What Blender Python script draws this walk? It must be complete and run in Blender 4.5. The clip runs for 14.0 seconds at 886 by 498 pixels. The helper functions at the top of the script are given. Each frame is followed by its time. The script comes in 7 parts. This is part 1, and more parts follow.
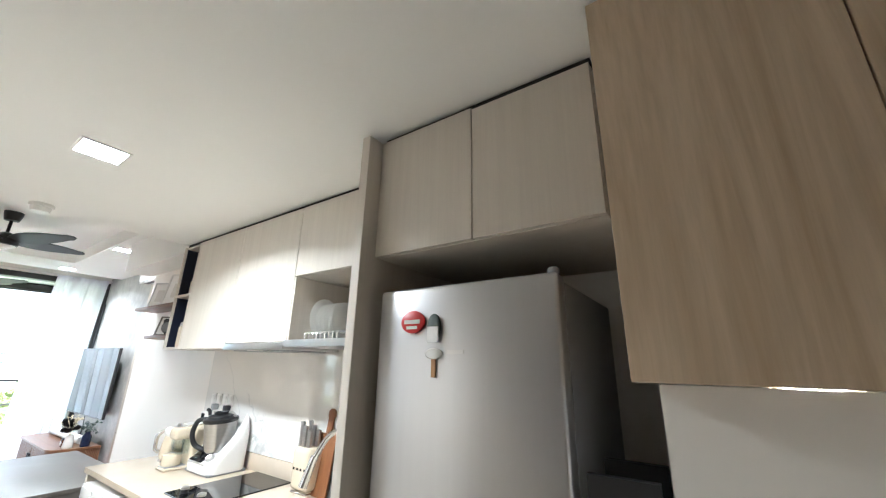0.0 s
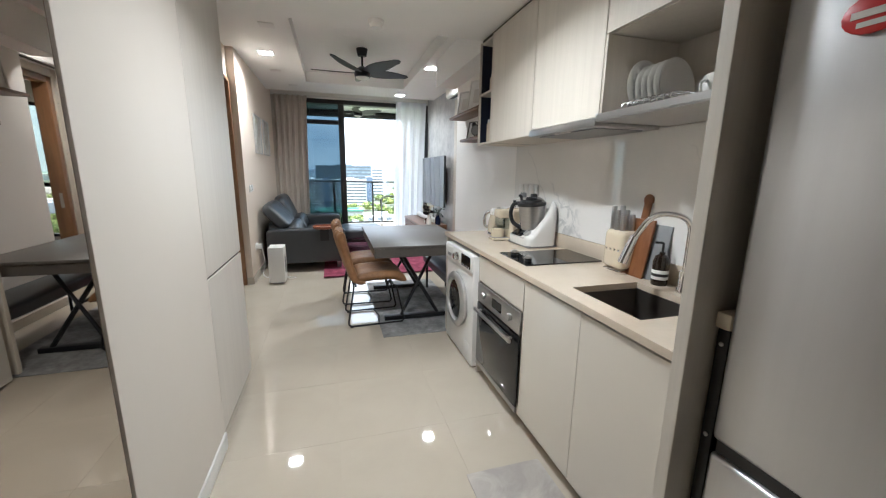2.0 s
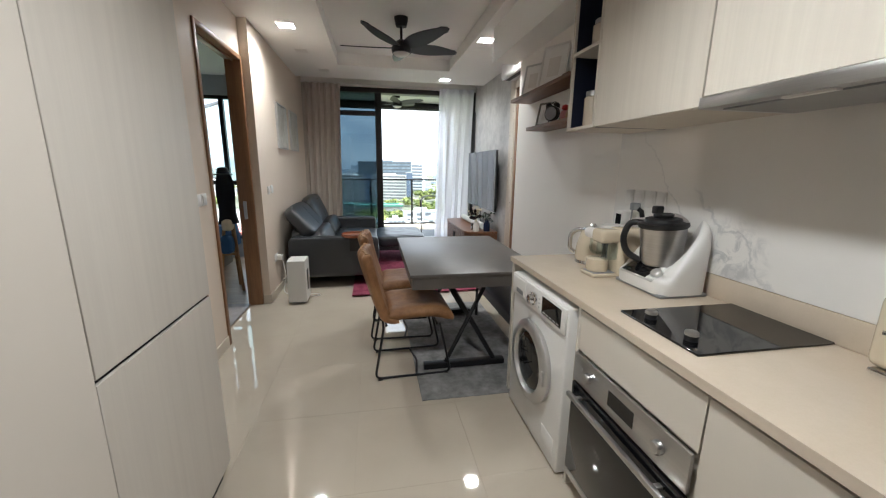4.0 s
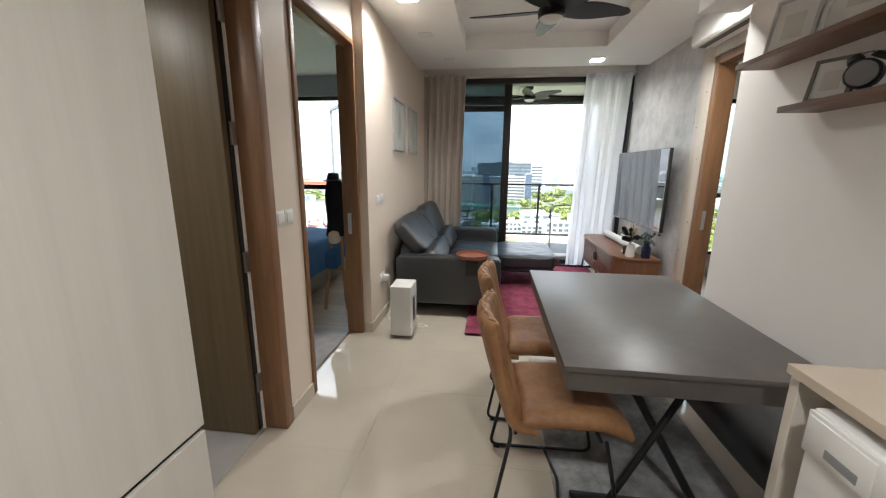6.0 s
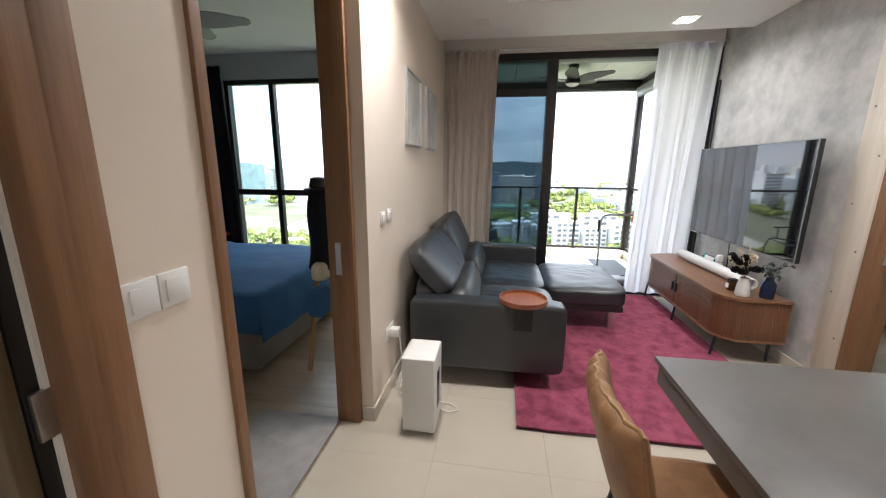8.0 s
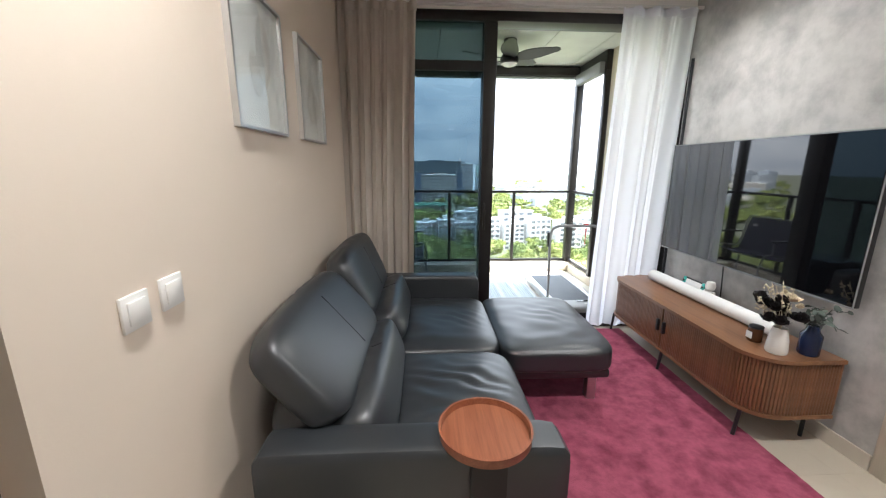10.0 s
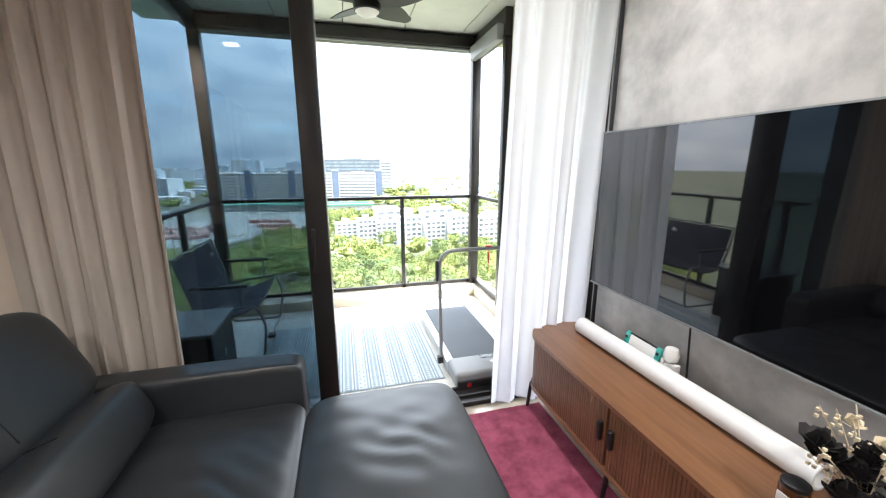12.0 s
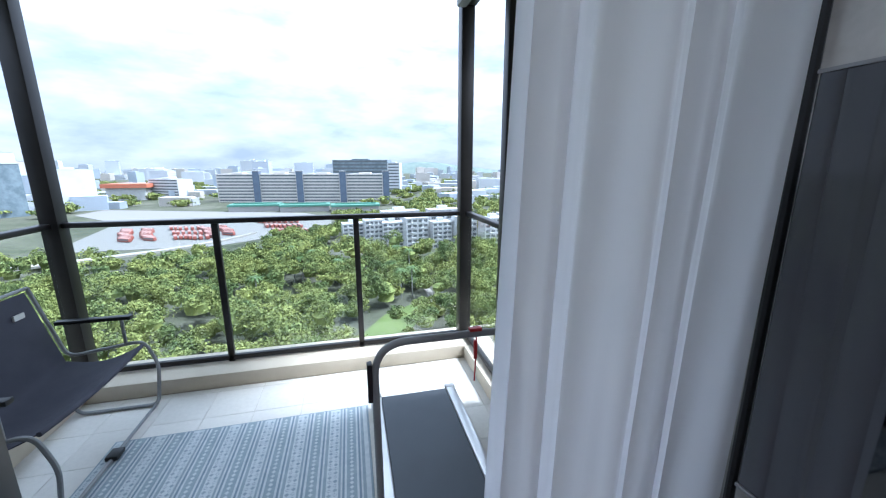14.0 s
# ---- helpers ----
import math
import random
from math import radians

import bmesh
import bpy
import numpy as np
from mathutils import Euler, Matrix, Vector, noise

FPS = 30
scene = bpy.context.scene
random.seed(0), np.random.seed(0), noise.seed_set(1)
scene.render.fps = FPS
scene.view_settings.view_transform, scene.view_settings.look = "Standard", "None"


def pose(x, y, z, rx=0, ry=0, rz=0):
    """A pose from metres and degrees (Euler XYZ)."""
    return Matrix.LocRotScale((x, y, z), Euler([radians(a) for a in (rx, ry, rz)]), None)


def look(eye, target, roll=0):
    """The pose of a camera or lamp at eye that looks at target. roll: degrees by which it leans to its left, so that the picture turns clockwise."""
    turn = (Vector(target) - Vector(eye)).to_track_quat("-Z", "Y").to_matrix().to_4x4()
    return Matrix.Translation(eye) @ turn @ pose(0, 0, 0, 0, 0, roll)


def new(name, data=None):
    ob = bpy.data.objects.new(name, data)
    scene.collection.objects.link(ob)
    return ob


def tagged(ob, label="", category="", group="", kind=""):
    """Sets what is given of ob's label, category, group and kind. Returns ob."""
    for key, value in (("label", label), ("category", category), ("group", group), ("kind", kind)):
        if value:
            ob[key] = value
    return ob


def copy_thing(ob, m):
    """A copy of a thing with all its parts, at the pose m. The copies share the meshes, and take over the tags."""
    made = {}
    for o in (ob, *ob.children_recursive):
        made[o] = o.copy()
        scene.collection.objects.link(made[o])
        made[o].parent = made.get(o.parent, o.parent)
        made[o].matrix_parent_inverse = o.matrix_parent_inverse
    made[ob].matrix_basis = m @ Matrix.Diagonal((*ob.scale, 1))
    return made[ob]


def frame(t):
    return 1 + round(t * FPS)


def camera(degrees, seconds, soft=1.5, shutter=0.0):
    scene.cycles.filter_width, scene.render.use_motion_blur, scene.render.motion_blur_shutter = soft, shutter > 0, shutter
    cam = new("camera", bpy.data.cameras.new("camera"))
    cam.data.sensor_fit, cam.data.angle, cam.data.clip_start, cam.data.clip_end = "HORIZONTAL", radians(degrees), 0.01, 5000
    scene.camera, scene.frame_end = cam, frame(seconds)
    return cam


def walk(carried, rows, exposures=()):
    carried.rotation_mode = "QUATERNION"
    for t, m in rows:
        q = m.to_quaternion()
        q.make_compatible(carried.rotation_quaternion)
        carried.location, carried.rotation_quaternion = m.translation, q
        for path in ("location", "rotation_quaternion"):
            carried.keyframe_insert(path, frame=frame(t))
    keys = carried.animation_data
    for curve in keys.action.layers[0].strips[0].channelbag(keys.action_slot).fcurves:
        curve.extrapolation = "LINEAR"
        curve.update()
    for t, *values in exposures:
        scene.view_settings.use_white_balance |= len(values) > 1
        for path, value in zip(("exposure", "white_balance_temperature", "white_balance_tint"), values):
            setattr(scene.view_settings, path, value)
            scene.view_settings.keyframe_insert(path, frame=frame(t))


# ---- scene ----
cam = camera(99.8, 14.0, soft=1.2)
METRES, EYE, TILT, LEAN, TURN = 8.0, 1.6, 0.0, 0.0, -55.4
ROWS = [
    (0.0, 0.0, 0.0, 0.0, -0.31, 17.14, -1.0),
    (0.5, -0.0042, 0.0001, -0.0068, 13.19, 13.06, -0.99),
    (1.0, -0.0081, 0.0003, -0.0137, 25.22, 1.44, -1.1),
    (1.5, -0.013, 0.0039, -0.0191, 33.04, -7.52, -0.93),
    (2.0, -0.0269, 0.0181, -0.0202, 39.13, -11.5, -0.8),
    (4.5, -0.1416, 0.117, -0.0147, 48.88, -12.3, -0.73),
    (5.0, -0.1616, 0.1331, -0.0126, 55.63, -12.35, -0.68),
    (5.5, -0.1935, 0.1495, -0.0132, 61.17, -12.26, -0.65),
    (6.0, -0.2301, 0.1629, -0.0127, 62.8, -12.2, -0.59),
    (6.5, -0.2659, 0.1774, -0.0117, 64.23, -12.22, -0.61),
    (7.0, -0.3038, 0.187, -0.0118, 65.7, -12.22, -0.55),
    (9.5, -0.4862, 0.2743, -0.008, 56.48, -12.41, -0.29),
    (10.0, -0.5177, 0.3043, -0.0077, 52.52, -12.38, -0.29),
    (10.5, -0.5436, 0.3424, -0.0079, 47.96, -12.43, -0.14),
    (11.0, -0.5643, 0.3838, -0.0065, 44.75, -12.55, -0.03),
    (11.5, -0.5869, 0.4252, -0.0058, 42.32, -12.61, 0.01),
    (12.0, -0.604, 0.4715, -0.0064, 40.45, -12.66, 0.09),
    (12.5, -0.6245, 0.5168, -0.0059, 40.33, -12.5, 0.03),
    (13.0, -0.6481, 0.5582, -0.0058, 40.74, -12.44, 0.04),
    (13.5, -0.6704, 0.6024, -0.0039, 41.01, -12.56, 0.1),
    (14.0, -0.7002, 0.6333, -0.0046, 41.55, -12.54, 0.03),
]
EXPO = [(0.0, 4.2, 5400, 4), (0.5, 4.0, 5400, 4), (1.0, 3.5, 5450, 5), (2.0, 3.15, 5600, 6), (4.3, 2.7, 5900, 7), (5.0, 2.8, 5950, 7), (7.0, 2.95, 6050, 9),
        (9.5, 3.2, 6000, 11), (10.0, 3.15, 6000, 9), (10.5, 3.2, 6000, 8), (11.5, 3.4, 6050, 10), (12.0, 3.35, 6050, 10), (12.6, 3.0, 6250, 11), (13.2, 2.35, 6150, 11), (13.6, 1.9, 5750, 11), (14.0, 1.55, 5150, 9)]
walk(cam, [(t, pose(0, 0, EYE, TILT, LEAN, TURN) @ pose(METRES * x, METRES * y, METRES * z, 90 + pitch, roll, yaw)) for t, x, y, z, yaw, pitch, roll in ROWS], EXPO)

# ---- world and light ----
world = bpy.data.worlds.new("world")
scene.world = world
world.use_nodes = True
wn = world.node_tree
wn.nodes.clear()


def node(tree, kind, **values):
    n = tree.nodes.new(kind)
    for key, value in values.items():
        if key in n.inputs:
            n.inputs[key].default_value = value
    return n


def wire(tree, a, out, b, inp):
    tree.links.new(a.outputs[out], b.inputs[inp])


SUN_EL, SUN_ROT = 57, 100
sky = wn.nodes.new("ShaderNodeTexSky")
sky.sky_type = "NISHITA"
sky.sun_disc = False
sky.sun_elevation, sky.sun_rotation = radians(SUN_EL), radians(SUN_ROT)
sky.air_density, sky.dust_density = 1.0, 2.0
sky_bg = node(wn, "ShaderNodeBackground", Strength=0.13)
cloud_bg = node(wn, "ShaderNodeBackground", Strength=0.60)
up = wn.nodes.new("ShaderNodeSeparateXYZ")
lift = node(wn, "ShaderNodeMapRange")
lift.inputs["To Min"].default_value, lift.inputs["To Max"].default_value = 0.40, 1.20
coord = wn.nodes.new("ShaderNodeTexCoord")
stretch = node(wn, "ShaderNodeMapping", Scale=(1.0, 1.0, 3.2))
puff = node(wn, "ShaderNodeTexNoise", Scale=3.1, Detail=8.0, Roughness=0.58)
cover = wn.nodes.new("ShaderNodeValToRGB")
cover.color_ramp.elements[0].position, cover.color_ramp.elements[1].position = 0.24, 0.42
shade = node(wn, "ShaderNodeTexNoise", Scale=5.0, Detail=6.0, Roughness=0.55)
tone = wn.nodes.new("ShaderNodeValToRGB")
tone.color_ramp.elements[0].position, tone.color_ramp.elements[1].position = 0.30, 0.66
tone.color_ramp.elements[0].color, tone.color_ramp.elements[1].color = (0.52, 0.58, 0.66, 1), (0.93, 0.935, 0.94, 1)
blend = wn.nodes.new("ShaderNodeMixShader")
sky_out = wn.nodes.new("ShaderNodeOutputWorld")
wire(wn, coord, "Generated", stretch, "Vector")
wire(wn, stretch, "Vector", puff, "Vector")
wire(wn, stretch, "Vector", shade, "Vector")
wire(wn, puff, "Fac", cover, "Fac")
wire(wn, shade, "Fac", tone, "Fac")
wire(wn, tone, "Color", cloud_bg, "Color")
wire(wn, coord, "Generated", up, "Vector")
wire(wn, up, "Z", lift, "Value")
wire(wn, lift, "Result", cloud_bg, "Strength")
wire(wn, sky, "Color", sky_bg, "Color")
wire(wn, cover, "Color", blend, 0)
wire(wn, sky_bg, 0, blend, 1)
wire(wn, cloud_bg, 0, blend, 2)
wire(wn, blend, 0, sky_out, 0)

sun = new("sun", bpy.data.lights.new("sun", "SUN"))
sun.data.energy, sun.data.angle, sun.data.color = 3.0, radians(14.0), (1.0, 0.96, 0.89)
a, e = radians(SUN_ROT), radians(SUN_EL)
sun.matrix_world = look((0, 0, 50), Vector((0, 0, 50)) - Vector((math.sin(a) * math.cos(e), math.cos(a) * math.cos(e), math.sin(e))))


# ---- materials ----
def material(name, base, rough=0.5, metal=0.0, second=None, scale=4.0, stretch=(1, 1, 1), grain=0.0, grain_scale=60.0, bump=0.0, bump_scale=80.0,
             spec=0.5, contrast=(0.35, 0.65), random_tone=0.0, coat=0.0, rough_var=0.0, distortion=0.0, detail=5.0):
    """Two-scale noise over a base colour, with relief and an uneven gloss."""
    m = bpy.data.materials.new(name)
    m.use_nodes = True
    t = m.node_tree
    b = t.nodes["Principled BSDF"]
    b.inputs["Roughness"].default_value, b.inputs["Metallic"].default_value = rough, metal
    b.inputs["Specular IOR Level"].default_value, b.inputs["Coat Weight"].default_value = spec, coat
    b.inputs["Coat Roughness"].default_value = 0.06
    second = second or tuple(c * 0.9 for c in base)
    tc = t.nodes.new("ShaderNodeTexCoord")
    mp = node(t, "ShaderNodeMapping", Scale=stretch)
    wire(t, tc, "Object", mp, "Vector")
    n1 = node(t, "ShaderNodeTexNoise", Scale=scale, Detail=detail, Roughness=0.6, Distortion=distortion)
    wire(t, mp, "Vector", n1, "Vector")
    ramp = t.nodes.new("ShaderNodeValToRGB")
    ramp.color_ramp.elements[0].position, ramp.color_ramp.elements[1].position = contrast
    ramp.color_ramp.elements[0].color, ramp.color_ramp.elements[1].color = (*second, 1), (*base, 1)
    wire(t, n1, "Fac", ramp, "Fac")
    last, out = ramp, "Color"
    n2 = node(t, "ShaderNodeTexNoise", Scale=grain_scale, Detail=4.0, Roughness=0.6)
    wire(t, mp, "Vector", n2, "Vector")
    if grain:
        mix = t.nodes.new("ShaderNodeMixRGB")
        mix.blend_type = "MULTIPLY"
        mix.inputs[0].default_value = grain
        g = t.nodes.new("ShaderNodeValToRGB")
        g.color_ramp.elements[0].position, g.color_ramp.elements[1].position = 0.3, 0.6
        g.color_ramp.elements[0].color = (0.35, 0.35, 0.35, 1)
        wire(t, n2, "Fac", g, "Fac")
        wire(t, last, out, mix, 1)
        wire(t, g, "Color", mix, 2)
        last, out = mix, "Color"
    if random_tone:
        info = t.nodes.new("ShaderNodeObjectInfo")
        rng = t.nodes.new("ShaderNodeMapRange")
        rng.inputs["To Min"].default_value, rng.inputs["To Max"].default_value = 1 - random_tone, 1 + random_tone
        wire(t, info, "Random", rng, "Value")
        hsv = t.nodes.new("ShaderNodeHueSaturation")
        wire(t, rng, "Result", hsv, "Value")
        wire(t, last, out, hsv, "Color")
        last, out = hsv, "Color"
    wire(t, last, out, b, "Base Color")
    if rough_var:
        rr = t.nodes.new("ShaderNodeMapRange")
        rr.inputs["To Min"].default_value, rr.inputs["To Max"].default_value = max(0.0, rough - rough_var), min(1.0, rough + rough_var)
        wire(t, n1, "Fac", rr, "Value")
        wire(t, rr, "Result", b, "Roughness")
    if bump:
        n3 = node(t, "ShaderNodeTexNoise", Scale=bump_scale, Detail=4.0)
        wire(t, mp, "Vector", n3, "Vector")
        bp = node(t, "ShaderNodeBump", Strength=bump, Distance=0.004)
        wire(t, n3, "Fac", bp, "Height")
        wire(t, bp, "Normal", b, "Normal")
    return m


def glass(name, tint, rough=0.0, see=1.0):
    """Thin clear or tinted sheet: mirror gloss by Fresnel over a tinted see-through."""
    m = bpy.data.materials.new(name)
    m.use_nodes = True
    t = m.node_tree
    t.nodes.clear()
    tr = node(t, "ShaderNodeBsdfTransparent", Color=(*tint, 1))
    gl = node(t, "ShaderNodeBsdfGlossy", Roughness=rough, Color=(1, 1, 1, 1))
    lw = node(t, "ShaderNodeLayerWeight", Blend=0.5)
    pw, fr = t.nodes.new("ShaderNodeMath"), t.nodes.new("ShaderNodeMath")
    pw.operation, fr.operation = "POWER", "MULTIPLY_ADD"
    pw.inputs[1].default_value, fr.inputs[1].default_value, fr.inputs[2].default_value = 4.5, 0.7, 0.03
    wire(t, lw, "Facing", pw, 0)
    wire(t, pw, 0, fr, 0)
    mx, o = t.nodes.new("ShaderNodeMixShader"), t.nodes.new("ShaderNodeOutputMaterial")
    wire(t, fr, 0, mx, 0)
    wire(t, tr, 0, mx, 1)
    wire(t, gl, 0, mx, 2)
    wire(t, mx, 0, o, 0)
    return m


def lamp_glow(name, colour, strength):
    m = bpy.data.materials.new(name)
    m.use_nodes = True
    b = m.node_tree.nodes["Principled BSDF"]
    b.inputs["Base Color"].default_value = (0.9, 0.9, 0.9, 1)
    b.inputs["Emission Color"].default_value = (*colour, 1)
    b.inputs["Emission Strength"].default_value = strength
    return m


M_WALL = material("wall_paint", (0.86, 0.825, 0.775), 0.5, second=(0.84, 0.805, 0.755), scale=1.5, bump=0.05, bump_scale=160)
M_BEIGE = material("beige_wall_paint", (0.74, 0.635, 0.53), 0.5, second=(0.72, 0.615, 0.51), scale=1.5, bump=0.06, bump_scale=160)
M_CEIL = material("ceiling_paint", (0.86, 0.85, 0.82), 0.7, second=(0.845, 0.835, 0.805), scale=1.2, bump=0.04, bump_scale=150)
M_CONCRETE = material("concrete_plaster", (0.52, 0.50, 0.475), 0.40, second=(0.36, 0.345, 0.33), scale=3.0, grain=0.32, grain_scale=9, contrast=(0.33, 0.56), bump=0.1, bump_scale=12, distortion=0.25, detail=11, rough_var=0.15)
M_GROUT = material("grout", (0.50, 0.44, 0.355), 0.2)
M_TILE = material("polished_tile", (0.51, 0.45, 0.365), 0.035, second=(0.47, 0.41, 0.33), scale=1.3, distortion=1.5, contrast=(0.3, 0.7), random_tone=0.008, spec=0.7, rough_var=0.03)
M_BALTILE = material("balcony_tile", (0.72, 0.69, 0.63), 0.4, second=(0.66, 0.63, 0.57), scale=3, grain=0.1, grain_scale=40, random_tone=0.03)
M_DARKTILE = material("bathroom_tile", (0.45, 0.43, 0.40), 0.3, second=(0.38, 0.36, 0.34), scale=2)
M_DOORWOOD = material("door_wood", (0.27, 0.135, 0.062), 0.42, second=(0.20, 0.098, 0.045), scale=3.0, stretch=(9, 9, 0.5), grain=0.25, grain_scale=14, bump=0.05)
M_LEAF = material("door_leaf_veneer", (0.150, 0.106, 0.055), 0.45, second=(0.122, 0.085, 0.044), scale=3.0, stretch=(12, 12, 0.35), grain=0.2, grain_scale=14)
M_LAMINATE = material("pale_laminate", (0.635, 0.58, 0.50), 0.55, second=(0.60, 0.545, 0.47), scale=2.5, stretch=(10, 10, 0.3), grain=0.06, grain_scale=12)
M_GLOSSCAB = material("gloss_beige_lacquer", (0.67, 0.615, 0.535), 0.08, second=(0.66, 0.605, 0.525), scale=2, coat=0.4)
M_OAK = material("oak_laminate", (0.62, 0.49, 0.35), 0.42, second=(0.47, 0.35, 0.225), scale=0.9, stretch=(6, 6, 0.5), grain=0.18, grain_scale=12, distortion=3.4, contrast=(0.3, 0.62))
M_WHITEPANEL = material("white_wood_panel", (0.60, 0.555, 0.495), 0.48, second=(0.565, 0.52, 0.465), scale=2.0, stretch=(12, 12, 0.3), grain=0.04, grain_scale=14)
M_PIERPANEL = material("cream_wall_panel", (0.64, 0.585, 0.52), 0.5, second=(0.62, 0.565, 0.50), scale=1.2, bump=0.02, bump_scale=120)
M_TERRAPETAL = material("red_petal", (0.42, 0.08, 0.04), 0.7)
M_NAVY = material("navy_laminate", (0.010, 0.013, 0.030), 0.45)
M_QUARTZ = material("quartz_top", (0.62, 0.525, 0.415), 0.12, second=(0.59, 0.50, 0.39), scale=8, grain=0.05, grain_scale=220)
M_STEEL = material("brushed_steel", (0.52, 0.51, 0.50), 0.3, metal=0.95, second=(0.48, 0.475, 0.465), scale=2, stretch=(1, 1, 60), grain=0.06, grain_scale=8)
M_FRIDGE = material("silver_fridge_paint", (0.56, 0.555, 0.56), 0.30, metal=0.75, second=(0.545, 0.54, 0.545), scale=2, stretch=(14, 14, 0.4), grain=0.02)
M_DARKSTEEL = material("satin_sink_steel", (0.22, 0.20, 0.18), 0.35, metal=0.9)
M_CHROME = material("chrome", (0.85, 0.85, 0.86), 0.07, metal=1.0)
M_BLACKMETAL = material("black_steel", (0.018, 0.018, 0.02), 0.42, metal=0.3)
M_ALU = material("dark_bronze_aluminium", (0.030, 0.027, 0.026), 0.38, metal=0.35, second=(0.022, 0.02, 0.02))
M_BLACK = material("black_plastic", (0.012, 0.012, 0.013), 0.4)
# Near-black stand-in for the shade inside cabinet gaps.
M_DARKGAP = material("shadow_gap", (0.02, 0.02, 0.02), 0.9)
M_WHITEPL = material("white_plastic", (0.76, 0.74, 0.71), 0.3, second=(0.74, 0.72, 0.69))
M_CREAM = material("cream_enamel", (0.66, 0.57, 0.43), 0.14, second=(0.65, 0.56, 0.42), coat=0.5)
M_TANLEATHER = material("tan_suede", (0.36, 0.185, 0.078), 0.55, second=(0.22, 0.10, 0.040), scale=6, grain=0.3, grain_scale=26, bump=0.25, bump_scale=45, contrast=(0.3, 0.68))
M_BLACKLEATHER = material("charcoal_leather", (0.020, 0.0225, 0.026), 0.40, second=(0.016, 0.018, 0.021), scale=5, bump=0.04, bump_scale=170, rough_var=0.04, spec=0.85)
M_TABLE = material("dark_concrete_tabletop", (0.125, 0.110, 0.098), 0.40, second=(0.088, 0.078, 0.070), scale=3.5, grain=0.12, grain_scale=30, rough_var=0.08)
M_RUG = material("crimson_pile", (0.335, 0.083, 0.130), 0.95, second=(0.20, 0.040, 0.072), scale=9.0, grain=0.4, grain_scale=16, bump=1.0, bump_scale=160, contrast=(0.32, 0.62), spec=0.1)
M_GREYMAT = material("grey_velvet_mat", (0.33, 0.325, 0.32), 0.9, second=(0.20, 0.197, 0.195), scale=7, grain=0.35, grain_scale=22, bump=0.8, bump_scale=120, spec=0.1)
M_DRAPE = material("greige_drape", (0.56, 0.50, 0.44), 0.85, second=(0.52, 0.46, 0.405), scale=3, bump=0.25, bump_scale=220, spec=0.1)
M_DARKDRAPE = material("dark_drape", (0.020, 0.021, 0.026), 0.9, spec=0.1)
M_WALNUT = material("walnut", (0.225, 0.105, 0.05), 0.36, second=(0.15, 0.066, 0.031), scale=3, stretch=(1, 1, 1), grain=0.2, grain_scale=30, random_tone=0.12)
M_WALNUTTOP = material("walnut_top", (0.235, 0.112, 0.054), 0.3, second=(0.175, 0.080, 0.037), scale=3, stretch=(12, 0.6, 12), grain=0.22, grain_scale=12)
M_TRAY = material("tray_wood", (0.30, 0.105, 0.052), 0.3, second=(0.22, 0.072, 0.034), scale=3, stretch=(12, 0.6, 12), grain=0.2, grain_scale=12)
M_SHELFWOOD = material("shelf_walnut", (0.20, 0.105, 0.06), 0.45, second=(0.14, 0.07, 0.038), scale=3, stretch=(12, 0.6, 12), grain=0.2, grain_scale=12)
M_SCREEN = material("tv_glass", (0.004, 0.004, 0.005), 0.03, spec=1.0)
M_BLACKGLASS = material("black_glass", (0.006, 0.006, 0.007), 0.04, spec=0.6)
M_MIRROR = material("mirror_silver", (0.50, 0.455, 0.405), 0.015, metal=1.0, second=(0.50, 0.455, 0.405))
M_BLUEBED = material("blue_cotton", (0.050, 0.125, 0.255), 0.85, second=(0.038, 0.10, 0.215), scale=4, bump=0.3, bump_scale=90, spec=0.15)
M_PILLOW = material("pillow_blue", (0.10, 0.20, 0.33), 0.85, spec=0.15, bump=0.2)
M_TAUPE = material("taupe_upholstery", (0.19, 0.175, 0.15), 0.6, bump=0.2)
M_WHITECLOTH = material("white_cotton", (0.75, 0.74, 0.72), 0.85)
M_PAPER = material("print_paper", (0.88, 0.865, 0.84), 0.6)
M_INK = material("print_grey", (0.74, 0.71, 0.67), 0.6)
M_SILVER = material("silver_frame", (0.62, 0.61, 0.60), 0.28, metal=0.8)
M_RUGBASE = material("outdoor_rug_blue", (0.37, 0.43, 0.46), 0.9, second=(0.31, 0.37, 0.41), scale=20, bump=0.5, bump_scale=200, spec=0.1)
M_RUGWHITE = material("outdoor_rug_ivory", (0.64, 0.67, 0.68), 0.9, second=(0.55, 0.59, 0.61), scale=30, bump=0.5, bump_scale=200, spec=0.1)
M_RUGDARK = material("outdoor_rug_slate", (0.26, 0.33, 0.38), 0.9, scale=30, bump=0.5, bump_scale=200, spec=0.1)
M_GREYPL = material("grey_plastic", (0.27, 0.275, 0.28), 0.4)
M_BELT = material("treadmill_belt", (0.085, 0.095, 0.11), 0.6, bump=0.3, bump_scale=250)
M_CANVAS = material("charcoal_canvas", (0.065, 0.065, 0.085), 0.85, second=(0.05, 0.05, 0.07), bump=0.3, bump_scale=250)
M_RED = material("red_plastic", (0.55, 0.02, 0.02), 0.35)
M_TEAL = material("teal_plastic", (0.05, 0.42, 0.35), 0.4)
M_KERB = material("painted_kerb", (0.58, 0.51, 0.40), 0.6, second=(0.54, 0.47, 0.36), scale=5)
M_BALCEIL = material("balcony_ceiling_panel", (0.68, 0.70, 0.64), 0.4)
M_CLEAR = glass("clear_glass", (0.955, 0.97, 0.965))
M_TINT = glass("tinted_glass", (0.27, 0.335, 0.375))
M_TINT2 = glass("pale_tinted_glass", (0.74, 0.82, 0.80))
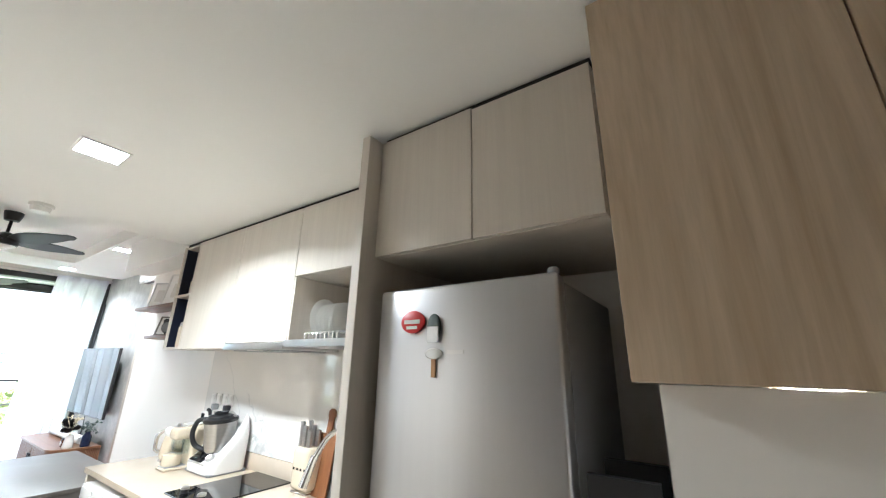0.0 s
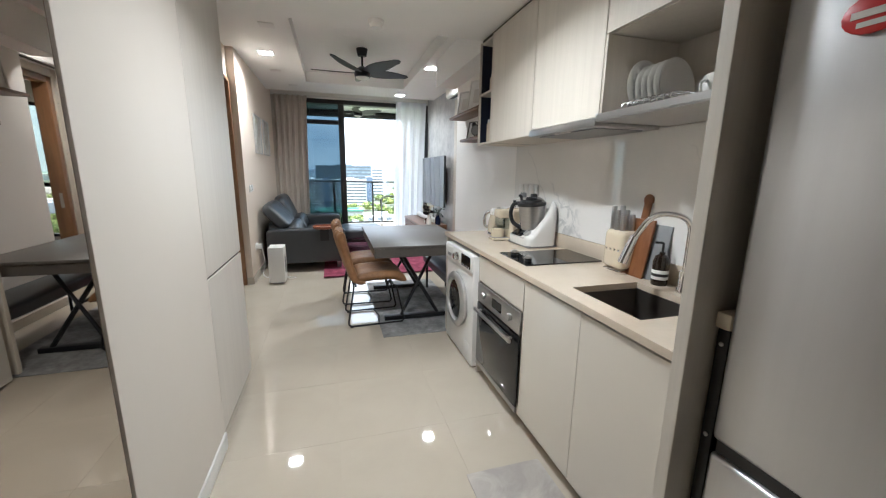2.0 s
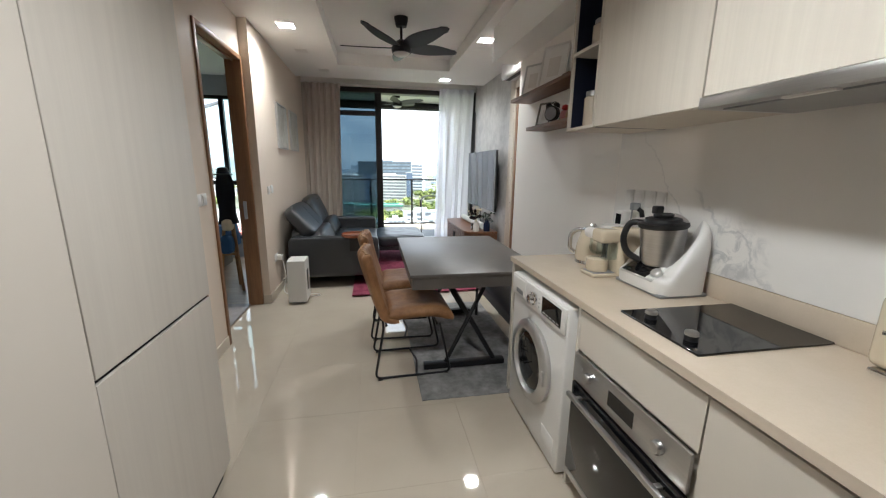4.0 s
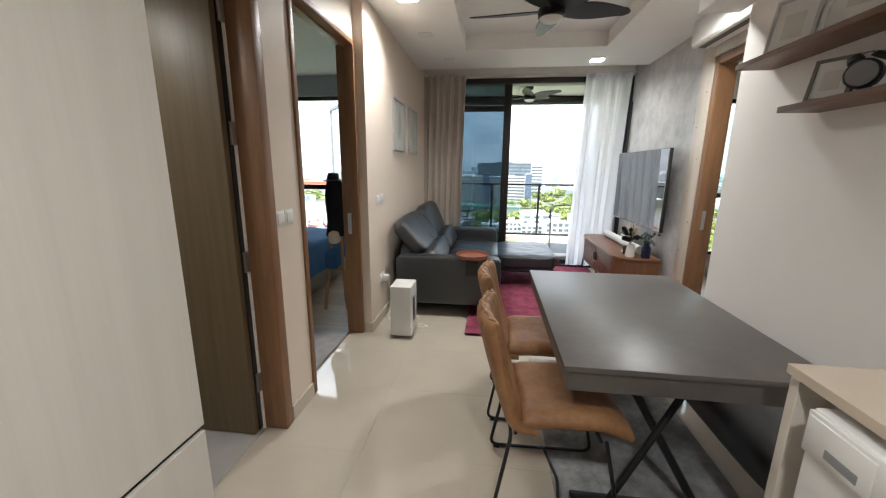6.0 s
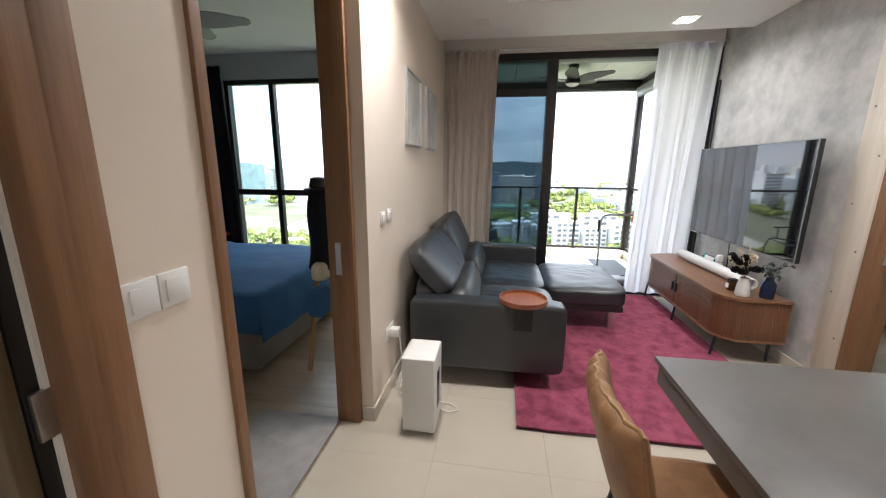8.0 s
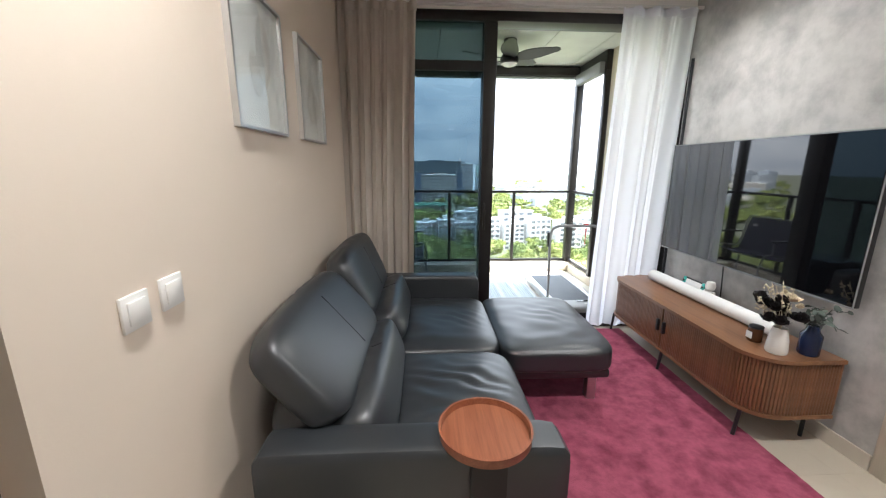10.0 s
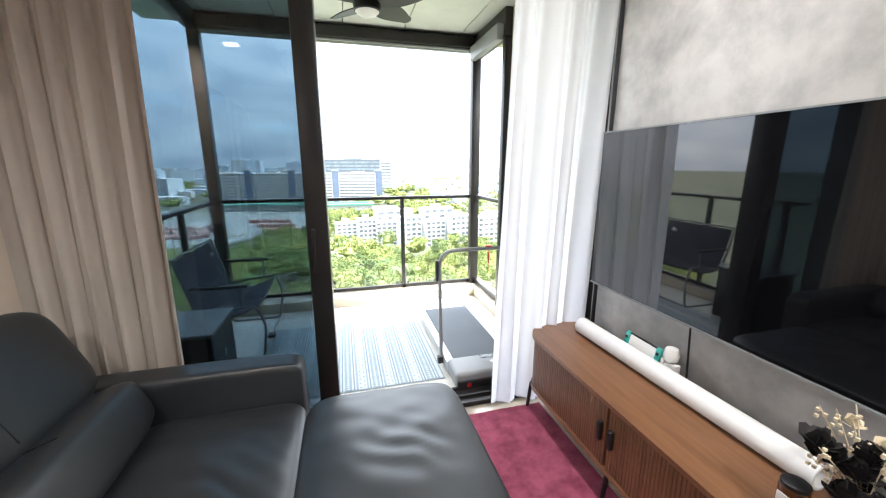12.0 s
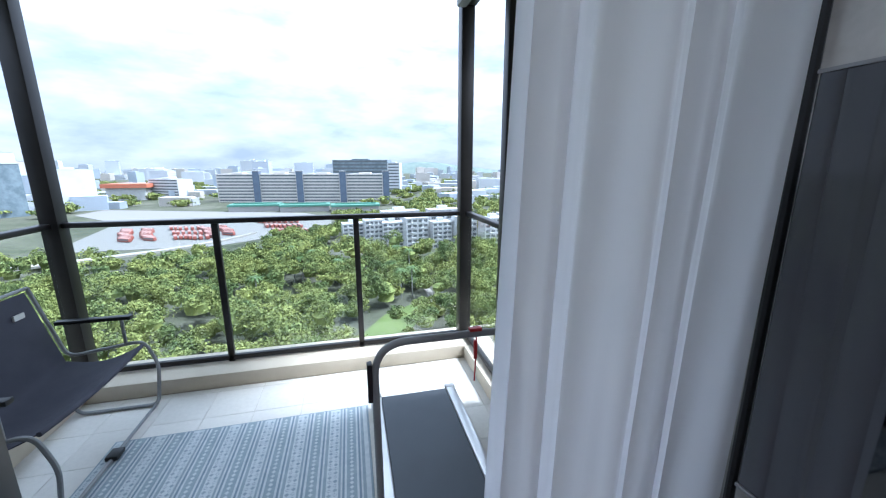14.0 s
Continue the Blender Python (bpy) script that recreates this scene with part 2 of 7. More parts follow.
M_ACRYLIC = glass("jug_glass", (0.86, 0.90, 0.90))
M_LED = lamp_glow("led_panel", (1.0, 0.97, 0.91), 4.5)
M_AMBER = material("amber_glass", (0.10, 0.035, 0.012), 0.08)
M_DARKBOTTLE = material("dark_bottle", (0.02, 0.012, 0.008), 0.1)
M_CERAMIC = material("white_ceramic", (0.74, 0.72, 0.68), 0.25)
M_BLUEGLASS = material("blue_bottle_glass", (0.010, 0.018, 0.055), 0.1)
M_FLOWERDK = material("black_petal", (0.012, 0.009, 0.010), 0.7)
M_FLOWERCR = material("cream_petal", (0.70, 0.60, 0.42), 0.7)
M_LEAFGREEN = material("eucalyptus_leaf", (0.07, 0.09, 0.075), 0.6)
M_GREEN = material("green_plastic", (0.06, 0.25, 0.06), 0.5)
M_PINK = material("pink_resin", (0.55, 0.22, 0.22), 0.5)
M_LIGHTWOOD = material("light_wood", (0.40, 0.22, 0.09), 0.5, second=(0.32, 0.17, 0.065), scale=3, stretch=(8, 8, 0.6))
M_BOARD = material("chopping_board_wood", (0.25, 0.10, 0.035), 0.45, second=(0.19, 0.07, 0.024), scale=3, stretch=(10, 10, 0.6))

# marble splashback with two slanting grey veins and a smoky patch
M_MARBLE = material("marble_panel", (0.84, 0.82, 0.785), 0.05, second=(0.81, 0.79, 0.76), scale=1.6, coat=0.3)
mt = M_MARBLE.node_tree


def calc(tree, op, a, b=0.0, c=0.0):
    """One arithmetic node; each input a number or a socket."""
    n = tree.nodes.new("ShaderNodeMath")
    n.operation = op
    for k, v in enumerate((a, b, c)):
        if isinstance(v, (int, float)):
            n.inputs[k].default_value = v
        else:
            tree.links.new(v, n.inputs[k])
    return n.outputs[0]


mcoord, msplit = mt.nodes.new("ShaderNodeTexCoord"), mt.nodes.new("ShaderNodeSeparateXYZ")
wire(mt, mcoord, "Object", msplit, "Vector")
mwarp = node(mt, "ShaderNodeTexNoise", Scale=5.0, Detail=7.0, Roughness=0.62)
mfine = node(mt, "ShaderNodeTexNoise", Scale=11.0, Detail=6.0, Roughness=0.65, Distortion=1.2)
wire(mt, mcoord, "Object", mwarp, "Vector")
wire(mt, mcoord, "Object", mfine, "Vector")
my, mz, mw = msplit.outputs["Y"], msplit.outputs["Z"], calc(mt, "SUBTRACT", mwarp.outputs["Fac"], 0.5)
dark = None
for slope_, at_y, at_z, width_, weight_, reach_ in ((1.34, 2.84, 1.32, 0.012, 0.38, 0.30), (0.80, 2.50, 1.19, 0.016, 0.62, 0.24), (1.1, 1.42, 1.36, 0.010, 0.30, 0.22)):
    dy = calc(mt, "SUBTRACT", my, at_y)
    off = calc(mt, "ADD", calc(mt, "SUBTRACT", calc(mt, "SUBTRACT", mz, at_z), calc(mt, "MULTIPLY", dy, slope_)), calc(mt, "MULTIPLY", mw, 0.30))
    thin = calc(mt, "MAXIMUM", calc(mt, "SUBTRACT", 1.0, calc(mt, "DIVIDE", calc(mt, "ABSOLUTE", off), width_)), 0.0)
    fade = calc(mt, "MAXIMUM", calc(mt, "SUBTRACT", 1.0, calc(mt, "DIVIDE", calc(mt, "ABSOLUTE", dy), reach_)), 0.0)
    one = calc(mt, "MULTIPLY", calc(mt, "MULTIPLY", thin, calc(mt, "SQRT", fade)), weight_)
    dark = one if dark is None else calc(mt, "MAXIMUM", dark, one)
ry_, rz_ = calc(mt, "SUBTRACT", my, 2.50), calc(mt, "SUBTRACT", mz, 1.13)
near_ = calc(mt, "SUBTRACT", 1.0, calc(mt, "DIVIDE", calc(mt, "SQRT", calc(mt, "ADD", calc(mt, "MULTIPLY", ry_, ry_), calc(mt, "MULTIPLY", rz_, rz_))), 0.17))
smoke_ = calc(mt, "MULTIPLY", calc(mt, "MAXIMUM", near_, 0.0), calc(mt, "MULTIPLY", calc(mt, "MAXIMUM", calc(mt, "SUBTRACT", mfine.outputs["Fac"], 0.46), 0.0), 7.0))
dark = calc(mt, "MAXIMUM", dark, calc(mt, "MINIMUM", smoke_, 0.55))
mmul = mt.nodes.new("ShaderNodeMixRGB")
mmul.inputs[2].default_value = (0.34, 0.35, 0.37, 1)
mb = mt.nodes["Principled BSDF"]
mt.links.new(mb.inputs["Base Color"].links[0].from_socket, mmul.inputs[1])
mt.links.new(dark, mmul.inputs[0])
wire(mt, mmul, "Color", mb, "Base Color")

# sheer voile: part see-through, part diffusing
M_SHEER = bpy.data.materials.new("sheer_voile")
M_SHEER.use_nodes = True
st = M_SHEER.node_tree
st.nodes.clear()
s_tr = node(st, "ShaderNodeBsdfTransparent", Color=(0.95, 0.95, 0.97, 1))
s_df = node(st, "ShaderNodeBsdfDiffuse", Color=(0.95, 0.95, 0.97, 1))
s_tl = node(st, "ShaderNodeBsdfTranslucent", Color=(0.95, 0.94, 1.0, 1))
s_m1, s_m2 = node(st, "ShaderNodeMixShader", Fac=0.80), node(st, "ShaderNodeMixShader", Fac=0.84)
s_o = st.nodes.new("ShaderNodeOutputMaterial")
wire(st, s_df, 0, s_m1, 1)
wire(st, s_tl, 0, s_m1, 2)
wire(st, s_tr, 0, s_m2, 1)
wire(st, s_m1, 0, s_m2, 2)
wire(st, s_m2, 0, s_o, 0)


# ---- mesh tools ----
BASE = {}


def add_box(bm, x0, y0, z0, x1, y1, z1, bevel=0.0, segs=2, m=None):
    """Adds a box to bm, its edges rounded."""
    r = bmesh.ops.create_cube(bm, size=1.0)
    vs = r["verts"]
    bmesh.ops.scale(bm, vec=(abs(x1 - x0), abs(y1 - y0), abs(z1 - z0)), verts=vs)
    bmesh.ops.translate(bm, vec=((x0 + x1) / 2, (y0 + y1) / 2, (z0 + z1) / 2), verts=vs)
    if bevel:
        es = list({ed for v in vs for ed in v.link_edges})
        r = bmesh.ops.bevel(bm, geom=es, offset=bevel, segments=segs, profile=0.5, affect="EDGES")
        vs = list({v for f in r["faces"] for v in f.verts} | {v for v in vs if v.is_valid})
    if m is not None:
        bmesh.ops.transform(bm, matrix=m, verts=vs)
    return vs


def box(x0, y0, z0, x1, y1, z1, bevel=0.0, segs=2, m=None):
    bm = bmesh.new()
    add_box(bm, x0, y0, z0, x1, y1, z1, bevel, segs, m)
    return bm


def boxes(*rows, bevel=0.0):
    bm = bmesh.new()
    for row in rows:
        add_box(bm, *row, bevel=bevel)
    return bm


def add_lathe(bm, profile, seg=24, m=None):
    """Turns a list of (radius, height) about z; closes the ends."""
    rings = []
    for r, z in profile:
        rings.append([bm.verts.new((r * math.cos(2 * math.pi * i / seg), r * math.sin(2 * math.pi * i / seg), z)) for i in range(seg)])
    for p, q in zip(rings, rings[1:]):
        for i in range(seg):
            j = (i + 1) % seg
            bm.faces.new((p[i], p[j], q[j], q[i]))
    bm.faces.new(list(reversed(rings[0])))
    bm.faces.new(rings[-1])
    vs = [v for ring in rings for v in ring]
    if m is not None:
        bmesh.ops.transform(bm, matrix=m, verts=vs)
    return vs


def lathe(profile, seg=24, m=None):
    bm = bmesh.new()
    add_lathe(bm, profile, seg, m)
    return bm


def rounded_path(points, radius=0.03, steps=5):
    pts = [Vector(p) for p in points]
    out = [pts[0]]
    for p, q, r in zip(pts, pts[1:], pts[2:]):
        u, w = (p - q), (r - q)
        d = min(radius, u.length * 0.45, w.length * 0.45)
        s, t = q + u.normalized() * d, q + w.normalized() * d
        for i in range(steps + 1):
            k = i / steps
            out.append((1 - k) ** 2 * s + 2 * k * (1 - k) * q + k * k * t)
    out.append(pts[-1])
    return out


def add_tube(bm, points, r, seg=8, r2=None):
    """A round bar along points."""
    pts = [Vector(p) for p in points]
    rings = []
    side = None
    for i, p in enumerate(pts):
        d = (pts[min(i + 1, len(pts) - 1)] - pts[max(i - 1, 0)]).normalized()
        if side is None:
            side = d.orthogonal().normalized()
        side = (side - d * side.dot(d)).normalized()
        up = d.cross(side)
        rr = r if r2 is None else r + (r2 - r) * i / (len(pts) - 1)
        rings.append([bm.verts.new(p + side * rr * math.cos(2 * math.pi * k / seg) + up * rr * math.sin(2 * math.pi * k / seg)) for k in range(seg)])
    for p, q in zip(rings, rings[1:]):
        for i in range(seg):
            j = (i + 1) % seg
            bm.faces.new((p[i], p[j], q[j], q[i]))
    bm.faces.new(list(reversed(rings[0])))
    bm.faces.new(rings[-1])


def tube(points, r, seg=8, round_by=0.0, r2=None):
    bm = bmesh.new()
    add_tube(bm, rounded_path(points, round_by) if round_by else points, r, seg, r2)
    return bm


def prism(outline, z0, z1, bevel=0.0):
    """A slab with the outline of (x, y) points."""
    bm = bmesh.new()
    lo, hi = [bm.verts.new((x, y, z0)) for x, y in outline], [bm.verts.new((x, y, z1)) for x, y in outline]
    n = len(outline)
    for i in range(n):
        j = (i + 1) % n
        bm.faces.new((lo[i], lo[j], hi[j], hi[i]))
    bm.faces.new(list(reversed(lo)))
    top = bm.faces.new(hi)
    if bevel:
        bmesh.ops.bevel(bm, geom=list(top.edges), offset=bevel, segments=2, profile=0.5, affect="EDGES")
    return bm


def sheet(f, nu, nv, thick=0.0):
    """A grid of points f(u, v), with thickness where asked."""
    bm = bmesh.new()
    g = [[bm.verts.new(f(i / nu, j / nv)) for j in range(nv + 1)] for i in range(nu + 1)]
    for i in range(nu):
        for j in range(nv):
            bm.faces.new((g[i][j], g[i + 1][j], g[i + 1][j + 1], g[i][j + 1]))
    if thick:
        bmesh.ops.recalc_face_normals(bm, faces=bm.faces)
        bmesh.ops.solidify(bm, geom=list(bm.faces), thickness=thick)
    return bm


def part(name, bm, mat, parent=None, label="", smooth=None):
    """Links bm, given in the place's metres, as one mesh under parent."""
    bmesh.ops.recalc_face_normals(bm, faces=bm.faces)
    me = bpy.data.meshes.new(name)
    off = BASE.get(parent.name, Vector()) if parent else Vector()
    if off.length:
        bmesh.ops.translate(bm, vec=-off, verts=bm.verts)
    bm.to_mesh(me)
    bm.free()
    me.materials.append(mat)
    me.shade_smooth()
    me.set_sharp_from_angle(angle=radians(smooth or 38))
    ob = new(name, me)
    if parent:
        ob.parent = parent
        BASE[ob.name] = off
    if label:
        tagged(ob, label=label)
    return ob


def thing(name, base, label, category, group="", kind=""):
    ob = new(name)
    ob.empty_display_size = 0.1
    ob.location = base
    BASE[ob.name] = Vector(base)
    return tagged(ob, label, category, group, kind)


def solid(name, bm, mat, label, category, kind="", group="", smooth=None):
    return tagged(part(name, bm, mat, None, smooth=smooth), label, category, group, kind)


def structure(name, bm, mat, label, category):
    return solid(name, bm, mat, label, category, "structure")


def text_part(name, words, size, m, mat, parent):
    """Raised lettering in the built-in font, as a mesh."""
    cu = bpy.data.curves.new(name, "FONT")
    cu.body, cu.size, cu.extrude, cu.align_x, cu.align_y = words, size, 0.0006, "CENTER", "CENTER"
    tmp = bpy.data.objects.new(name + "_source", cu)
    scene.collection.objects.link(tmp)
    me = bpy.data.meshes.new_from_object(tmp.evaluated_get(bpy.context.evaluated_depsgraph_get()))
    bpy.data.objects.remove(tmp)
    bm = bmesh.new()
    bm.from_mesh(me)
    bpy.data.meshes.remove(me)
    bmesh.ops.transform(bm, matrix=m, verts=bm.verts)
    return part(name, bm, mat, parent)


# ---- structure ----
LW, DW, RW, KW = -1.03, -1.115, 1.96, 1.57      # living wall, door wall, concrete wall, kitchen wall
KZ, RZ, CZ = 2.45, 2.82, 2.97                  # kitchen ceiling, ring ceiling, recess
WY = 8.22                                      # sliding door line

floor = structure("floor", box(-4.6, -1.6, -0.15, 4.6, 8.30, -0.004), M_GROUT, "polished cream floor base under large tiles", "floor")
structure("bathroom_floor", box(-2.6, 2.93, -0.003, DW - 0.12, 4.02, 0.002), M_DARKTILE, "grey matt bathroom floor", "floor")

structure("wall_left_front", boxes((-0.72, -1.6, 0, -0.614, 2.234, KZ), (-1.2, 2.26, 0, -1.14, 2.9, KZ)), M_WALL, "cream painted wall behind the mirror", "wall")
structure("wall_left_doors", boxes(
    (DW - 0.12, 2.93, 0, DW, 3.09, RZ), (DW - 0.12, 3.09, 2.45, DW, 4.10, RZ), (DW - 0.12, 4.10, 0, DW, 4.38, RZ),
    (DW - 0.12, 4.38, 2.48, DW, 5.385, RZ)), M_BEIGE, "cream painted wall with two doorways", "wall")
structure("wall_left_living", box(DW - 0.12, 5.386, 0, LW, 8.40, 3.05), M_BEIGE, "cream painted living room wall", "wall")
structure("wall_right_kitchen", box(KW, -1.6, 0, KW + 0.14, 5.03, RZ), M_WALL, "cream painted wall behind the kitchen", "wall")
structure("wall_right_return", boxes((KW + 0.14, 4.93, 0, RW + 0.12, 5.03, RZ), (RW, 5.03, 2.60, RW + 0.12, 6.325, RZ)), M_WALL, "cream wall beside the bedroom doorway", "wall")
structure("wall_right_concrete", box(RW, 6.325, 0, RW + 0.12, 8.40, 3.05), M_CONCRETE, "mottled grey concrete-effect plaster wall", "wall")
structure("wall_window_head", box(LW, 8.18, 2.80, RW, 8.40, 3.05), M_WALL, "cream wall above the sliding door", "wall")
structure("wall_back", box(-0.61, -1.6, 0, KW, -1.48, KZ), M_WALL, "cream wall at the entrance", "wall")
structure("wall_bathroom", boxes((-2.6, 2.81, 0, DW - 0.12, 2.93, 2.5), (-2.72, 2.81, 0, -2.6, 4.14, 2.5), (-2.6, 4.02, 0, DW - 0.12, 4.14, 2.5), (-2.6, 2.93, 2.4, DW - 0.12, 4.02, 2.5)), M_WALL, "plain cream bathroom walls", "wall")

structure("ceiling_kitchen", box(-1.2, -1.6, KZ, KW, 3.22, KZ + 0.6), M_CEIL, "white dropped ceiling over the kitchen", "ceiling")
CX0, CX1, CY0, CY1 = -0.33, 1.22, 3.95, 6.88
structure("ceiling_ring", boxes((DW, 3.22, RZ, CX0, 7.70, 3.2), (CX1, 3.22, RZ, RW, 7.70, 3.2), (CX0, 3.22, RZ, CX1, CY0, 3.2), (CX0, CY1, RZ, CX1, 7.70, 3.2)), M_CEIL, "white lowered ceiling border round a recess", "ceiling")
structure("ceiling_recess", boxes((CX0, CY0, CZ, CX1, CY1, 3.2), (DW, 7.70, 3.05, RW, 8.40, 3.2)), M_CEIL, "white recessed ceiling above the fan", "ceiling")
structure("bulkhead", boxes((1.32, 3.22, 2.50, KW, 5.15, RZ), (1.32, 5.03, 2.62, RW, 5.15, RZ)), M_CEIL, "white boxed beam above the wall shelves", "beam")
structure("trim", boxes((CX0, CY1 - 0.006, RZ - 0.006, CX1, CY1 + 0.03, RZ), (CX1 - 0.006, CY0, RZ - 0.006, CX1 + 0.03, CY1 - 0.006, RZ)), M_CEIL, "white edge bead of the ceiling recess", "trim")

structure("baseboard", boxes((LW, 5.386, 0, LW + 0.012, 8.16, 0.09), (DW + 0.016, 5.374, 0, LW + 0.012, 5.3855, 0.09), (DW, 4.115, 0, DW + 0.012, 4.375, 0.09), (RW - 0.012, 6.33, 0, RW, 8.16, 0.09), (KW - 0.012, 3.5, 0, KW, 5.03, 0.09)), material("skirting_tile", (0.60, 0.53, 0.44), 0.3), "cream skirting along the walls", "skirting")


def door_frame(name, x, y0, y1, top, depth, side, label, face=0.07):
    """A wooden door lining with its architrave; side: the way the room lies (+1: towards +x)."""
    t = thing(name, (x, (y0 + y1) / 2, 0), label, "door frame", kind="structure")
    o, i = x + 0.014 * side, x - depth * side
    part("jamb", box(min(o, i), y0 - face, 0, max(o, i), y0, top + face, 0.004), M_DOORWOOD, t)
    part("jamb", box(min(o, i), y1, 0, max(o, i), y1 + face, top + face, 0.004), M_DOORWOOD, t)
    part("head", box(min(o, i), y0, top, max(o, i), y1, top + face, 0.004), M_DOORWOOD, t)
    s = x - depth * 0.45 * side
    part("door_stop", boxes((s - 0.006, y0, 0, s + 0.006, y0 + 0.014, top), (s - 0.006, y0 + 0.014, top - 0.014, s + 0.006, y1, top)), M_DOORWOOD, t)
    return t


bath_frame = door_frame("door_1", DW, 3.16, 4.03, 2.38, 0.13, 1, "brown wooden bathroom door frame")
bed_frame = door_frame("door_2", DW, 4.42, 5.345, 2.44, 0.13, 1, "brown wooden bedroom door frame, the door slid away", 0.04)
part("lock_plate", boxes((DW - 0.085, 5.337, 0.93, DW - 0.055, 5.3445, 1.11)), M_STEEL, bed_frame, "steel strike plate")
M_PALEWOOD = material("pale_casing", (0.60, 0.53, 0.44), 0.4, second=(0.54, 0.475, 0.39), scale=3.0, stretch=(9, 9, 0.5), grain=0.1, grain_scale=14)
room_frame = door_frame("door_3", RW + 0.015, 5.05, 6.065, 2.42, 0.14, -1, "brown wooden second bedroom door lining with a pale casing")
part("casing", box(RW - 0.012, 6.137, 0, RW + 0.115, 6.324, 2.60, 0.003), M_PALEWOOD, room_frame, "wide pale wooden casing")
part("casing", box(RW - 0.012, 5.04, 2.492, RW + 0.115, 6.1365, 2.599, 0.003), M_PALEWOOD, room_frame, "wide pale wooden casing")
part("screw_cap", boxes(*[(RW - 0.0135, 6.17 + 0.1 * (k % 2), 0.4 + 0.3 * k, RW - 0.0115, 6.182 + 0.1 * (k % 2), 0.412 + 0.3 * k) for k in range(7)]), M_LEAF, room_frame)
part("lock_plate", boxes((RW + 0.05, 6.057, 0.95, RW + 0.08, 6.0645, 1.13)), M_STEEL, room_frame, "steel strike plate")

bath_leaf = thing("bathroom_door", (DW - 0.02, 4.0, 0), "taupe wood-veneer bathroom door standing open", "door")
part("leaf", box(DW - 1.11, 3.95, 0.012, DW - 0.135, 3.988, 2.365, 0.003), M_LEAF, bath_leaf)
# Black strip added for the shade between leaf and jamb.
part("hinge_gap_shade", box(DW - 0.150, 3.99, 0.012, DW - 0.132, 4.029, 2.365), M_BLACK, bath_leaf, "black strip painting the shade in the hinge gap")
for hz in (0.25, 0.95, 1.60, 2.15):
    part("hinge", box(DW - 0.131, 3.995, hz, DW - 0.118, 4.029, hz + 0.11, 0.002), M_STEEL, bath_leaf, "steel butt hinge")
part("door_handle", tube([(DW - 1.03, 3.95, 1.0), (DW - 1.03, 3.90, 1.0), (DW - 0.91, 3.90, 1.0)], 0.009, 8, 0.02), M_STEEL, bath_leaf)


# ---- sliding door, curtains, balcony ----
def window_frame(name, x0, x1, z0, z1, y, pane_mat, label, w=0.07, d=0.07, parent=None):
    t = parent or thing(name, ((x0 + x1) / 2, y, z0), label, "sliding door", kind="structure")
    part("stile", box(x0, y - d / 2, z0, x0 + w, y + d / 2, z1, 0.004), M_ALU, t)
    part("stile", box(x1 - w, y - d / 2, z0, x1, y + d / 2, z1, 0.004), M_ALU, t)
    part("rail", box(x0 + w, y - d / 2, z0, x1 - w, y + d / 2, z0 + w, 0.004), M_ALU, t)
    part("rail", box(x0 + w, y - d / 2, z1 - w, x1 - w, y + d / 2, z1, 0.004), M_ALU, t)
    g = part("pane", box(x0 + w, y - 0.004, z0 + w, x1 - w, y + 0.004, z1 - w), pane_mat, t)
    g.visible_shadow = False
    return t


slider = thing("window_1", (0.2, WY, 0), "dark bronze aluminium sliding balcony door, one leaf open", "sliding door", kind="structure")
part("head_rail", box(LW, WY - 0.04, 2.72, RW, WY + 0.16, 2.80, 0.004), M_ALU, slider)
part("sill_track", boxes((LW, WY - 0.05, 0, RW, WY - 0.03, 0.03), (LW, WY - 0.03, 0, RW, WY + 0.14, 0.012), (LW, WY + 0.03, 0.012, RW, WY + 0.045, 0.03), (LW, WY + 0.125, 0.012, RW, WY + 0.14, 0.03)), M_ALU, slider)
part("transom", box(-0.98, WY - 0.03, 2.34, 0.165, WY + 0.03, 2.42, 0.004), M_ALU, slider)
part("jamb", box(LW, WY - 0.04, 0.03, -0.98, WY + 0.16, 2.72, 0.004), M_ALU, slider)
part("jamb", box(1.90, WY - 0.04, 0.03, RW, WY + 0.16, 2.72, 0.004), M_ALU, slider)
part("meeting_stile", box(0.165, WY - 0.035, 0.03, 0.275, WY + 0.13, 2.72, 0.006), M_ALU, slider)
for n_z0, n_z1 in ((0.10, 2.34), (2.42, 2.72)):
    g = part("pane", box(-0.98, WY - 0.004, n_z0, 0.165, WY + 0.004, n_z1), M_TINT, slider, "grey-blue tinted glass pane")
    g.visible_shadow = False
part("bottom_rail", box(-0.98, WY - 0.03, 0.03, 0.165, WY + 0.03, 0.10, 0.004), M_ALU, slider)
part("pull", box(0.19, WY - 0.05, 0.98, 0.21, WY - 0.035, 1.22, 0.004), M_ALU, slider)


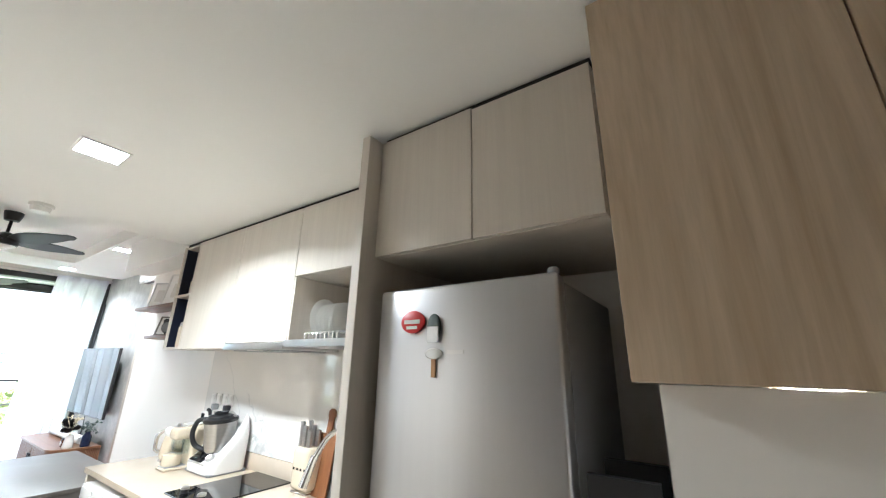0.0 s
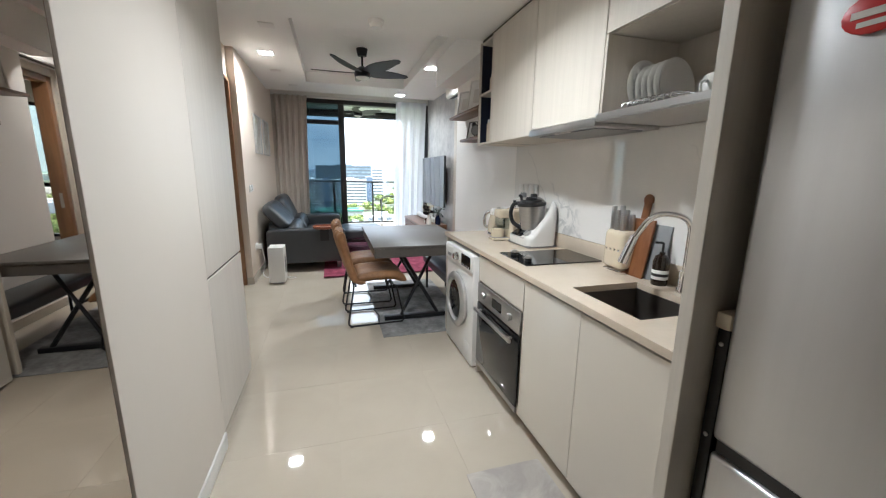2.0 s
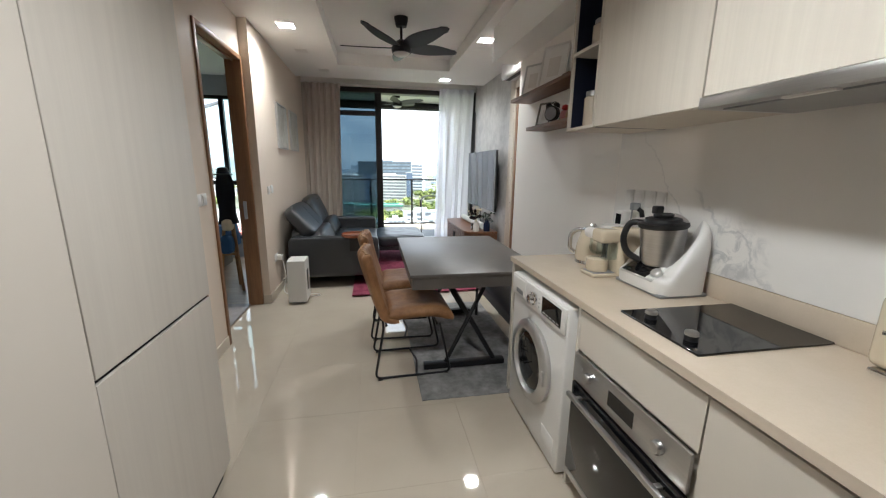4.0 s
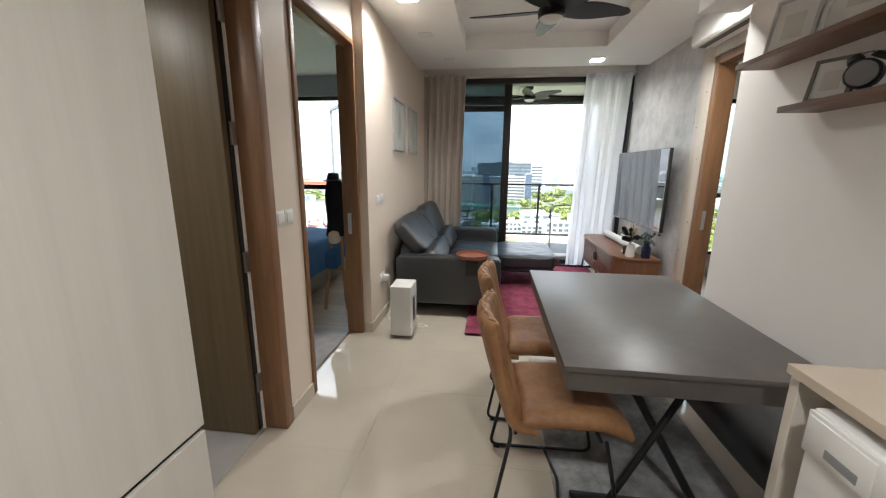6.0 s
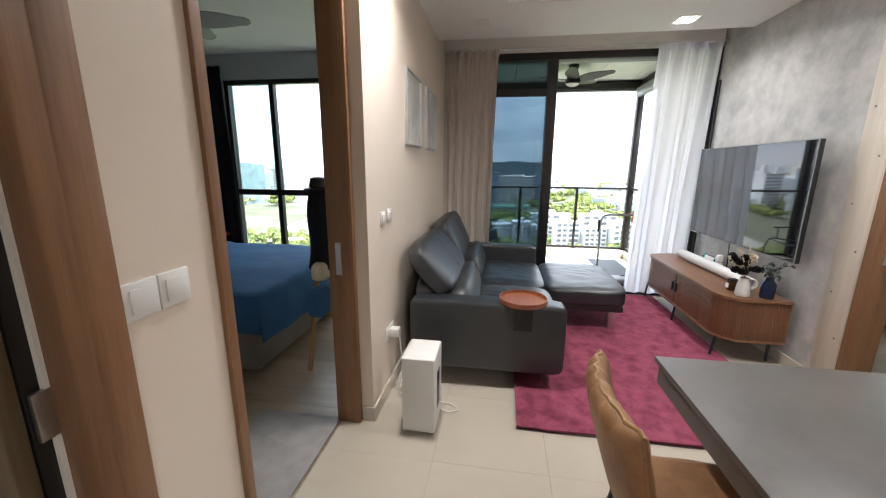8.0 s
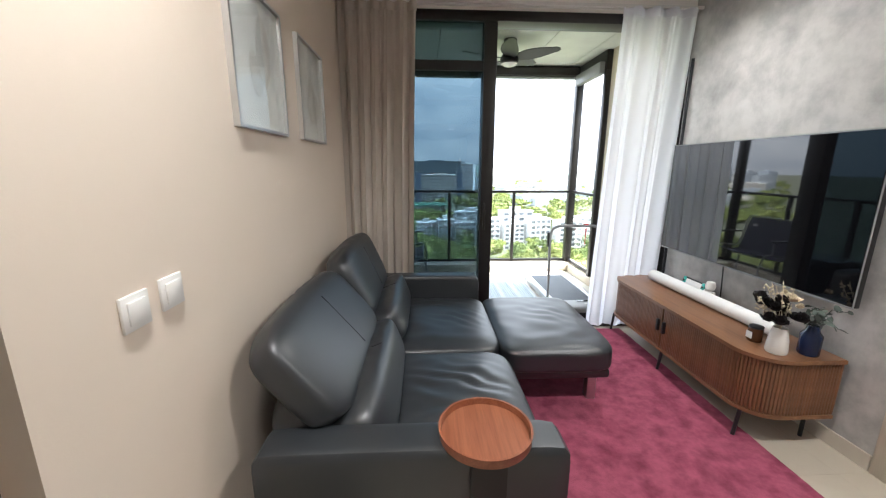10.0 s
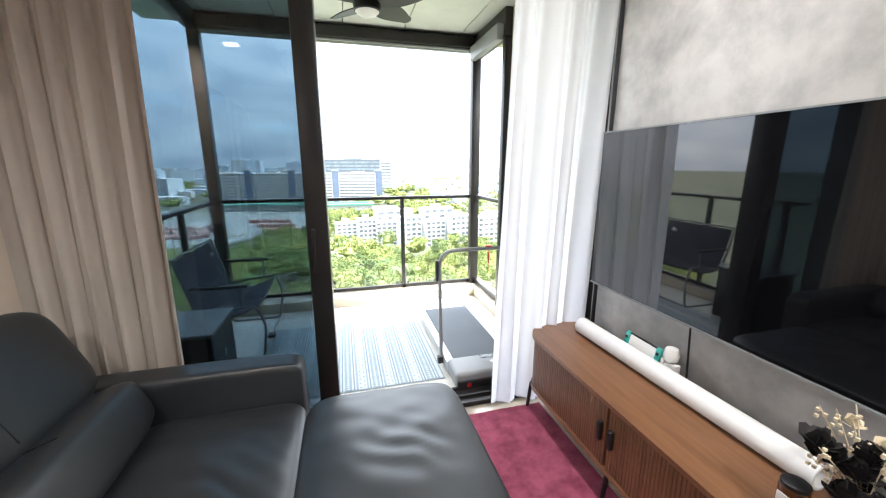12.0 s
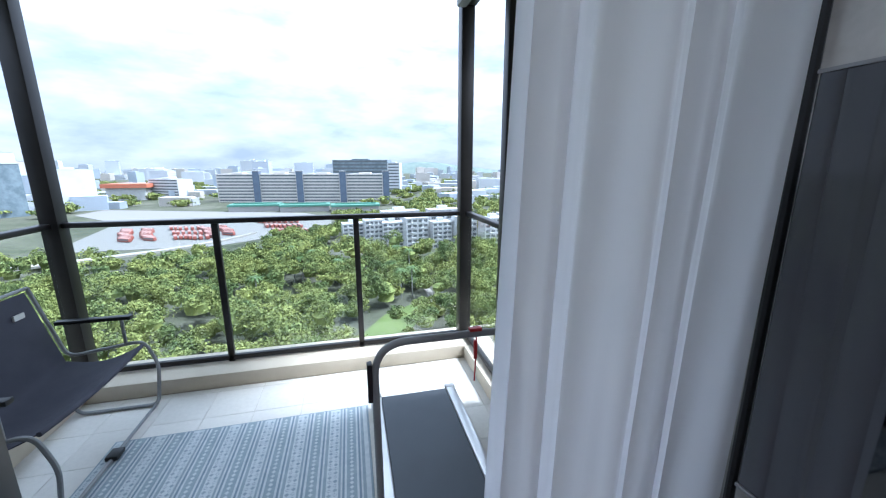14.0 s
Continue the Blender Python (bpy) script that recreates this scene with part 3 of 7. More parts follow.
def curtain(name, x0, x1, y, top, bottom, folds, depth, mat, label, lean0=0.0, lean1=0.0, seed=1, spread=0.0):
    """A pleated curtain; lean: how far each side edge swings in x at the hem."""
    rnd = random.Random(seed)
    ph = [rnd.uniform(-0.5, 0.5) for _ in range(folds + 2)]

    def place(u, v):
        s = u * folds
        k = int(min(s, folds - 1))
        f = s - k
        f = f * f * (3 - 2 * f)
        wob = ph[k] * (1 - f) + ph[k + 1] * f
        s2 = s + 0.45 * wob + 0.10 * math.sin(2.3 * v + 6 * wob) * v
        deep = depth * (0.75 + 0.7 * noise.noise((s * 0.45 + seed, v * 0.7, 0)))
        swing = deep * (0.55 + 0.45 * v) * math.sin(2 * math.pi * s2)
        swing += depth * 0.45 * v * noise.noise((s * 0.8, v * 1.3, seed)) + depth * 0.12 * math.sin(6 * math.pi * s2 + 4 * v)
        x = x0 + (x1 - x0) * u + (lean0 * (1 - u) + lean1 * u) * v ** 0.8 + 0.30 * depth * math.sin(4 * math.pi * s2) * v
        return x, y + swing - spread * v, top + (bottom - top) * v

    t = thing(name, ((x0 + x1) / 2, y, 0), label, "curtain")
    c = part("cloth", sheet(place, folds * 18, 30), mat, t, smooth=80)
    part("heading_tape", sheet(lambda u, v: (x0 + (x1 - x0) * u, y - 0.004 + depth * 0.55 * math.sin(2 * math.pi * u * folds), top + 0.005 - 0.07 * v), folds * 12, 2, 0.004), mat, t, smooth=80)
    return t


part("curtain_track", boxes((LW + 0.005, 8.085, 2.815, RW - 0.005, 8.115, 2.835), (LW + 0.005, 8.14, 2.815, RW - 0.005, 8.16, 2.835)), M_WHITEPL, slider)
curtain("drape", -1.02, -0.40, 8.10, 2.815, 0.03, 6, 0.048, M_DRAPE, "greige full-length drape drawn aside at the sliding door", lean0=0.0, lean1=-0.06, seed=3)
curtain("sheer_curtain", 1.285, 1.905, 8.10, 2.815, 0.05, 4, 0.048, M_SHEER, "white sheer voile curtain hanging at the sliding door", lean0=-0.07, lean1=-0.08, seed=8)

BZ = -0.02
bal_floor = structure("balcony_floor", box(-1.3, 8.38, -0.3, 2.2, 10.75, BZ - 0.004), M_GROUT, "cream tiled balcony floor base", "floor")
structure("balcony_kerb", boxes((-1.1, 10.25, BZ, 2.05, 10.62, 0.09), (-1.1, 8.42, BZ, -0.84, 10.25, 0.09), (1.85, 9.45, BZ, 2.05, 10.25, 0.09), bevel=0.006), M_KERB, "cream painted balcony kerb", "kerb")
structure("balcony_wall_right", boxes((1.93, 8.40, BZ, 2.3, 9.55, 3.3), (1.93, 9.55, 2.9, 2.3, 10.6, 3.3)), M_KERB, "cream rendered balcony side wall", "wall")
structure("balcony_wall_left", boxes((-1.4, 8.40, BZ, -1.06, 8.62, 3.3),), M_KERB, "cream rendered balcony side wall", "wall")
structure("balcony_ceiling", boxes(*[(-1.4 + 0.62 * i, 8.40, 2.93, -1.4 + 0.62 * i + 0.612, 10.7, 3.3) for i in range(6)]), M_BALCEIL, "pale panelled balcony ceiling", "ceiling")

rail = thing("balcony_railing", (0.5, 10.45, 0.09), "dark aluminium balcony railing with glass infill", "railing", kind="structure")
part("top_rail", box(-0.92, 10.415, 1.165, 1.90, 10.475, 1.20, 0.006), M_ALU, rail)
part("bottom_rail", box(-0.92, 10.43, 0.10, 1.90, 10.465, 0.14, 0.004), M_ALU, rail)
part("top_rail", box(-0.95, 8.62, 1.165, -0.89, 10.40, 1.20, 0.006), M_ALU, rail)
part("bottom_rail", box(-0.94, 8.62, 0.10, -0.90, 10.40, 0.14, 0.004), M_ALU, rail)
part("top_rail", box(1.90, 9.60, 1.165, 1.95, 10.40, 1.20, 0.006), M_ALU, rail)
part("bottom_rail", box(1.905, 9.60, 0.10, 1.945, 10.40, 0.14, 0.004), M_ALU, rail)
for px in (0.035, 1.02):
    part("post", box(px - 0.022, 10.43, 0.09, px + 0.022, 10.465, 1.17, 0.004), M_ALU, rail)
for py in (9.55, 8.75):
    part("post", box(-0.94, py, 0.09, -0.90, py + 0.045, 1.17, 0.004), M_ALU, rail)
for gx0, gx1 in ((-0.83, 0.013), (0.057, 0.998), (1.042, 1.84)):
    part("glass_panel", box(gx0, 10.444, 0.14, gx1, 10.452, 1.165), M_CLEAR, rail).visible_shadow = False
for gy0, gy1 in ((8.80, 9.55), (9.60, 10.38)):
    part("glass_panel", box(-0.924, gy0, 0.14, -0.916, gy1, 1.165), M_CLEAR, rail).visible_shadow = False
part("glass_panel", box(1.92, 9.64, 0.14, 1.928, 10.38, 1.165), M_CLEAR, rail).visible_shadow = False

screen_frame = thing("balcony_screen_frame", (0.5, 10.45, 0), "dark aluminium balcony roller-blind frame", "frame", kind="structure")
for cx in (-0.90, 1.90):
    part("corner_post", box(cx - 0.05, 10.39, 0.09, cx + 0.05, 10.49, 2.78, 0.006), M_ALU, screen_frame)
part("head_beam", box(-0.95, 10.38, 2.78, 1.95, 10.50, 2.93, 0.006), M_ALU, screen_frame)
part("blind_box", box(-0.85, 10.31, 2.80, 1.85, 10.38, 2.90, 0.012), M_ALU, screen_frame)
part("hem_bar", box(-0.83, 10.335, 2.765, 1.83, 10.36, 2.785, 0.006), M_GREYPL, screen_frame)
part("head_beam", box(1.86, 9.55, 2.70, 1.95, 10.38, 2.93, 0.006), M_ALU, screen_frame)
part("blind_box", box(1.79, 9.58, 2.66, 1.86, 10.33, 2.80, 0.012), M_GREYPL, screen_frame, "grey roller blind box")
part("side_post", box(1.87, 9.56, 0.09, 1.94, 9.63, 2.70, 0.006), M_ALU, screen_frame)
part("head_beam", box(-0.95, 8.62, 2.78, -0.85, 10.38, 2.93, 0.006), M_ALU, screen_frame)


# ---- kitchen ----
def panel_unit(name, x, y0, y1, z0, z1, depth, mat, label, doors=(), category="cabinet", side=1, gap=0.003, handle=None):
    """A cabinet: a body and door fronts (y0, z0, y1, z1); the front faces -x (side 1) or +x."""
    t = thing(name, (x + side * depth / 2, (y0 + y1) / 2, z0), label, category)
    b0, b1 = x + 0.02 * side, x + depth * side
    part("body", box(min(b0, b1), y0, z0, max(b0, b1), y1, z1, 0.001, 1), mat, t)
    for dy0, dz0, dy1, dz1 in doors:
        d0, d1 = x, x + 0.0185 * side
        part("door", box(min(d0, d1), dy0 + gap / 2, dz0 + gap / 2, max(d0, d1), dy1 - gap / 2, dz1 - gap / 2, 0.0012, 1), mat, t)
    return t


# tall panel, fridge housing, oak wall unit
solid("tall_side_panel", box(0.855, 0.935, 0, KW, 0.975, 2.43, 0.002, 1), M_LAMINATE, "pale laminate tall panel beside the fridge", "panel")
panel_unit("overhead_cabinet", 0.92, 0.15, 0.932, 1.96, 2.42, 0.62, M_LAMINATE, "pale wood-grain cabinet above the fridge", [(0.15, 1.96, 0.53, 2.42), (0.53, 1.96, 0.932, 2.427)])
panel_unit("oak_wall_cabinet", 0.75, -0.95, 0.118, 1.575, 2.43, 0.80, M_OAK, "light oak-grain wall cabinet beside the fridge", [(-0.62, 1.575, -0.275, 2.43), (-0.275, 1.575, 0.118, 2.43), (-0.95, 1.575, -0.62, 2.43)])
part("puck_lamp", lathe([(0.034, 1.566), (0.038, 1.569), (0.038, 1.5745)], 24, pose(0.85, -0.13, 0)), M_LED, bpy.data.objects["oak_wall_cabinet"], "lit white under-cabinet puck lamp")
puck = new("puck_light", bpy.data.lights.new("puck_light", "AREA"))
puck.data.shape, puck.data.size, puck.data.energy, puck.data.color = "DISK", 0.06, 0.3, (1.0, 0.955, 0.89)
puck.location = (0.85, -0.13, 1.56)
structure("wall_entry_panel", box(0.80, -1.48, 0, KW, 0.08, 1.572), M_WALL, "cream painted low wall under the oak cabinet", "wall")

fridge = thing("refrigerator", (1.2, 0.58, 0), "silver two-door refrigerator with fridge magnets", "refrigerator")
part("body", box(0.985, 0.285, 0.03, 1.53, 0.88, 1.815, 0.006), M_GREYPL, fridge)
part("upper_door", box(0.915, 0.283, 0.775, 0.98, 0.882, 1.83, 0.012, 3), M_FRIDGE, fridge)
part("lower_door", box(0.915, 0.283, 0.06, 0.98, 0.882, 0.735, 0.012, 3), M_FRIDGE, fridge)
part("grip_recess", box(0.93, 0.29, 0.735, 0.985, 0.875, 0.775), M_BLACK, fridge)
part("hinge_cap", lathe([(0.016, 0), (0.016, 0.014), (0.011, 0.02)], 14, pose(0.945, 0.30, 1.828)), M_GREYPL, fridge)
part("badge", box(0.913, 0.555, 1.628, 0.9155, 0.61, 1.638), M_SILVER, fridge)
for fx in (0.96, 1.48):
    for fy in (0.33, 0.84):
        part("foot", lathe([(0.02, 0), (0.02, 0.035)], 10, pose(fx, fy, 0)), M_BLACK, fridge)
mag = [("red_magnet", 0.735, 1.722, 0.046, 0.034, M_RED, "red and white oval fridge magnet"), ("photo_magnet", 0.655, 1.705, 0.024, 0.038, M_LEAFGREEN, "small dark picture fridge magnet"),
       ("cone_magnet", 0.654, 1.628, 0.03, 0.016, M_CERAMIC, "white and tan ice-cream fridge magnet")]
for mn, my, mz, mw, mh, mm, ml in mag:
    mt_ = thing(mn, (0.914, my, mz), ml, "magnet", "fridge magnets")
    part("plaque", lathe([(mw * 0.9, 0), (mw, 0.002), (mw, 0.006), (mw * 0.85, 0.009)], 20, pose(0.9145, my, mz, 0, -90, 0) @ Matrix.Diagonal((mh / mw, 1, 1, 1))), mm, mt_)
    if mn == "red_magnet":
        part("emblem", boxes((0.9035, my - 0.03, mz - 0.006, 0.9052, my + 0.03, mz + 0.006), (0.9035, my - 0.02, mz - 0.022, 0.9052, my + 0.02, mz - 0.013)), M_CERAMIC, mt_)
    if mn == "cone_magnet":
        part("cone", boxes((0.908, my - 0.007, mz - 0.065, 0.9135, my + 0.007, mz - 0.012)), M_LIGHTWOOD, mt_)
    if mn == "photo_magnet":
        part("print", boxes((0.903, my - 0.02, mz - 0.045, 0.9046, my + 0.02, mz + 0.0)), M_PAPER, mt_)

# things seen in the gap by the fridge
tower = thing("slim_trolley", (1.02, 0.18, 0), "dark slim trolley with a green bottle beside the fridge", "trolley")
part("frame", boxes((0.93, 0.115, 0.02, 0.95, 0.255, 1.38), (1.10, 0.115, 0.02, 1.12, 0.255, 1.38)), M_BLACK, tower)
for zz in (0.1, 0.55, 1.0):
    part("tray", boxes((0.95, 0.115, zz, 1.10, 0.255, zz + 0.02), (0.95, 0.115, zz + 0.02, 1.10, 0.12, zz + 0.08)), M_GREYPL, tower)
gb = thing("green_bottle", (1.02, 0.2, 1.02), "green plastic bottle on the slim trolley", "bottle")
part("bottle_body", lathe([(0.03, 1.02), (0.032, 1.04), (0.032, 1.2), (0.014, 1.25), (0.014, 1.29)], 16, pose(1.02, 0.19, 0)), M_GREEN, gb)

folded = thing("folded_ladder", (1.1, 0.909, 0), "black slim folded step ladder stored beside the fridge", "step ladder")
for lx0 in (0.935, 1.17):
    part("stile", box(lx0, 0.893, 0.02, lx0 + 0.035, 0.925, 1.06, 0.005), M_BLACK, folded)
for lz in (0.12, 0.38, 0.64, 0.90):
    part("tread", box(0.97, 0.896, lz, 1.17, 0.922, lz + 0.05, 0.004), M_BLACK, folded)
    part("rivet", lathe([(0.006, 0), (0.006, 0.003), (0.003, 0.005)], 10, pose(0.935, 0.909, lz + 0.12, 0, -90, 0)), M_SILVER, folded)
part("top_cap", box(0.925, 0.888, 1.06, 1.215, 0.929, 1.105, 0.008), M_CREAM, folded, "cream plastic top cap")
for lx0 in (0.935, 1.17):
    part("rubber_foot", box(lx0 - 0.002, 0.891, 0, lx0 + 0.037, 0.927, 0.022, 0.003), M_GREYPL, folded)

solid("kitchen_mat", sheet(lambda u, v: (0.56 + 0.385 * u, 1.08 + 0.63 * v, 0.007 + 0.0015 * noise.noise((u * 7, v * 9, 0))), 16, 24, -0.006), material("marbled_mat", (0.44, 0.40, 0.36), 0.55, second=(0.32, 0.29, 0.265), scale=5, distortion=1.5), "grey-beige marbled mat on the floor by the sink", "mat")

# base units and worktop
CT = 0.925
panel_unit("sink_cabinet", 0.965, 0.978, 1.98, 0.08, 0.70, 0.58, M_GLOSSCAB, "glossy beige base cabinet under the sink", [(0.978, 0.08, 1.50, 0.88), (1.50, 0.08, 1.98, 0.88)])
oven_unit = panel_unit("oven_cabinet", 0.965, 1.983, 2.61, 0.08, CT - 0.032, 0.58, M_GLOSSCAB, "glossy beige oven housing with a drawer", [(1.983, 0.70, 2.61, 0.88)])
solid("plinth", boxes((1.02, 0.98, 0, 1.04, 2.61, 0.08)), M_GLOSSCAB, "beige plinth under the kitchen units", "plinth")
for wy0, wy1 in ((2.613, 2.632), (3.395, 3.428)):
    solid("washer_side_panel", box(0.965, wy0, 0, 1.54, wy1, CT - 0.032, 0.001, 1), M_GLOSSCAB, "beige side panel beside the washing machine", "panel", group="washer side panels")
worktop = thing("worktop", (1.26, 2.2, CT - 0.03), "cream quartz kitchen worktop", "worktop")
slab_bm = bmesh.new()
xs, ys = (0.95, 1.05, 1.42, KW - 0.002), (0.977, 1.28, 1.69, 3.43)
for i in range(3):
    for j in range(3):
        if (i, j) != (1, 1):
            for z in (CT - 0.03, CT):
                slab_bm.faces.new([slab_bm.verts.new(p) for p in ((xs[i], ys[j], z), (xs[i + 1], ys[j], z), (xs[i + 1], ys[j + 1], z), (xs[i], ys[j + 1], z))])
for a0, a1, b0, b1 in ((xs[0], xs[3], ys[0], ys[3]), (xs[1], xs[2], ys[1], ys[2])):
    for p, q in (((a0, b0), (a1, b0)), ((a1, b0), (a1, b1)), ((a1, b1), (a0, b1)), ((a0, b1), (a0, b0))):
        slab_bm.faces.new([slab_bm.verts.new(c) for c in ((*p, CT - 0.03), (*q, CT - 0.03), (*q, CT), (*p, CT))])
bmesh.ops.remove_doubles(slab_bm, verts=slab_bm.verts, dist=0.0005)
part("slab", slab_bm, M_QUARTZ, worktop)
part("upstand", box(KW - 0.022, 0.977, CT + 0.001, KW - 0.003, 3.30, CT + 0.10, 0.002), M_QUARTZ, worktop)
sink = thing("sink", (1.24, 1.5, 0.71), "stainless steel undermount sink", "sink")
part("bowl", boxes((1.045, 1.275, 0.71, 1.425, 1.695, 0.72), (1.045, 1.275, 0.72, 1.05, 1.695, 0.893), (1.42, 1.275, 0.72, 1.425, 1.695, 0.893), (1.05, 1.275, 0.72, 1.42, 1.28, 0.893), (1.05, 1.69, 0.72, 1.42, 1.695, 0.893)), M_DARKSTEEL, sink)
part("drain", lathe([(0.045, 0.7205), (0.045, 0.724), (0.035, 0.7225)], 20, pose(1.28, 1.45, 0)), M_CHROME, sink)
splash = solid("splashback", box(KW - 0.02, 0.977, CT + 0.102, KW - 0.001, 3.30, 1.67, 0.001, 1), M_MARBLE, "white grey-veined marble splashback panel", "splashback")

oven = thing("oven", (1.2, 2.3, 0.1), "black glass built-in oven with steel trim", "oven")
part("control_panel", box(0.950, 1.99, 0.565, 0.964, 2.605, 0.695, 0.003), M_STEEL, oven)
part("display", box(0.9485, 2.22, 0.60, 0.9502, 2.36, 0.66), M_BLACKGLASS, oven)
for ky in (2.10, 2.49):
    part("knob", lathe([(0.022, 0), (0.022, 0.015), (0.017, 0.02)], 18, pose(0.950, ky, 0.63, 0, -90, 0)), M_STEEL, oven)
part("oven_door", box(0.948, 1.99, 0.12, 0.964, 2.605, 0.555, 0.004), M_BLACKGLASS, oven)
part("handle", boxes((0.905, 2.02, 0.505, 0.923, 2.575, 0.527), (0.923, 2.06, 0.509, 0.95, 2.08, 0.523), (0.923, 2.515, 0.509, 0.95, 2.535, 0.523), bevel=0.004), M_STEEL, oven)
part("trim_strip", box(0.950, 1.99, 0.085, 0.964, 2.605, 0.115), M_STEEL, oven)

hob = thing("induction_hob", (1.32, 2.35, CT), "black glass hob with two control knobs", "hob")
part("glass_top", box(1.035, 2.10, CT, 1.545, 2.46, CT + 0.008, 0.002, 1), M_BLACKGLASS, hob)
for ky in (2.37, 2.19):
    part("knob", lathe([(0.021, 0), (0.020, 0.018)], 20, pose(1.095, ky, CT + 0.008)), M_BLACK, hob)
    part("knob_cap", lathe([(0.0215, 0.0182), (0.0205, 0.028), (0.016, 0.031)], 20, pose(1.095, ky, CT + 0.008)), M_STEEL, hob, "steel knob cap")

# washing machine
washer = thing("washing_machine", (1.24, 2.97, 0), "white front-loading washing machine", "washing machine")
WX, W0, W1 = 0.935, 2.66, 3.30
part("cabinet", box(WX, W0, 0.015, 1.50, W1, 0.865, 0.010, 3), M_WHITEPL, washer)
part("fascia", box(WX - 0.012, W0 + 0.004, 0.735, WX, W1 - 0.004, 0.860, 0.004), M_WHITEPL, washer)
part("detergent_drawer", box(WX - 0.018, 3.10, 0.75, WX - 0.012, 3.285, 0.85, 0.003), M_WHITEPL, washer)
part("drawer_grip", box(WX - 0.0195, 3.13, 0.765, WX - 0.018, 3.22, 0.79), M_GREYPL, washer)
part("programme_knob", lathe([(0.036, 0), (0.034, 0.012), (0.026, 0.016), (0.024, 0.035), (0.020, 0.038)], 24, pose(WX - 0.012, 2.985, 0.80, 0, -90, 0)), M_CHROME, washer)
part("display", box(WX - 0.0145, 2.70, 0.755, WX - 0.0118, 2.895, 0.845, 0.001, 1), M_BLACKGLASS, washer)
for bi in range(5):
    part("key_mark", box(WX - 0.0152, 2.715 + 0.036 * bi, 0.763, WX - 0.0144, 2.735 + 0.036 * bi, 0.768), M_WHITEPL, washer)
for bi in range(6):
    part("programme_mark", box(WX - 0.0128, 2.925 + (bi % 2) * 0.105, 0.770 + 0.022 * (bi // 2), WX - 0.0119, 2.937 + (bi % 2) * 0.105, 0.774 + 0.022 * (bi // 2)), M_GREYPL, washer)
ring = pose(WX, 2.975, 0.455, 0, -90, 0)
port = part("door_ring", lathe([(0.205, 0), (0.218, 0.012), (0.222, 0.03), (0.205, 0.045), (0.170, 0.048), (0.160, 0.035), (0.158, 0.02)], 40, ring), M_SILVER, washer, "silver porthole ring")
part("door_glass", lathe([(0.158, 0.018), (0.150, 0.032), (0.115, 0.045), (0.05, 0.052), (0.01, 0.053)], 36, ring), M_BLACKGLASS, port, "dark porthole glass")
part("door_pull", box(WX - 0.052, 2.765, 0.42, WX - 0.040, 2.785, 0.50, 0.004), M_SILVER, port)
part("filter_flap", box(WX - 0.003, 2.70, 0.06, WX + 0.001, 2.83, 0.17, 0.002), M_WHITEPL, washer)
for fy in (W0 + 0.06, W1 - 0.06):
    for fx in (1.0, 1.44):
        part("foot", lathe([(0.02, 0), (0.02, 0.02)], 10, pose(fx, fy, 0)), M_BLACK, washer)

# wall cabinets
UX, UB, UT = 1.15, 1.665, 2.425
panel_unit("wall_cabinet", UX, 2.345, 2.955, UB, UT, 0.415, M_LAMINATE, "pale wood-grain wall cabinet", [(2.345, UB, 2.955, UT)])
hoodcab = panel_unit("wall_cabinet", UX, 1.745, 2.342, UB + 0.05, UT, 0.415, M_LAMINATE, "pale wood-grain wall cabinet above the hood", [(1.745, UB + 0.03, 2.342, UT)])
panel_unit("wall_cabinet", UX, 0.978, 1.742, 2.03, UT, 0.415, M_LAMINATE, "pale wood-grain wall cabinet above the plate rack", [(0.978, 2.03, 1.742, UT)])
niche = thing("plate_niche", (1.36, 1.36, 1.68), "pale open wall niche holding the plate rack", "shelf")
part("side", box(UX, 1.727, 1.68, KW - 0.022, 1.742, 2.027, 0.001, 1), M_LAMINATE, niche)
part("side", box(UX, 0.978, 1.68, KW - 0.022, 0.990, 2.027, 0.001, 1), M_LAMINATE, niche)
part("back", box(KW - 0.034, 0.990, 1.70, KW - 0.022, 1.727, 2.027), M_LAMINATE, niche)
hood = thing("cooker_hood", (1.35, 2.04, 1.66), "slim stainless steel cooker hood", "hood")
part("visor", box(1.135, 1.75, 1.655, 1.50, 2.34, 1.692, 0.003), M_STEEL, hood)
part("filter", box(1.18, 1.80, 1.650, 1.45, 2.29, 1.6555), M_GREYPL, hood)
part("lamp_lens", box(1.155, 1.98, 1.6495, 1.175, 2.10, 1.6555), M_WHITEPL, hood)

navy = thing("open_shelf_unit", (1.36, 3.085, UB), "navy-lined open shelf unit at the end of the wall cabinets", "shelf")
part("side", box(1.165, 2.957, UB, KW - 0.002, 2.972, UT), M_NAVY, navy)
part("back", box(1.535, 2.972, UB + 0.015, KW - 0.002, 3.198, UT - 0.015), M_NAVY, navy)
part("side", box(1.165, 3.200, UB + 0.015, 1.535, 3.2115, UT - 0.015), M_NAVY, navy)
for nz in (UB, 2.035, UT - 0.015):
    part("shelf", box(1.165, 2.972, nz, 1.535, 3.200 if nz == 2.035 else 3.215, nz + 0.015), M_LAMINATE, navy)
part("edge_trim", boxes((1.150, 2.957, UB, 1.165, 2.972, UT), (1.150, 3.200, UB, 1.165, 3.215, UT), (1.150, 2.972, UB, 1.165, 3.2, UB + 0.015), (1.150, 2.972, 2.035, 1.165, 3.2, 2.05)), M_LAMINATE, navy)
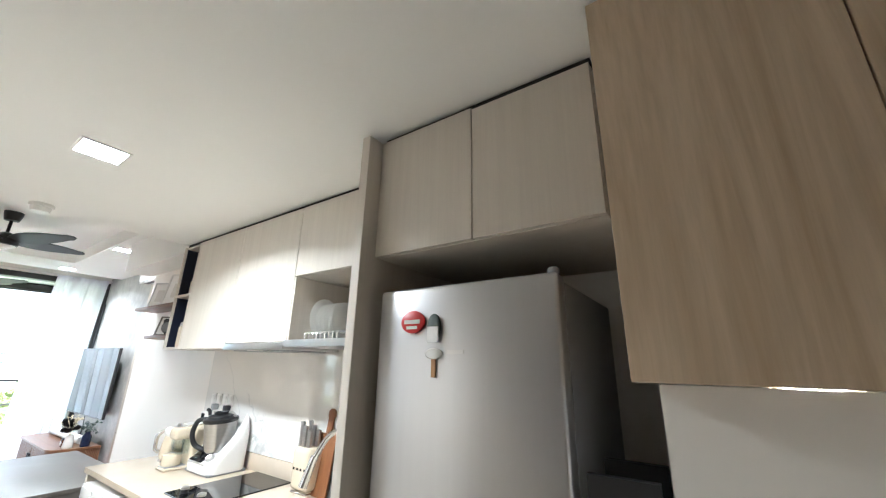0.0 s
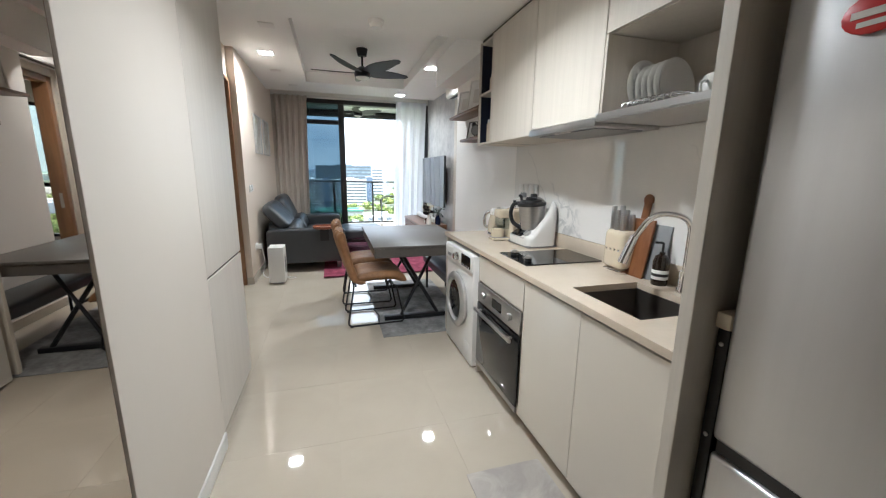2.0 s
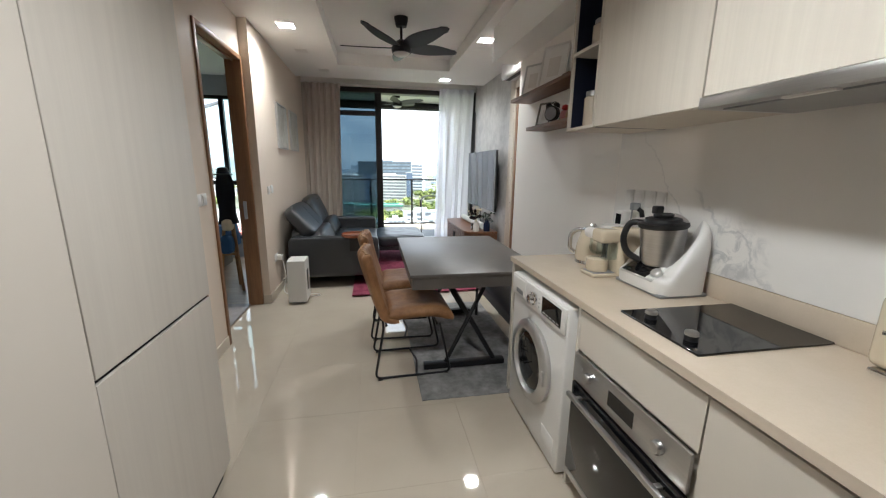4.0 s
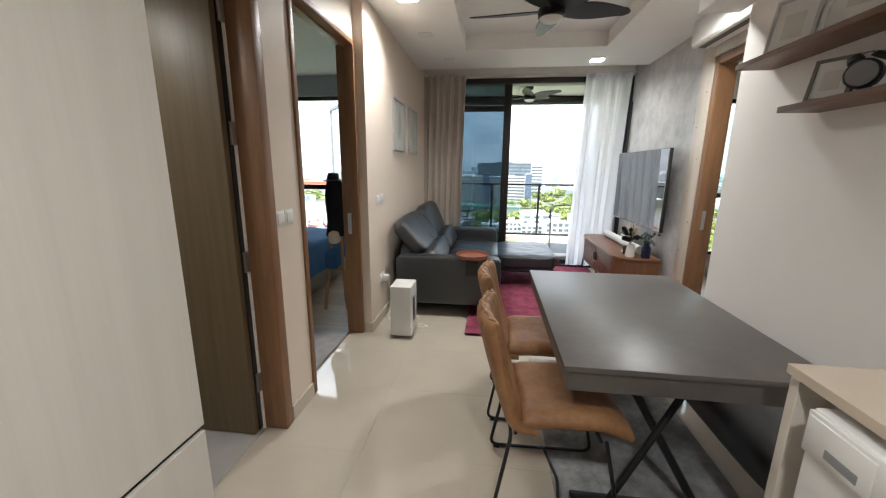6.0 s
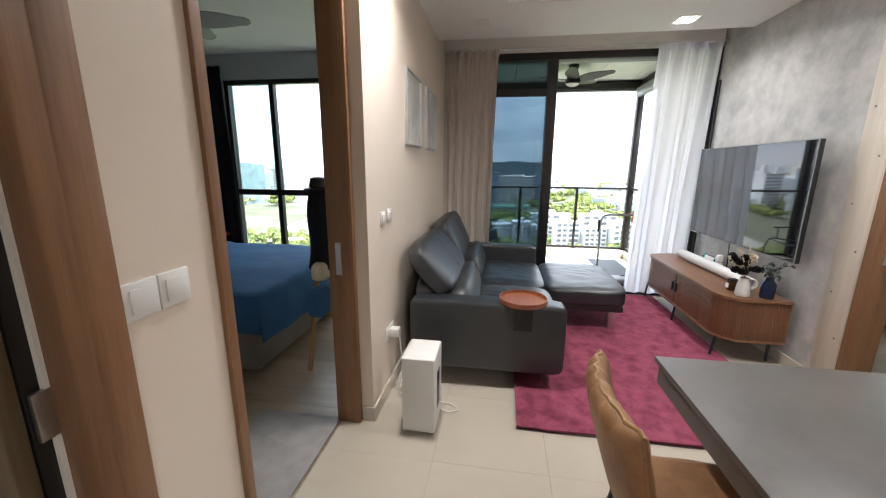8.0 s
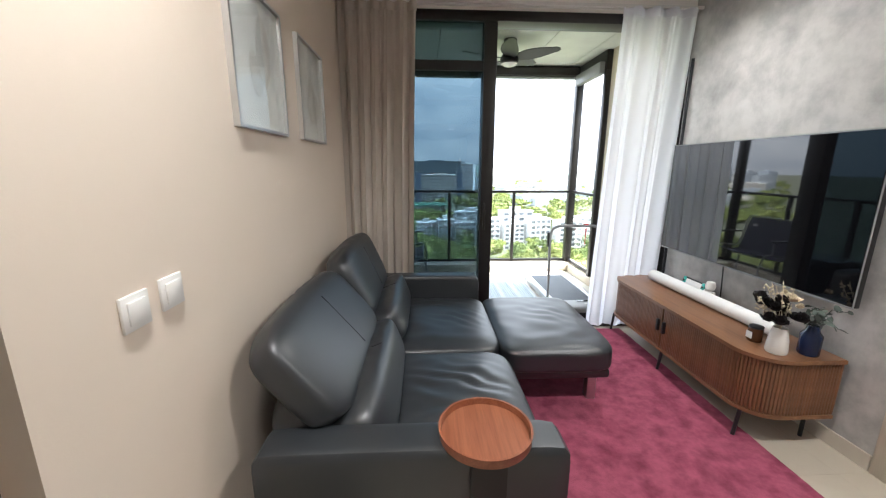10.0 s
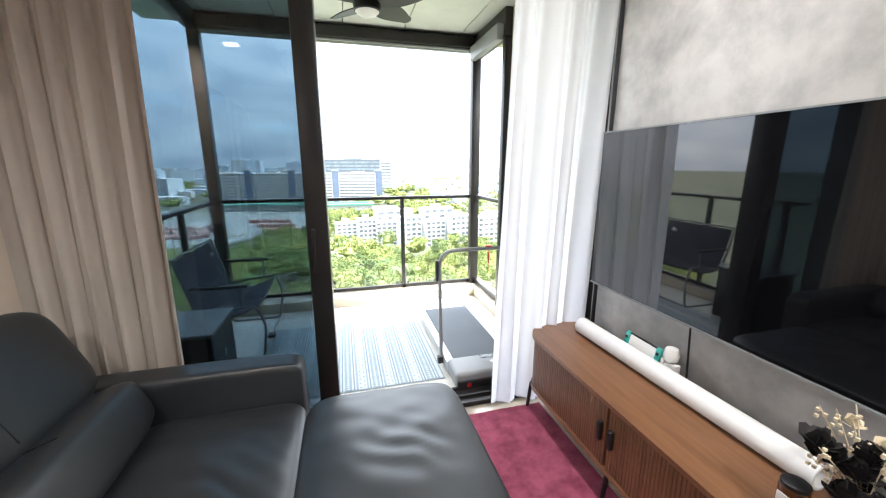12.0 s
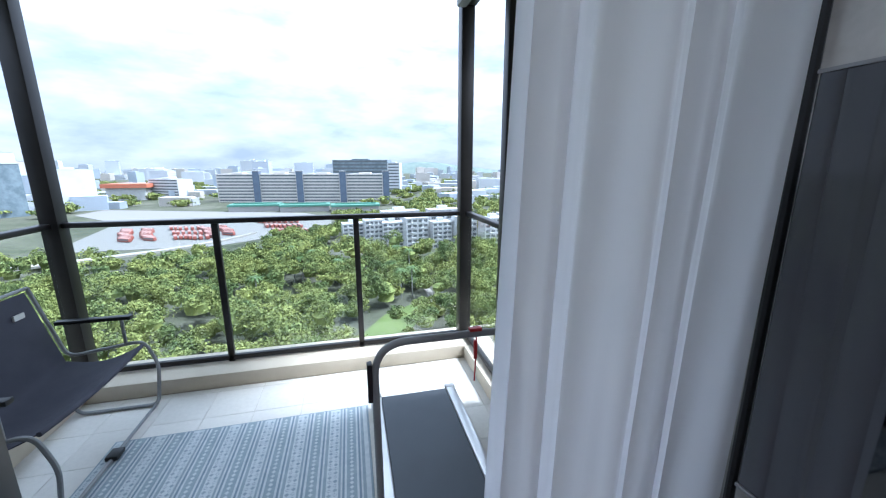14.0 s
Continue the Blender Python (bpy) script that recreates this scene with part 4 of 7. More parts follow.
# Solid dark blocks put the shade between cabinet tops and ceiling into colour.
solid("shadow_gap", boxes((UX + 0.02, 0.978, UT + 0.001, KW - 0.02, 3.215, KZ - 0.001), (0.94, 0.15, 2.4285, 1.5, 0.93, KZ - 0.001)), M_DARKGAP, "near-black block painting the shade above the wall cabinets", "trim", "structure")

# left: mirror, white panel, tall cabinet
mirror = thing("wall_mirror", (-0.6, 0.2, 0), "tall frameless bronze-tinted wall mirror", "mirror")
part("glass", box(-0.612, -1.45, 0.02, -0.606, 1.405, 2.44, 0.001, 1), M_MIRROR, mirror)
structure("wall_pier", box(-0.72, 1.41, 0.09, -0.600, 2.2365, KZ, 0.0015, 1), M_PIERPANEL, "white panelled pier beside the mirror", "wall")
structure("pier_skirting", box(-0.70, 1.41, 0, -0.592, 2.2365, 0.088, 0.002), M_WHITEPL, "white skirting under the pier", "skirting")
tall = thing("tall_cabinet", (-0.85, 2.6, 0), "pale wood-grain tall cabinet with two doors", "cabinet")
part("body", box(-1.10, 2.236, 0.08, -0.622, 2.928, KZ - 0.01), M_WHITEPANEL, tall)
part("upper_door", box(-0.620, 2.2405, 0.925, -0.600, 2.925, KZ - 0.015, 0.0015, 1), M_WHITEPANEL, tall)
part("lower_door", box(-0.620, 2.2405, 0.09, -0.600, 2.925, 0.910, 0.0015, 1), M_WHITEPANEL, tall)
part("plinth", box(-1.08, 2.28, 0, -0.64, 2.92, 0.08), M_BLACK, tall)
part("grip_channel", box(-0.6215, 2.243, 0.908, -0.612, 2.923, 0.927), M_DARKGAP, tall)

# ---- dining ----
table = thing("dining_table", (0.80, 4.28, 0), "dark grey concrete-look dining table on black steel legs", "table")
part("tabletop", box(0.325, 3.585, 0.752, 1.285, 4.965, 0.775, 0.003), M_TABLE, table)
part("apron", boxes((0.34, 3.60, 0.668, 1.27, 4.95, 0.751)), M_TABLE, table)
for fy, s in ((3.745, 1), (4.78, -1)):
    part("foot_bar", box(0.435, fy - 0.03, 0.012, 1.05, fy + 0.03, 0.052, 0.004), M_BLACKMETAL, table)
    part("leg", tube([(0.97, fy, 0.05), (0.62, fy + 0.16 * s, 0.67)], 0.019, 8), M_BLACKMETAL, table)
    part("leg", tube([(0.60, fy, 0.05), (0.95, fy + 0.10 * s, 0.67)], 0.016, 8), M_BLACKMETAL, table)
part("stretcher", tube([(0.80, 3.82, 0.36), (0.80, 4.72, 0.36)], 0.012, 8), M_BLACKMETAL, table)

mat_ = solid("floor_mat", sheet(lambda u, v: (0.375 + 0.86 * u, 3.36 + 1.72 * v, 0.006 + 0.004 * noise.noise((u * 9, v * 14, 0)) + 0.006 * max(0, noise.noise((u * 3, v * 6, 3)))), 40, 70, -0.006), M_GREYMAT, "wrinkled grey velvet mat under the table", "mat")


def cushion_shape(w, d, h, puff, m, nx=14, wrinkle=0.0, seed=0.0, p=7.0, folds=()):
    """A padded block w x d x h with bulging faces."""
    bm = bmesh.new()
    bmesh.ops.create_cube(bm, size=1.0)
    bmesh.ops.subdivide_edges(bm, edges=list(bm.edges), cuts=nx, use_grid_fill=True)
    for v in bm.verts:
        x, y, z = v.co * 2
        n = (abs(x) ** p + abs(y) ** p + abs(z) ** p) ** (1 / p)
        q = Vector((x, y, z)) / max(n, 1e-6)
        bulge = puff * (1 - x * x) * (1 - y * y)
        wr = wrinkle * noise.noise((x * 2.2 + seed, y * 5 + seed, z)) if wrinkle else 0.0
        for fx, fy, sx_, sy_, amp, turn_ in folds:
            u_, t_ = x - fx, y - fy
            wr += amp * math.exp(-(u_ / sx_) ** 2 - (t_ / sy_) ** 2) * math.sin(26 * (t_ + turn_ * u_) + 3.0 * noise.noise((x * 2, y * 3, seed)))
        v.co = (q.x * w / 2, q.y * d / 2, q.z * h / 2 + (bulge + wr * (1 - abs(x) ** 4)) * (1 if z > 0 else -0.3) * (abs(z) > 0.5))
    bmesh.ops.transform(bm, matrix=m, verts=bm.verts)
    return bm


def pad(f, nu, nv, half, edge=0.006, power=3.0):
    """A stuffed pad: f(u, v) is its middle surface, plump inside and pinched along its edges."""
    mid = [[Vector(f(i / nu, j / nv)) for j in range(nv + 1)] for i in range(nu + 1)]
    bm = bmesh.new()
    sides = []
    for sgn in (1, -1):
        g = []
        for i in range(nu + 1):
            row = []
            for j in range(nv + 1):
                du = mid[min(i + 1, nu)][j] - mid[max(i - 1, 0)][j]
                dv = mid[i][min(j + 1, nv)] - mid[i][max(j - 1, 0)]
                a_, b_ = abs(2 * i / nu - 1) ** power, abs(2 * j / nv - 1) ** power
                t_ = edge + (half - edge) * math.sqrt(max(0.0, (1 - a_ * a_) * (1 - b_ * b_)))
                row.append(bm.verts.new(mid[i][j] + du.cross(dv).normalized() * t_ * sgn))
            g.append(row)
        sides.append(g)
    for k, g in enumerate(sides):
        for i in range(nu):
            for j in range(nv):
                q = (g[i][j], g[i + 1][j], g[i + 1][j + 1], g[i][j + 1])
                bm.faces.new(q if k else tuple(reversed(q)))
    ring = [(i, 0) for i in range(nu)] + [(nu, j) for j in range(nv)] + [(i, nv) for i in range(nu, 0, -1)] + [(0, j) for j in range(nv, 0, -1)]
    for (i, j), (k, m) in zip(ring, ring[1:] + ring[:1]):
        bm.faces.new((sides[0][i][j], sides[0][k][m], sides[1][k][m], sides[1][i][j]))
    return bm


def dining_chair():
    """Tan padded shell chair on a black wire frame; faces +x, its base at the origin."""
    c = thing("dining_chair", (0, 0, 0), "tan suede dining chair on a black wire frame", "chair", "chairs at the table")

    def seat(u, v):
        w = (v - 0.5) * 0.48
        x = -0.17 + 0.45 * u
        z = 0.462 + 0.012 * math.sin(math.pi * u) + 0.018 * (2 * v - 1) ** 2 - 0.05 * max(0.0, (u - 0.72) / 0.28) ** 2
        return x, w * (1 - 0.05 * u), z + 0.004 * noise.noise((x * 14, w * 14, 0))

    def back(u, v):
        e = 2 * v - 1
        w = e * (0.238 - 0.015 * u + 0.012 * math.sin(math.pi * u))
        if u < 0.22:
            k = u / 0.22
            x, z = -0.10 - 0.115 * math.sin(0.5 * math.pi * k), 0.435 + 0.075 * (1 - math.cos(0.5 * math.pi * k))
        else:
            k = (u - 0.22) / 0.78
            x, z = -0.215 - 0.125 * k ** 0.85, 0.51 + 0.395 * k
        ruffle = max(0.0, (u - 0.86) / 0.14)
        return x + 0.055 * e * e * u + 0.006 * ruffle * math.sin(42 * v), w, z + 0.004 * noise.noise((u * 9, w * 16, 1)) - 0.008 * abs(e) ** 3 * (u > 0.5) * u + 0.005 * ruffle * math.sin(31 * v)

    part("seat", pad(seat, 22, 20, 0.046, 0.012, 4.0), M_TANLEATHER, c, smooth=70)
    b = part("backrest", pad(back, 30, 28, 0.038, 0.008, 4.0), M_TANLEATHER, c, smooth=70)
    part("top_seam", tube([tuple(Vector(back(1.0, k / 24)) + Vector((0.001, 0, 0.003))) for k in range(25)], 0.0055, 6), M_LIGHTWOOD, b, "pale pinched top seam")
    for k in (0, 1):
        part("side_seam", tube([back(0.25 + 0.75 * q / 16, k) for q in range(17)], 0.005, 6), M_TANLEATHER, b)
    for s in (-1, 1):
        y = 0.195 * s
        part("leg", tube([(0.19, y, 0.39), (0.27, y * 1.06, 0.012), (-0.27, y * 1.06, 0.012), (-0.20, y * 0.95, 0.40), (-0.265, y * 0.9, 0.62)], 0.0085, 8, 0.05), M_BLACKMETAL, c)
        for fx in (0.22, -0.25):
            part("rubber_foot", box(fx, y * 1.06 - 0.012, 0, fx + 0.03, y * 1.06 + 0.012, 0.008), M_BLACK, c)
    part("cross_bar", tube([(0.02, -0.206, 0.014), (0.05, -0.02, 0.014), (0.05, 0.02, 0.014), (0.02, 0.206, 0.014)], 0.008, 8), M_BLACKMETAL, c)
    part("under_bar", tube([(0.17, -0.19, 0.385), (0.17, 0.19, 0.385)], 0.0085, 8), M_BLACKMETAL, c)
    part("under_bar", tube([(-0.185, -0.185, 0.395), (-0.185, 0.185, 0.395)], 0.0085, 8), M_BLACKMETAL, c)
    return c


chair_a = dining_chair()
chair_a.matrix_basis = pose(0.345, 3.87, 0, 0, 0, 2)
copy_thing(chair_a, pose(0.325, 4.49, 0, 0, 0, -2))

bench = thing("bench", (1.225, 4.12, 0), "black leather bench along the wall", "bench")
part("seat", cushion_shape(0.37, 1.36, 0.11, 0.012, pose(1.225, 4.12, 0.40)), M_BLACKLEATHER, bench)
for by in (3.55, 4.70):
    part("leg", tube([(1.10, by, 0.36), (1.10, by, 0.0)], 0.014, 8), M_BLACKMETAL, bench)
    part("leg", tube([(1.35, by, 0.36), (1.35, by, 0.0)], 0.014, 8), M_BLACKMETAL, bench)

# ---- living room ----
solid("area_rug", sheet(lambda u, v: (-0.17 + 1.70 * u, 5.44 + 2.62 * v, 0.014 + 0.0035 * noise.noise((u * 14, v * 22, 0)) + 0.002 * noise.noise((u * 60, v * 90, 2))), 110, 160, -0.012), M_RUG, "crimson shaggy area rug under the sofa", "rug")

sofa = thing("sofa", (-0.35, 6.9, 0), "charcoal leather corner sofa with raised headrests and a chaise", "sofa")
part("base", box(-0.86, 5.93, 0.13, 0.12, 8.0, 0.27, 0.02), M_BLACKLEATHER, sofa)
part("arm", cushion_shape(1.06, 0.16, 0.49, 0.004, pose(-0.385, 5.915, 0.385), p=16), M_BLACKLEATHER, sofa)
part("arm", cushion_shape(0.99, 0.15, 0.46, 0.004, pose(-0.37, 7.94, 0.39), p=12), M_BLACKLEATHER, sofa)
part("seat_cushion", cushion_shape(0.74, 0.93, 0.19, 0.022, pose(-0.21, 6.445, 0.345), wrinkle=0.007, seed=2, nx=44, folds=((0.15, 0.2, 0.75, 0.42, 0.0065, 0.35), (-0.5, -0.5, 0.5, 0.3, 0.004, -0.3))), M_BLACKLEATHER, sofa)
part("seat_cushion", cushion_shape(0.72, 0.97, 0.19, 0.022, pose(-0.21, 7.40, 0.345), wrinkle=0.007, seed=7, nx=44, folds=((0.35, -0.05, 0.5, 0.35, 0.0055, 0.5), (0.0, 0.5, 0.5, 0.2, 0.004, 0.2))), M_BLACKLEATHER, sofa)
part("chaise", cushion_shape(0.74, 1.02, 0.175, 0.02, pose(0.50, 7.36, 0.358), wrinkle=0.006, seed=12, nx=44, folds=((0.1, 0.1, 0.45, 0.30, 0.0038, 0.45),)), M_BLACKLEATHER, sofa)
part("chaise_base", box(0.14, 6.90, 0.215, 0.84, 7.83, 0.28, 0.02), M_BLACKLEATHER, sofa)
for cy, sd in ((6.445, 3), (7.40, 9)):
    lum = part("lumbar_cushion", cushion_shape(0.25, 0.95, 0.25, 0.012, pose(-0.60, cy, 0.545, 0, -22, 0), wrinkle=0.005, seed=sd, nx=30, p=4.5, folds=((0.2, 0.0, 0.6, 0.22, 0.003, 0.3),)), M_BLACKLEATHER, sofa)
    part("seam", box(-0.10, -0.002, 0.1255, 0.10, 0.002, 0.1285, 0.0, 1, pose(-0.60, cy + 0.02, 0.555, 0, -22, 0)), M_BLACK, lum)
    part("back_frame", cushion_shape(0.16, 0.95, 0.56, 0.0, pose(-0.82, cy, 0.43, 0, -4, 0)), M_BLACKLEATHER, sofa)
    hr = part("headrest", cushion_shape(0.178, 0.985, 0.45, 0.018, pose(-0.80, cy, 0.775 + (0.03 if cy > 6.9 else 0.0), 0, -24 if cy > 6.9 else -40, 0), wrinkle=0.005, seed=sd + 4, p=5, nx=30, folds=((0.0, 0.1, 0.8, 0.25, 0.0022, 0.4),)), M_BLACKLEATHER, sofa)
    part("seam", box(0.0870, -0.002, -0.15, 0.0905, 0.002, 0.15, 0.0, 1, pose(-0.80, cy + 0.03, 0.775 + (0.03 if cy > 6.9 else 0.0), 0, -24 if cy > 6.9 else -40, 0)), M_BLACK, hr)
for lx, ly in ((-0.80, 6.0), (0.05, 6.0), (-0.80, 7.92), (0.76, 7.0), (0.76, 7.78)):
    part("leg", box(lx - 0.03, ly - 0.03, 0.012, lx + 0.03, ly + 0.03, 0.225 if lx > 0.5 else 0.17, 0.004), M_STEEL, sofa, "brushed steel leg")

tray = thing("tray_table", (-0.14, 5.905, 0.62), "round walnut tray clipped over the sofa arm", "tray")
part("dish", lathe([(0.145, 0.628), (0.160, 0.632), (0.163, 0.665), (0.155, 0.665), (0.151, 0.642), (0.01, 0.640)], 40, pose(-0.14, 5.915, 0)), M_TRAY, tray)
part("strap", boxes((-0.20, 5.813, 0.46, -0.08, 5.823, 0.625), (-0.20, 6.008, 0.52, -0.08, 6.016, 0.625), (-0.20, 5.823, 0.6215, -0.08, 6.008, 0.6285)), M_BLACK, tray)

purifier = thing("air_purifier", (-0.72, 5.41, 0), "white box air purifier standing on the floor", "air purifier")
part("casing", box(-0.83, 5.30, 0.02, -0.64, 5.55, 0.48, 0.009, 3), M_WHITEPL, purifier)
part("vent_slot", box(-0.642, 5.38, 0.13, -0.6385, 5.46, 0.36, 0.002), M_BLACK, purifier)
part("foot", box(-0.80, 5.33, 0, -0.67, 5.52, 0.02), M_GREYPL, purifier)

# TV console
console = thing("tv_console", (1.66, 7.31, 0), "walnut tambour TV console on thin black legs", "tv console")
KX0, KX1, KY0, KY1, KB, KT = 1.43, 1.90, 6.50, 8.13, 0.19, 0.545


def stadium(x0, x1, y0, y1, r, n=10):
    """Outline with rounded front corners (front at x0)."""
    pts = [(x1, y0), (x1, y1)]
    pts += [(x0 + r - r * math.sin(k / n * math.pi / 2), y1 - r + r * math.cos(k / n * math.pi / 2)) for k in range(n + 1)]
    pts += [(x0 + r - r * math.cos(k / n * math.pi / 2), y0 + r - r * math.sin(k / n * math.pi / 2)) for k in range(n + 1)]
    return pts


part("top", prism(stadium(KX0 - 0.012, KX1, KY0 - 0.012, KY1 + 0.012, 0.20), KT - 0.022, KT, 0.005), M_WALNUTTOP, console)
part("bottom", prism(stadium(KX0 - 0.006, KX1, KY0 - 0.006, KY1 + 0.006, 0.195), KB, KB + 0.02, 0.003), M_WALNUTTOP, console)
part("carcass", prism(stadium(KX0 + 0.015, KX1, KY0 + 0.015, KY1 - 0.015, 0.18), KB + 0.02, KT - 0.022), M_WALNUT, console)
slat_bm = boxes((-0.007, -0.0078, KB + 0.021, 0.005, 0.0078, KT - 0.023), bevel=0.003)
slat_me = None
path = []
ol = stadium(KX0 + 0.008, KX1, KY0 + 0.008, KY1 - 0.008, 0.185, 24)
ol = ol[1:] + ol[:1]
total = 0.0
for p, q in zip(ol, ol[1:]):
    v = Vector((q[0] - p[0], q[1] - p[1]))
    n = v.length
    while total < n:
        w = v.normalized()
        path.append((p[0] + w.x * total, p[1] + w.y * total, math.degrees(math.atan2(w.y, w.x)) + 90))
        total += 0.0172
    total -= n
for sx, sy, sr in path:
    if abs(sy - 7.32) < 0.012:
        continue
    if slat_me is None:
        first = part("slat", slat_bm, M_WALNUT)
        slat_me = first.data
        ob = first
    else:
        ob = new("slat", slat_me)
    ob.parent = console
    ob.matrix_basis = Matrix.Translation(-BASE[console.name]) @ pose(sx, sy, 0, 0, 0, sr)
for hy in (7.285, 7.355):
    part("handle", box(KX0 - 0.02, hy - 0.012, 0.335, KX0 + 0.002, hy + 0.012, 0.425, 0.005), M_BLACK, console)
for lx, ly in ((1.46, 6.60), (1.86, 6.60), (1.46, 7.32), (1.46, 8.05), (1.86, 8.05)):
    part("leg", tube([(lx, ly, KB), (lx - 0.02 * (lx < 1.6), ly, 0.013 if lx < 1.55 else 0.0)], 0.011, 8), M_BLACKMETAL, console)

tv = thing("television", (1.9, 7.22, 0.81), "large black wall-mounted flat television", "television")
part("casing", box(1.823, 6.47, 0.845, 1.86, 8.03, 1.73, 0.004), M_BLACK, tv)
part("screen", box(1.8195, 6.476, 0.855, 1.824, 8.024, 1.724), M_SCREEN, tv)
part("bezel", boxes((1.8175, 6.47, 0.842, 1.823, 8.03, 0.850), (1.8175, 6.47, 1.7255, 1.823, 8.03, 1.732), (1.8175, 6.465, 0.842, 1.823, 6.4695, 1.732)), M_GREYPL, tv)
part("wall_bracket", box(1.86, 6.95, 1.05, RW, 7.45, 1.45), M_BLACKMETAL, tv)

# ceiling fan
def ceiling_fan(name, at, top, drop, span, label, mat, turn=0):
    x, y = at
    f = thing(name, (x, y, top), label, "ceiling fan")
    part("canopy", lathe([(0.03, -0.09), (0.055, -0.085), (0.068, -0.03), (0.072, 0)], 24, pose(x, y, top)), mat, f)
    part("rod", lathe([(0.013, -drop), (0.013, -0.08)], 12, pose(x, y, top)), mat, f)
    part("motor", lathe([(0.05, -drop - 0.095), (0.10, -drop - 0.085), (0.105, -drop - 0.04), (0.075, -drop + 0.01), (0.03, -drop + 0.04)], 28, pose(x, y, top)), mat, f)
    part("light_lens", lathe([(0.02, -drop - 0.125), (0.06, -drop - 0.115), (0.09, -drop - 0.092)], 24, pose(x, y, top)), M_CERAMIC, f, "white round lamp lens")
    for k in range(5):
        a_ = turn + 72 * k

        def blade(u, v, a_=a_):
            r = 0.08 + (span - 0.08) * u
            w = (0.045 + 0.05 * math.sin(math.pi * min(1, u * 1.15) ** 0.8)) * (1 if u < 0.93 else max(0.35, 1 - ((u - 0.93) / 0.07) ** 2 * 0.7))
            c = (v - 0.5) * 2 * w
            p = Vector((r, c + 0.05 * u * u, -drop - 0.03 - 0.25 * c + 0.04 * u))
            return pose(x, y, top, 0, 0, a_) @ p

        part("blade", sheet(blade, 14, 6, 0.008), mat, f, smooth=50)
    return f


ceiling_fan("ceiling_fan", (0.43, 5.5), CZ, 0.25, 0.66, "dark five-blade ceiling fan with a light", M_BLACKMETAL, 14)
ceiling_fan("balcony_fan", (0.62, 9.3), 2.93, 0.16, 0.55, "dark ceiling fan under the balcony ceiling", M_BLACKMETAL, 40)


def downlight(x, y, z, w=0.15, power=14):
    d = thing("downlight", (x, y, z), "square white recessed LED downlight, lit", "downlight", "ceiling downlights")
    h = w / 2
    part("trim_ring", boxes((x - h - 0.01, y - h - 0.01, z - 0.006, x + h + 0.01, y - h, z - 0.0005), (x - h - 0.01, y + h, z - 0.006, x + h + 0.01, y + h + 0.01, z - 0.0005), (x - h - 0.01, y - h, z - 0.006, x - h, y + h, z - 0.0005), (x + h, y - h, z - 0.006, x + h + 0.01, y + h, z - 0.0005)), M_WHITEPL, d)
    part("diffuser", box(x - h, y - h, z - 0.004, x + h, y + h, z - 0.001), M_LED, d, "glowing square diffuser")
    lamp = new("downlight_lamp", bpy.data.lights.new("downlight_lamp", "AREA"))
    lamp.data.size, lamp.data.energy, lamp.data.color, lamp.data.spread = w * 0.95, power, (1.0, 0.955, 0.89), radians(148)
    lamp.location = (x, y, z - 0.008)
    return d


LAMP = 3.3
for dx, dy, dz in ((-0.70, 5.50, RZ), (1.34, 5.50, RZ), (1.25, 7.42, RZ), (0.33, 2.02, KZ), (-1.75, 3.45, 2.40)):
    downlight(dx, dy, dz, power=0.55 if dx < -1.5 else LAMP * (0.65 if dy > 7 else 1.0))


# ---- bedrooms ----
M_BEDWALL = material("grey_blue_paint", (0.44, 0.46, 0.47), 0.6, second=(0.42, 0.44, 0.45), scale=1.5)
structure("bedroom_walls", boxes((-4.30, 4.14, 0, -4.18, 7.90, 2.78), (-4.18, 4.14, 0, -2.72, 4.20, 2.78), (-2.72, 4.1405, 0, DW - 0.12, 4.20, 2.78),
          (-4.18, 7.72, 0, -3.62, 7.90, 2.78), (-3.62, 7.72, 2.50, -1.36, 7.90, 2.78), (-3.62, 7.72, 0, -1.36, 7.90, 0.30), (-1.36, 7.72, 0, DW - 0.12, 7.90, 2.78)), M_BEDWALL, "grey-blue painted bedroom walls", "wall")
structure("bedroom_ceiling", box(-4.30, 4.14, 2.78, DW - 0.12, 7.90, 2.95), M_CEIL, "white bedroom ceiling", "ceiling")
structure("room_walls", boxes((4.50, 4.81, 0, 4.62, 8.20, 2.78), (RW + 0.12, 4.81, 0, 4.50, 4.93, 2.78), (RW + 0.12, 8.02, 2.45, 4.50, 8.20, 2.78), (RW + 0.12, 8.02, 0, 2.60, 8.20, 2.45), (2.60, 8.02, 0, 4.50, 8.20, 0.30), (4.35, 8.02, 0.30, 4.50, 8.20, 2.45)), M_WALL, "cream painted second bedroom walls", "wall")
structure("room_ceiling", box(RW + 0.12, 4.81, 2.78, 4.62, 8.20, 2.95), M_CEIL, "white second bedroom ceiling", "ceiling")


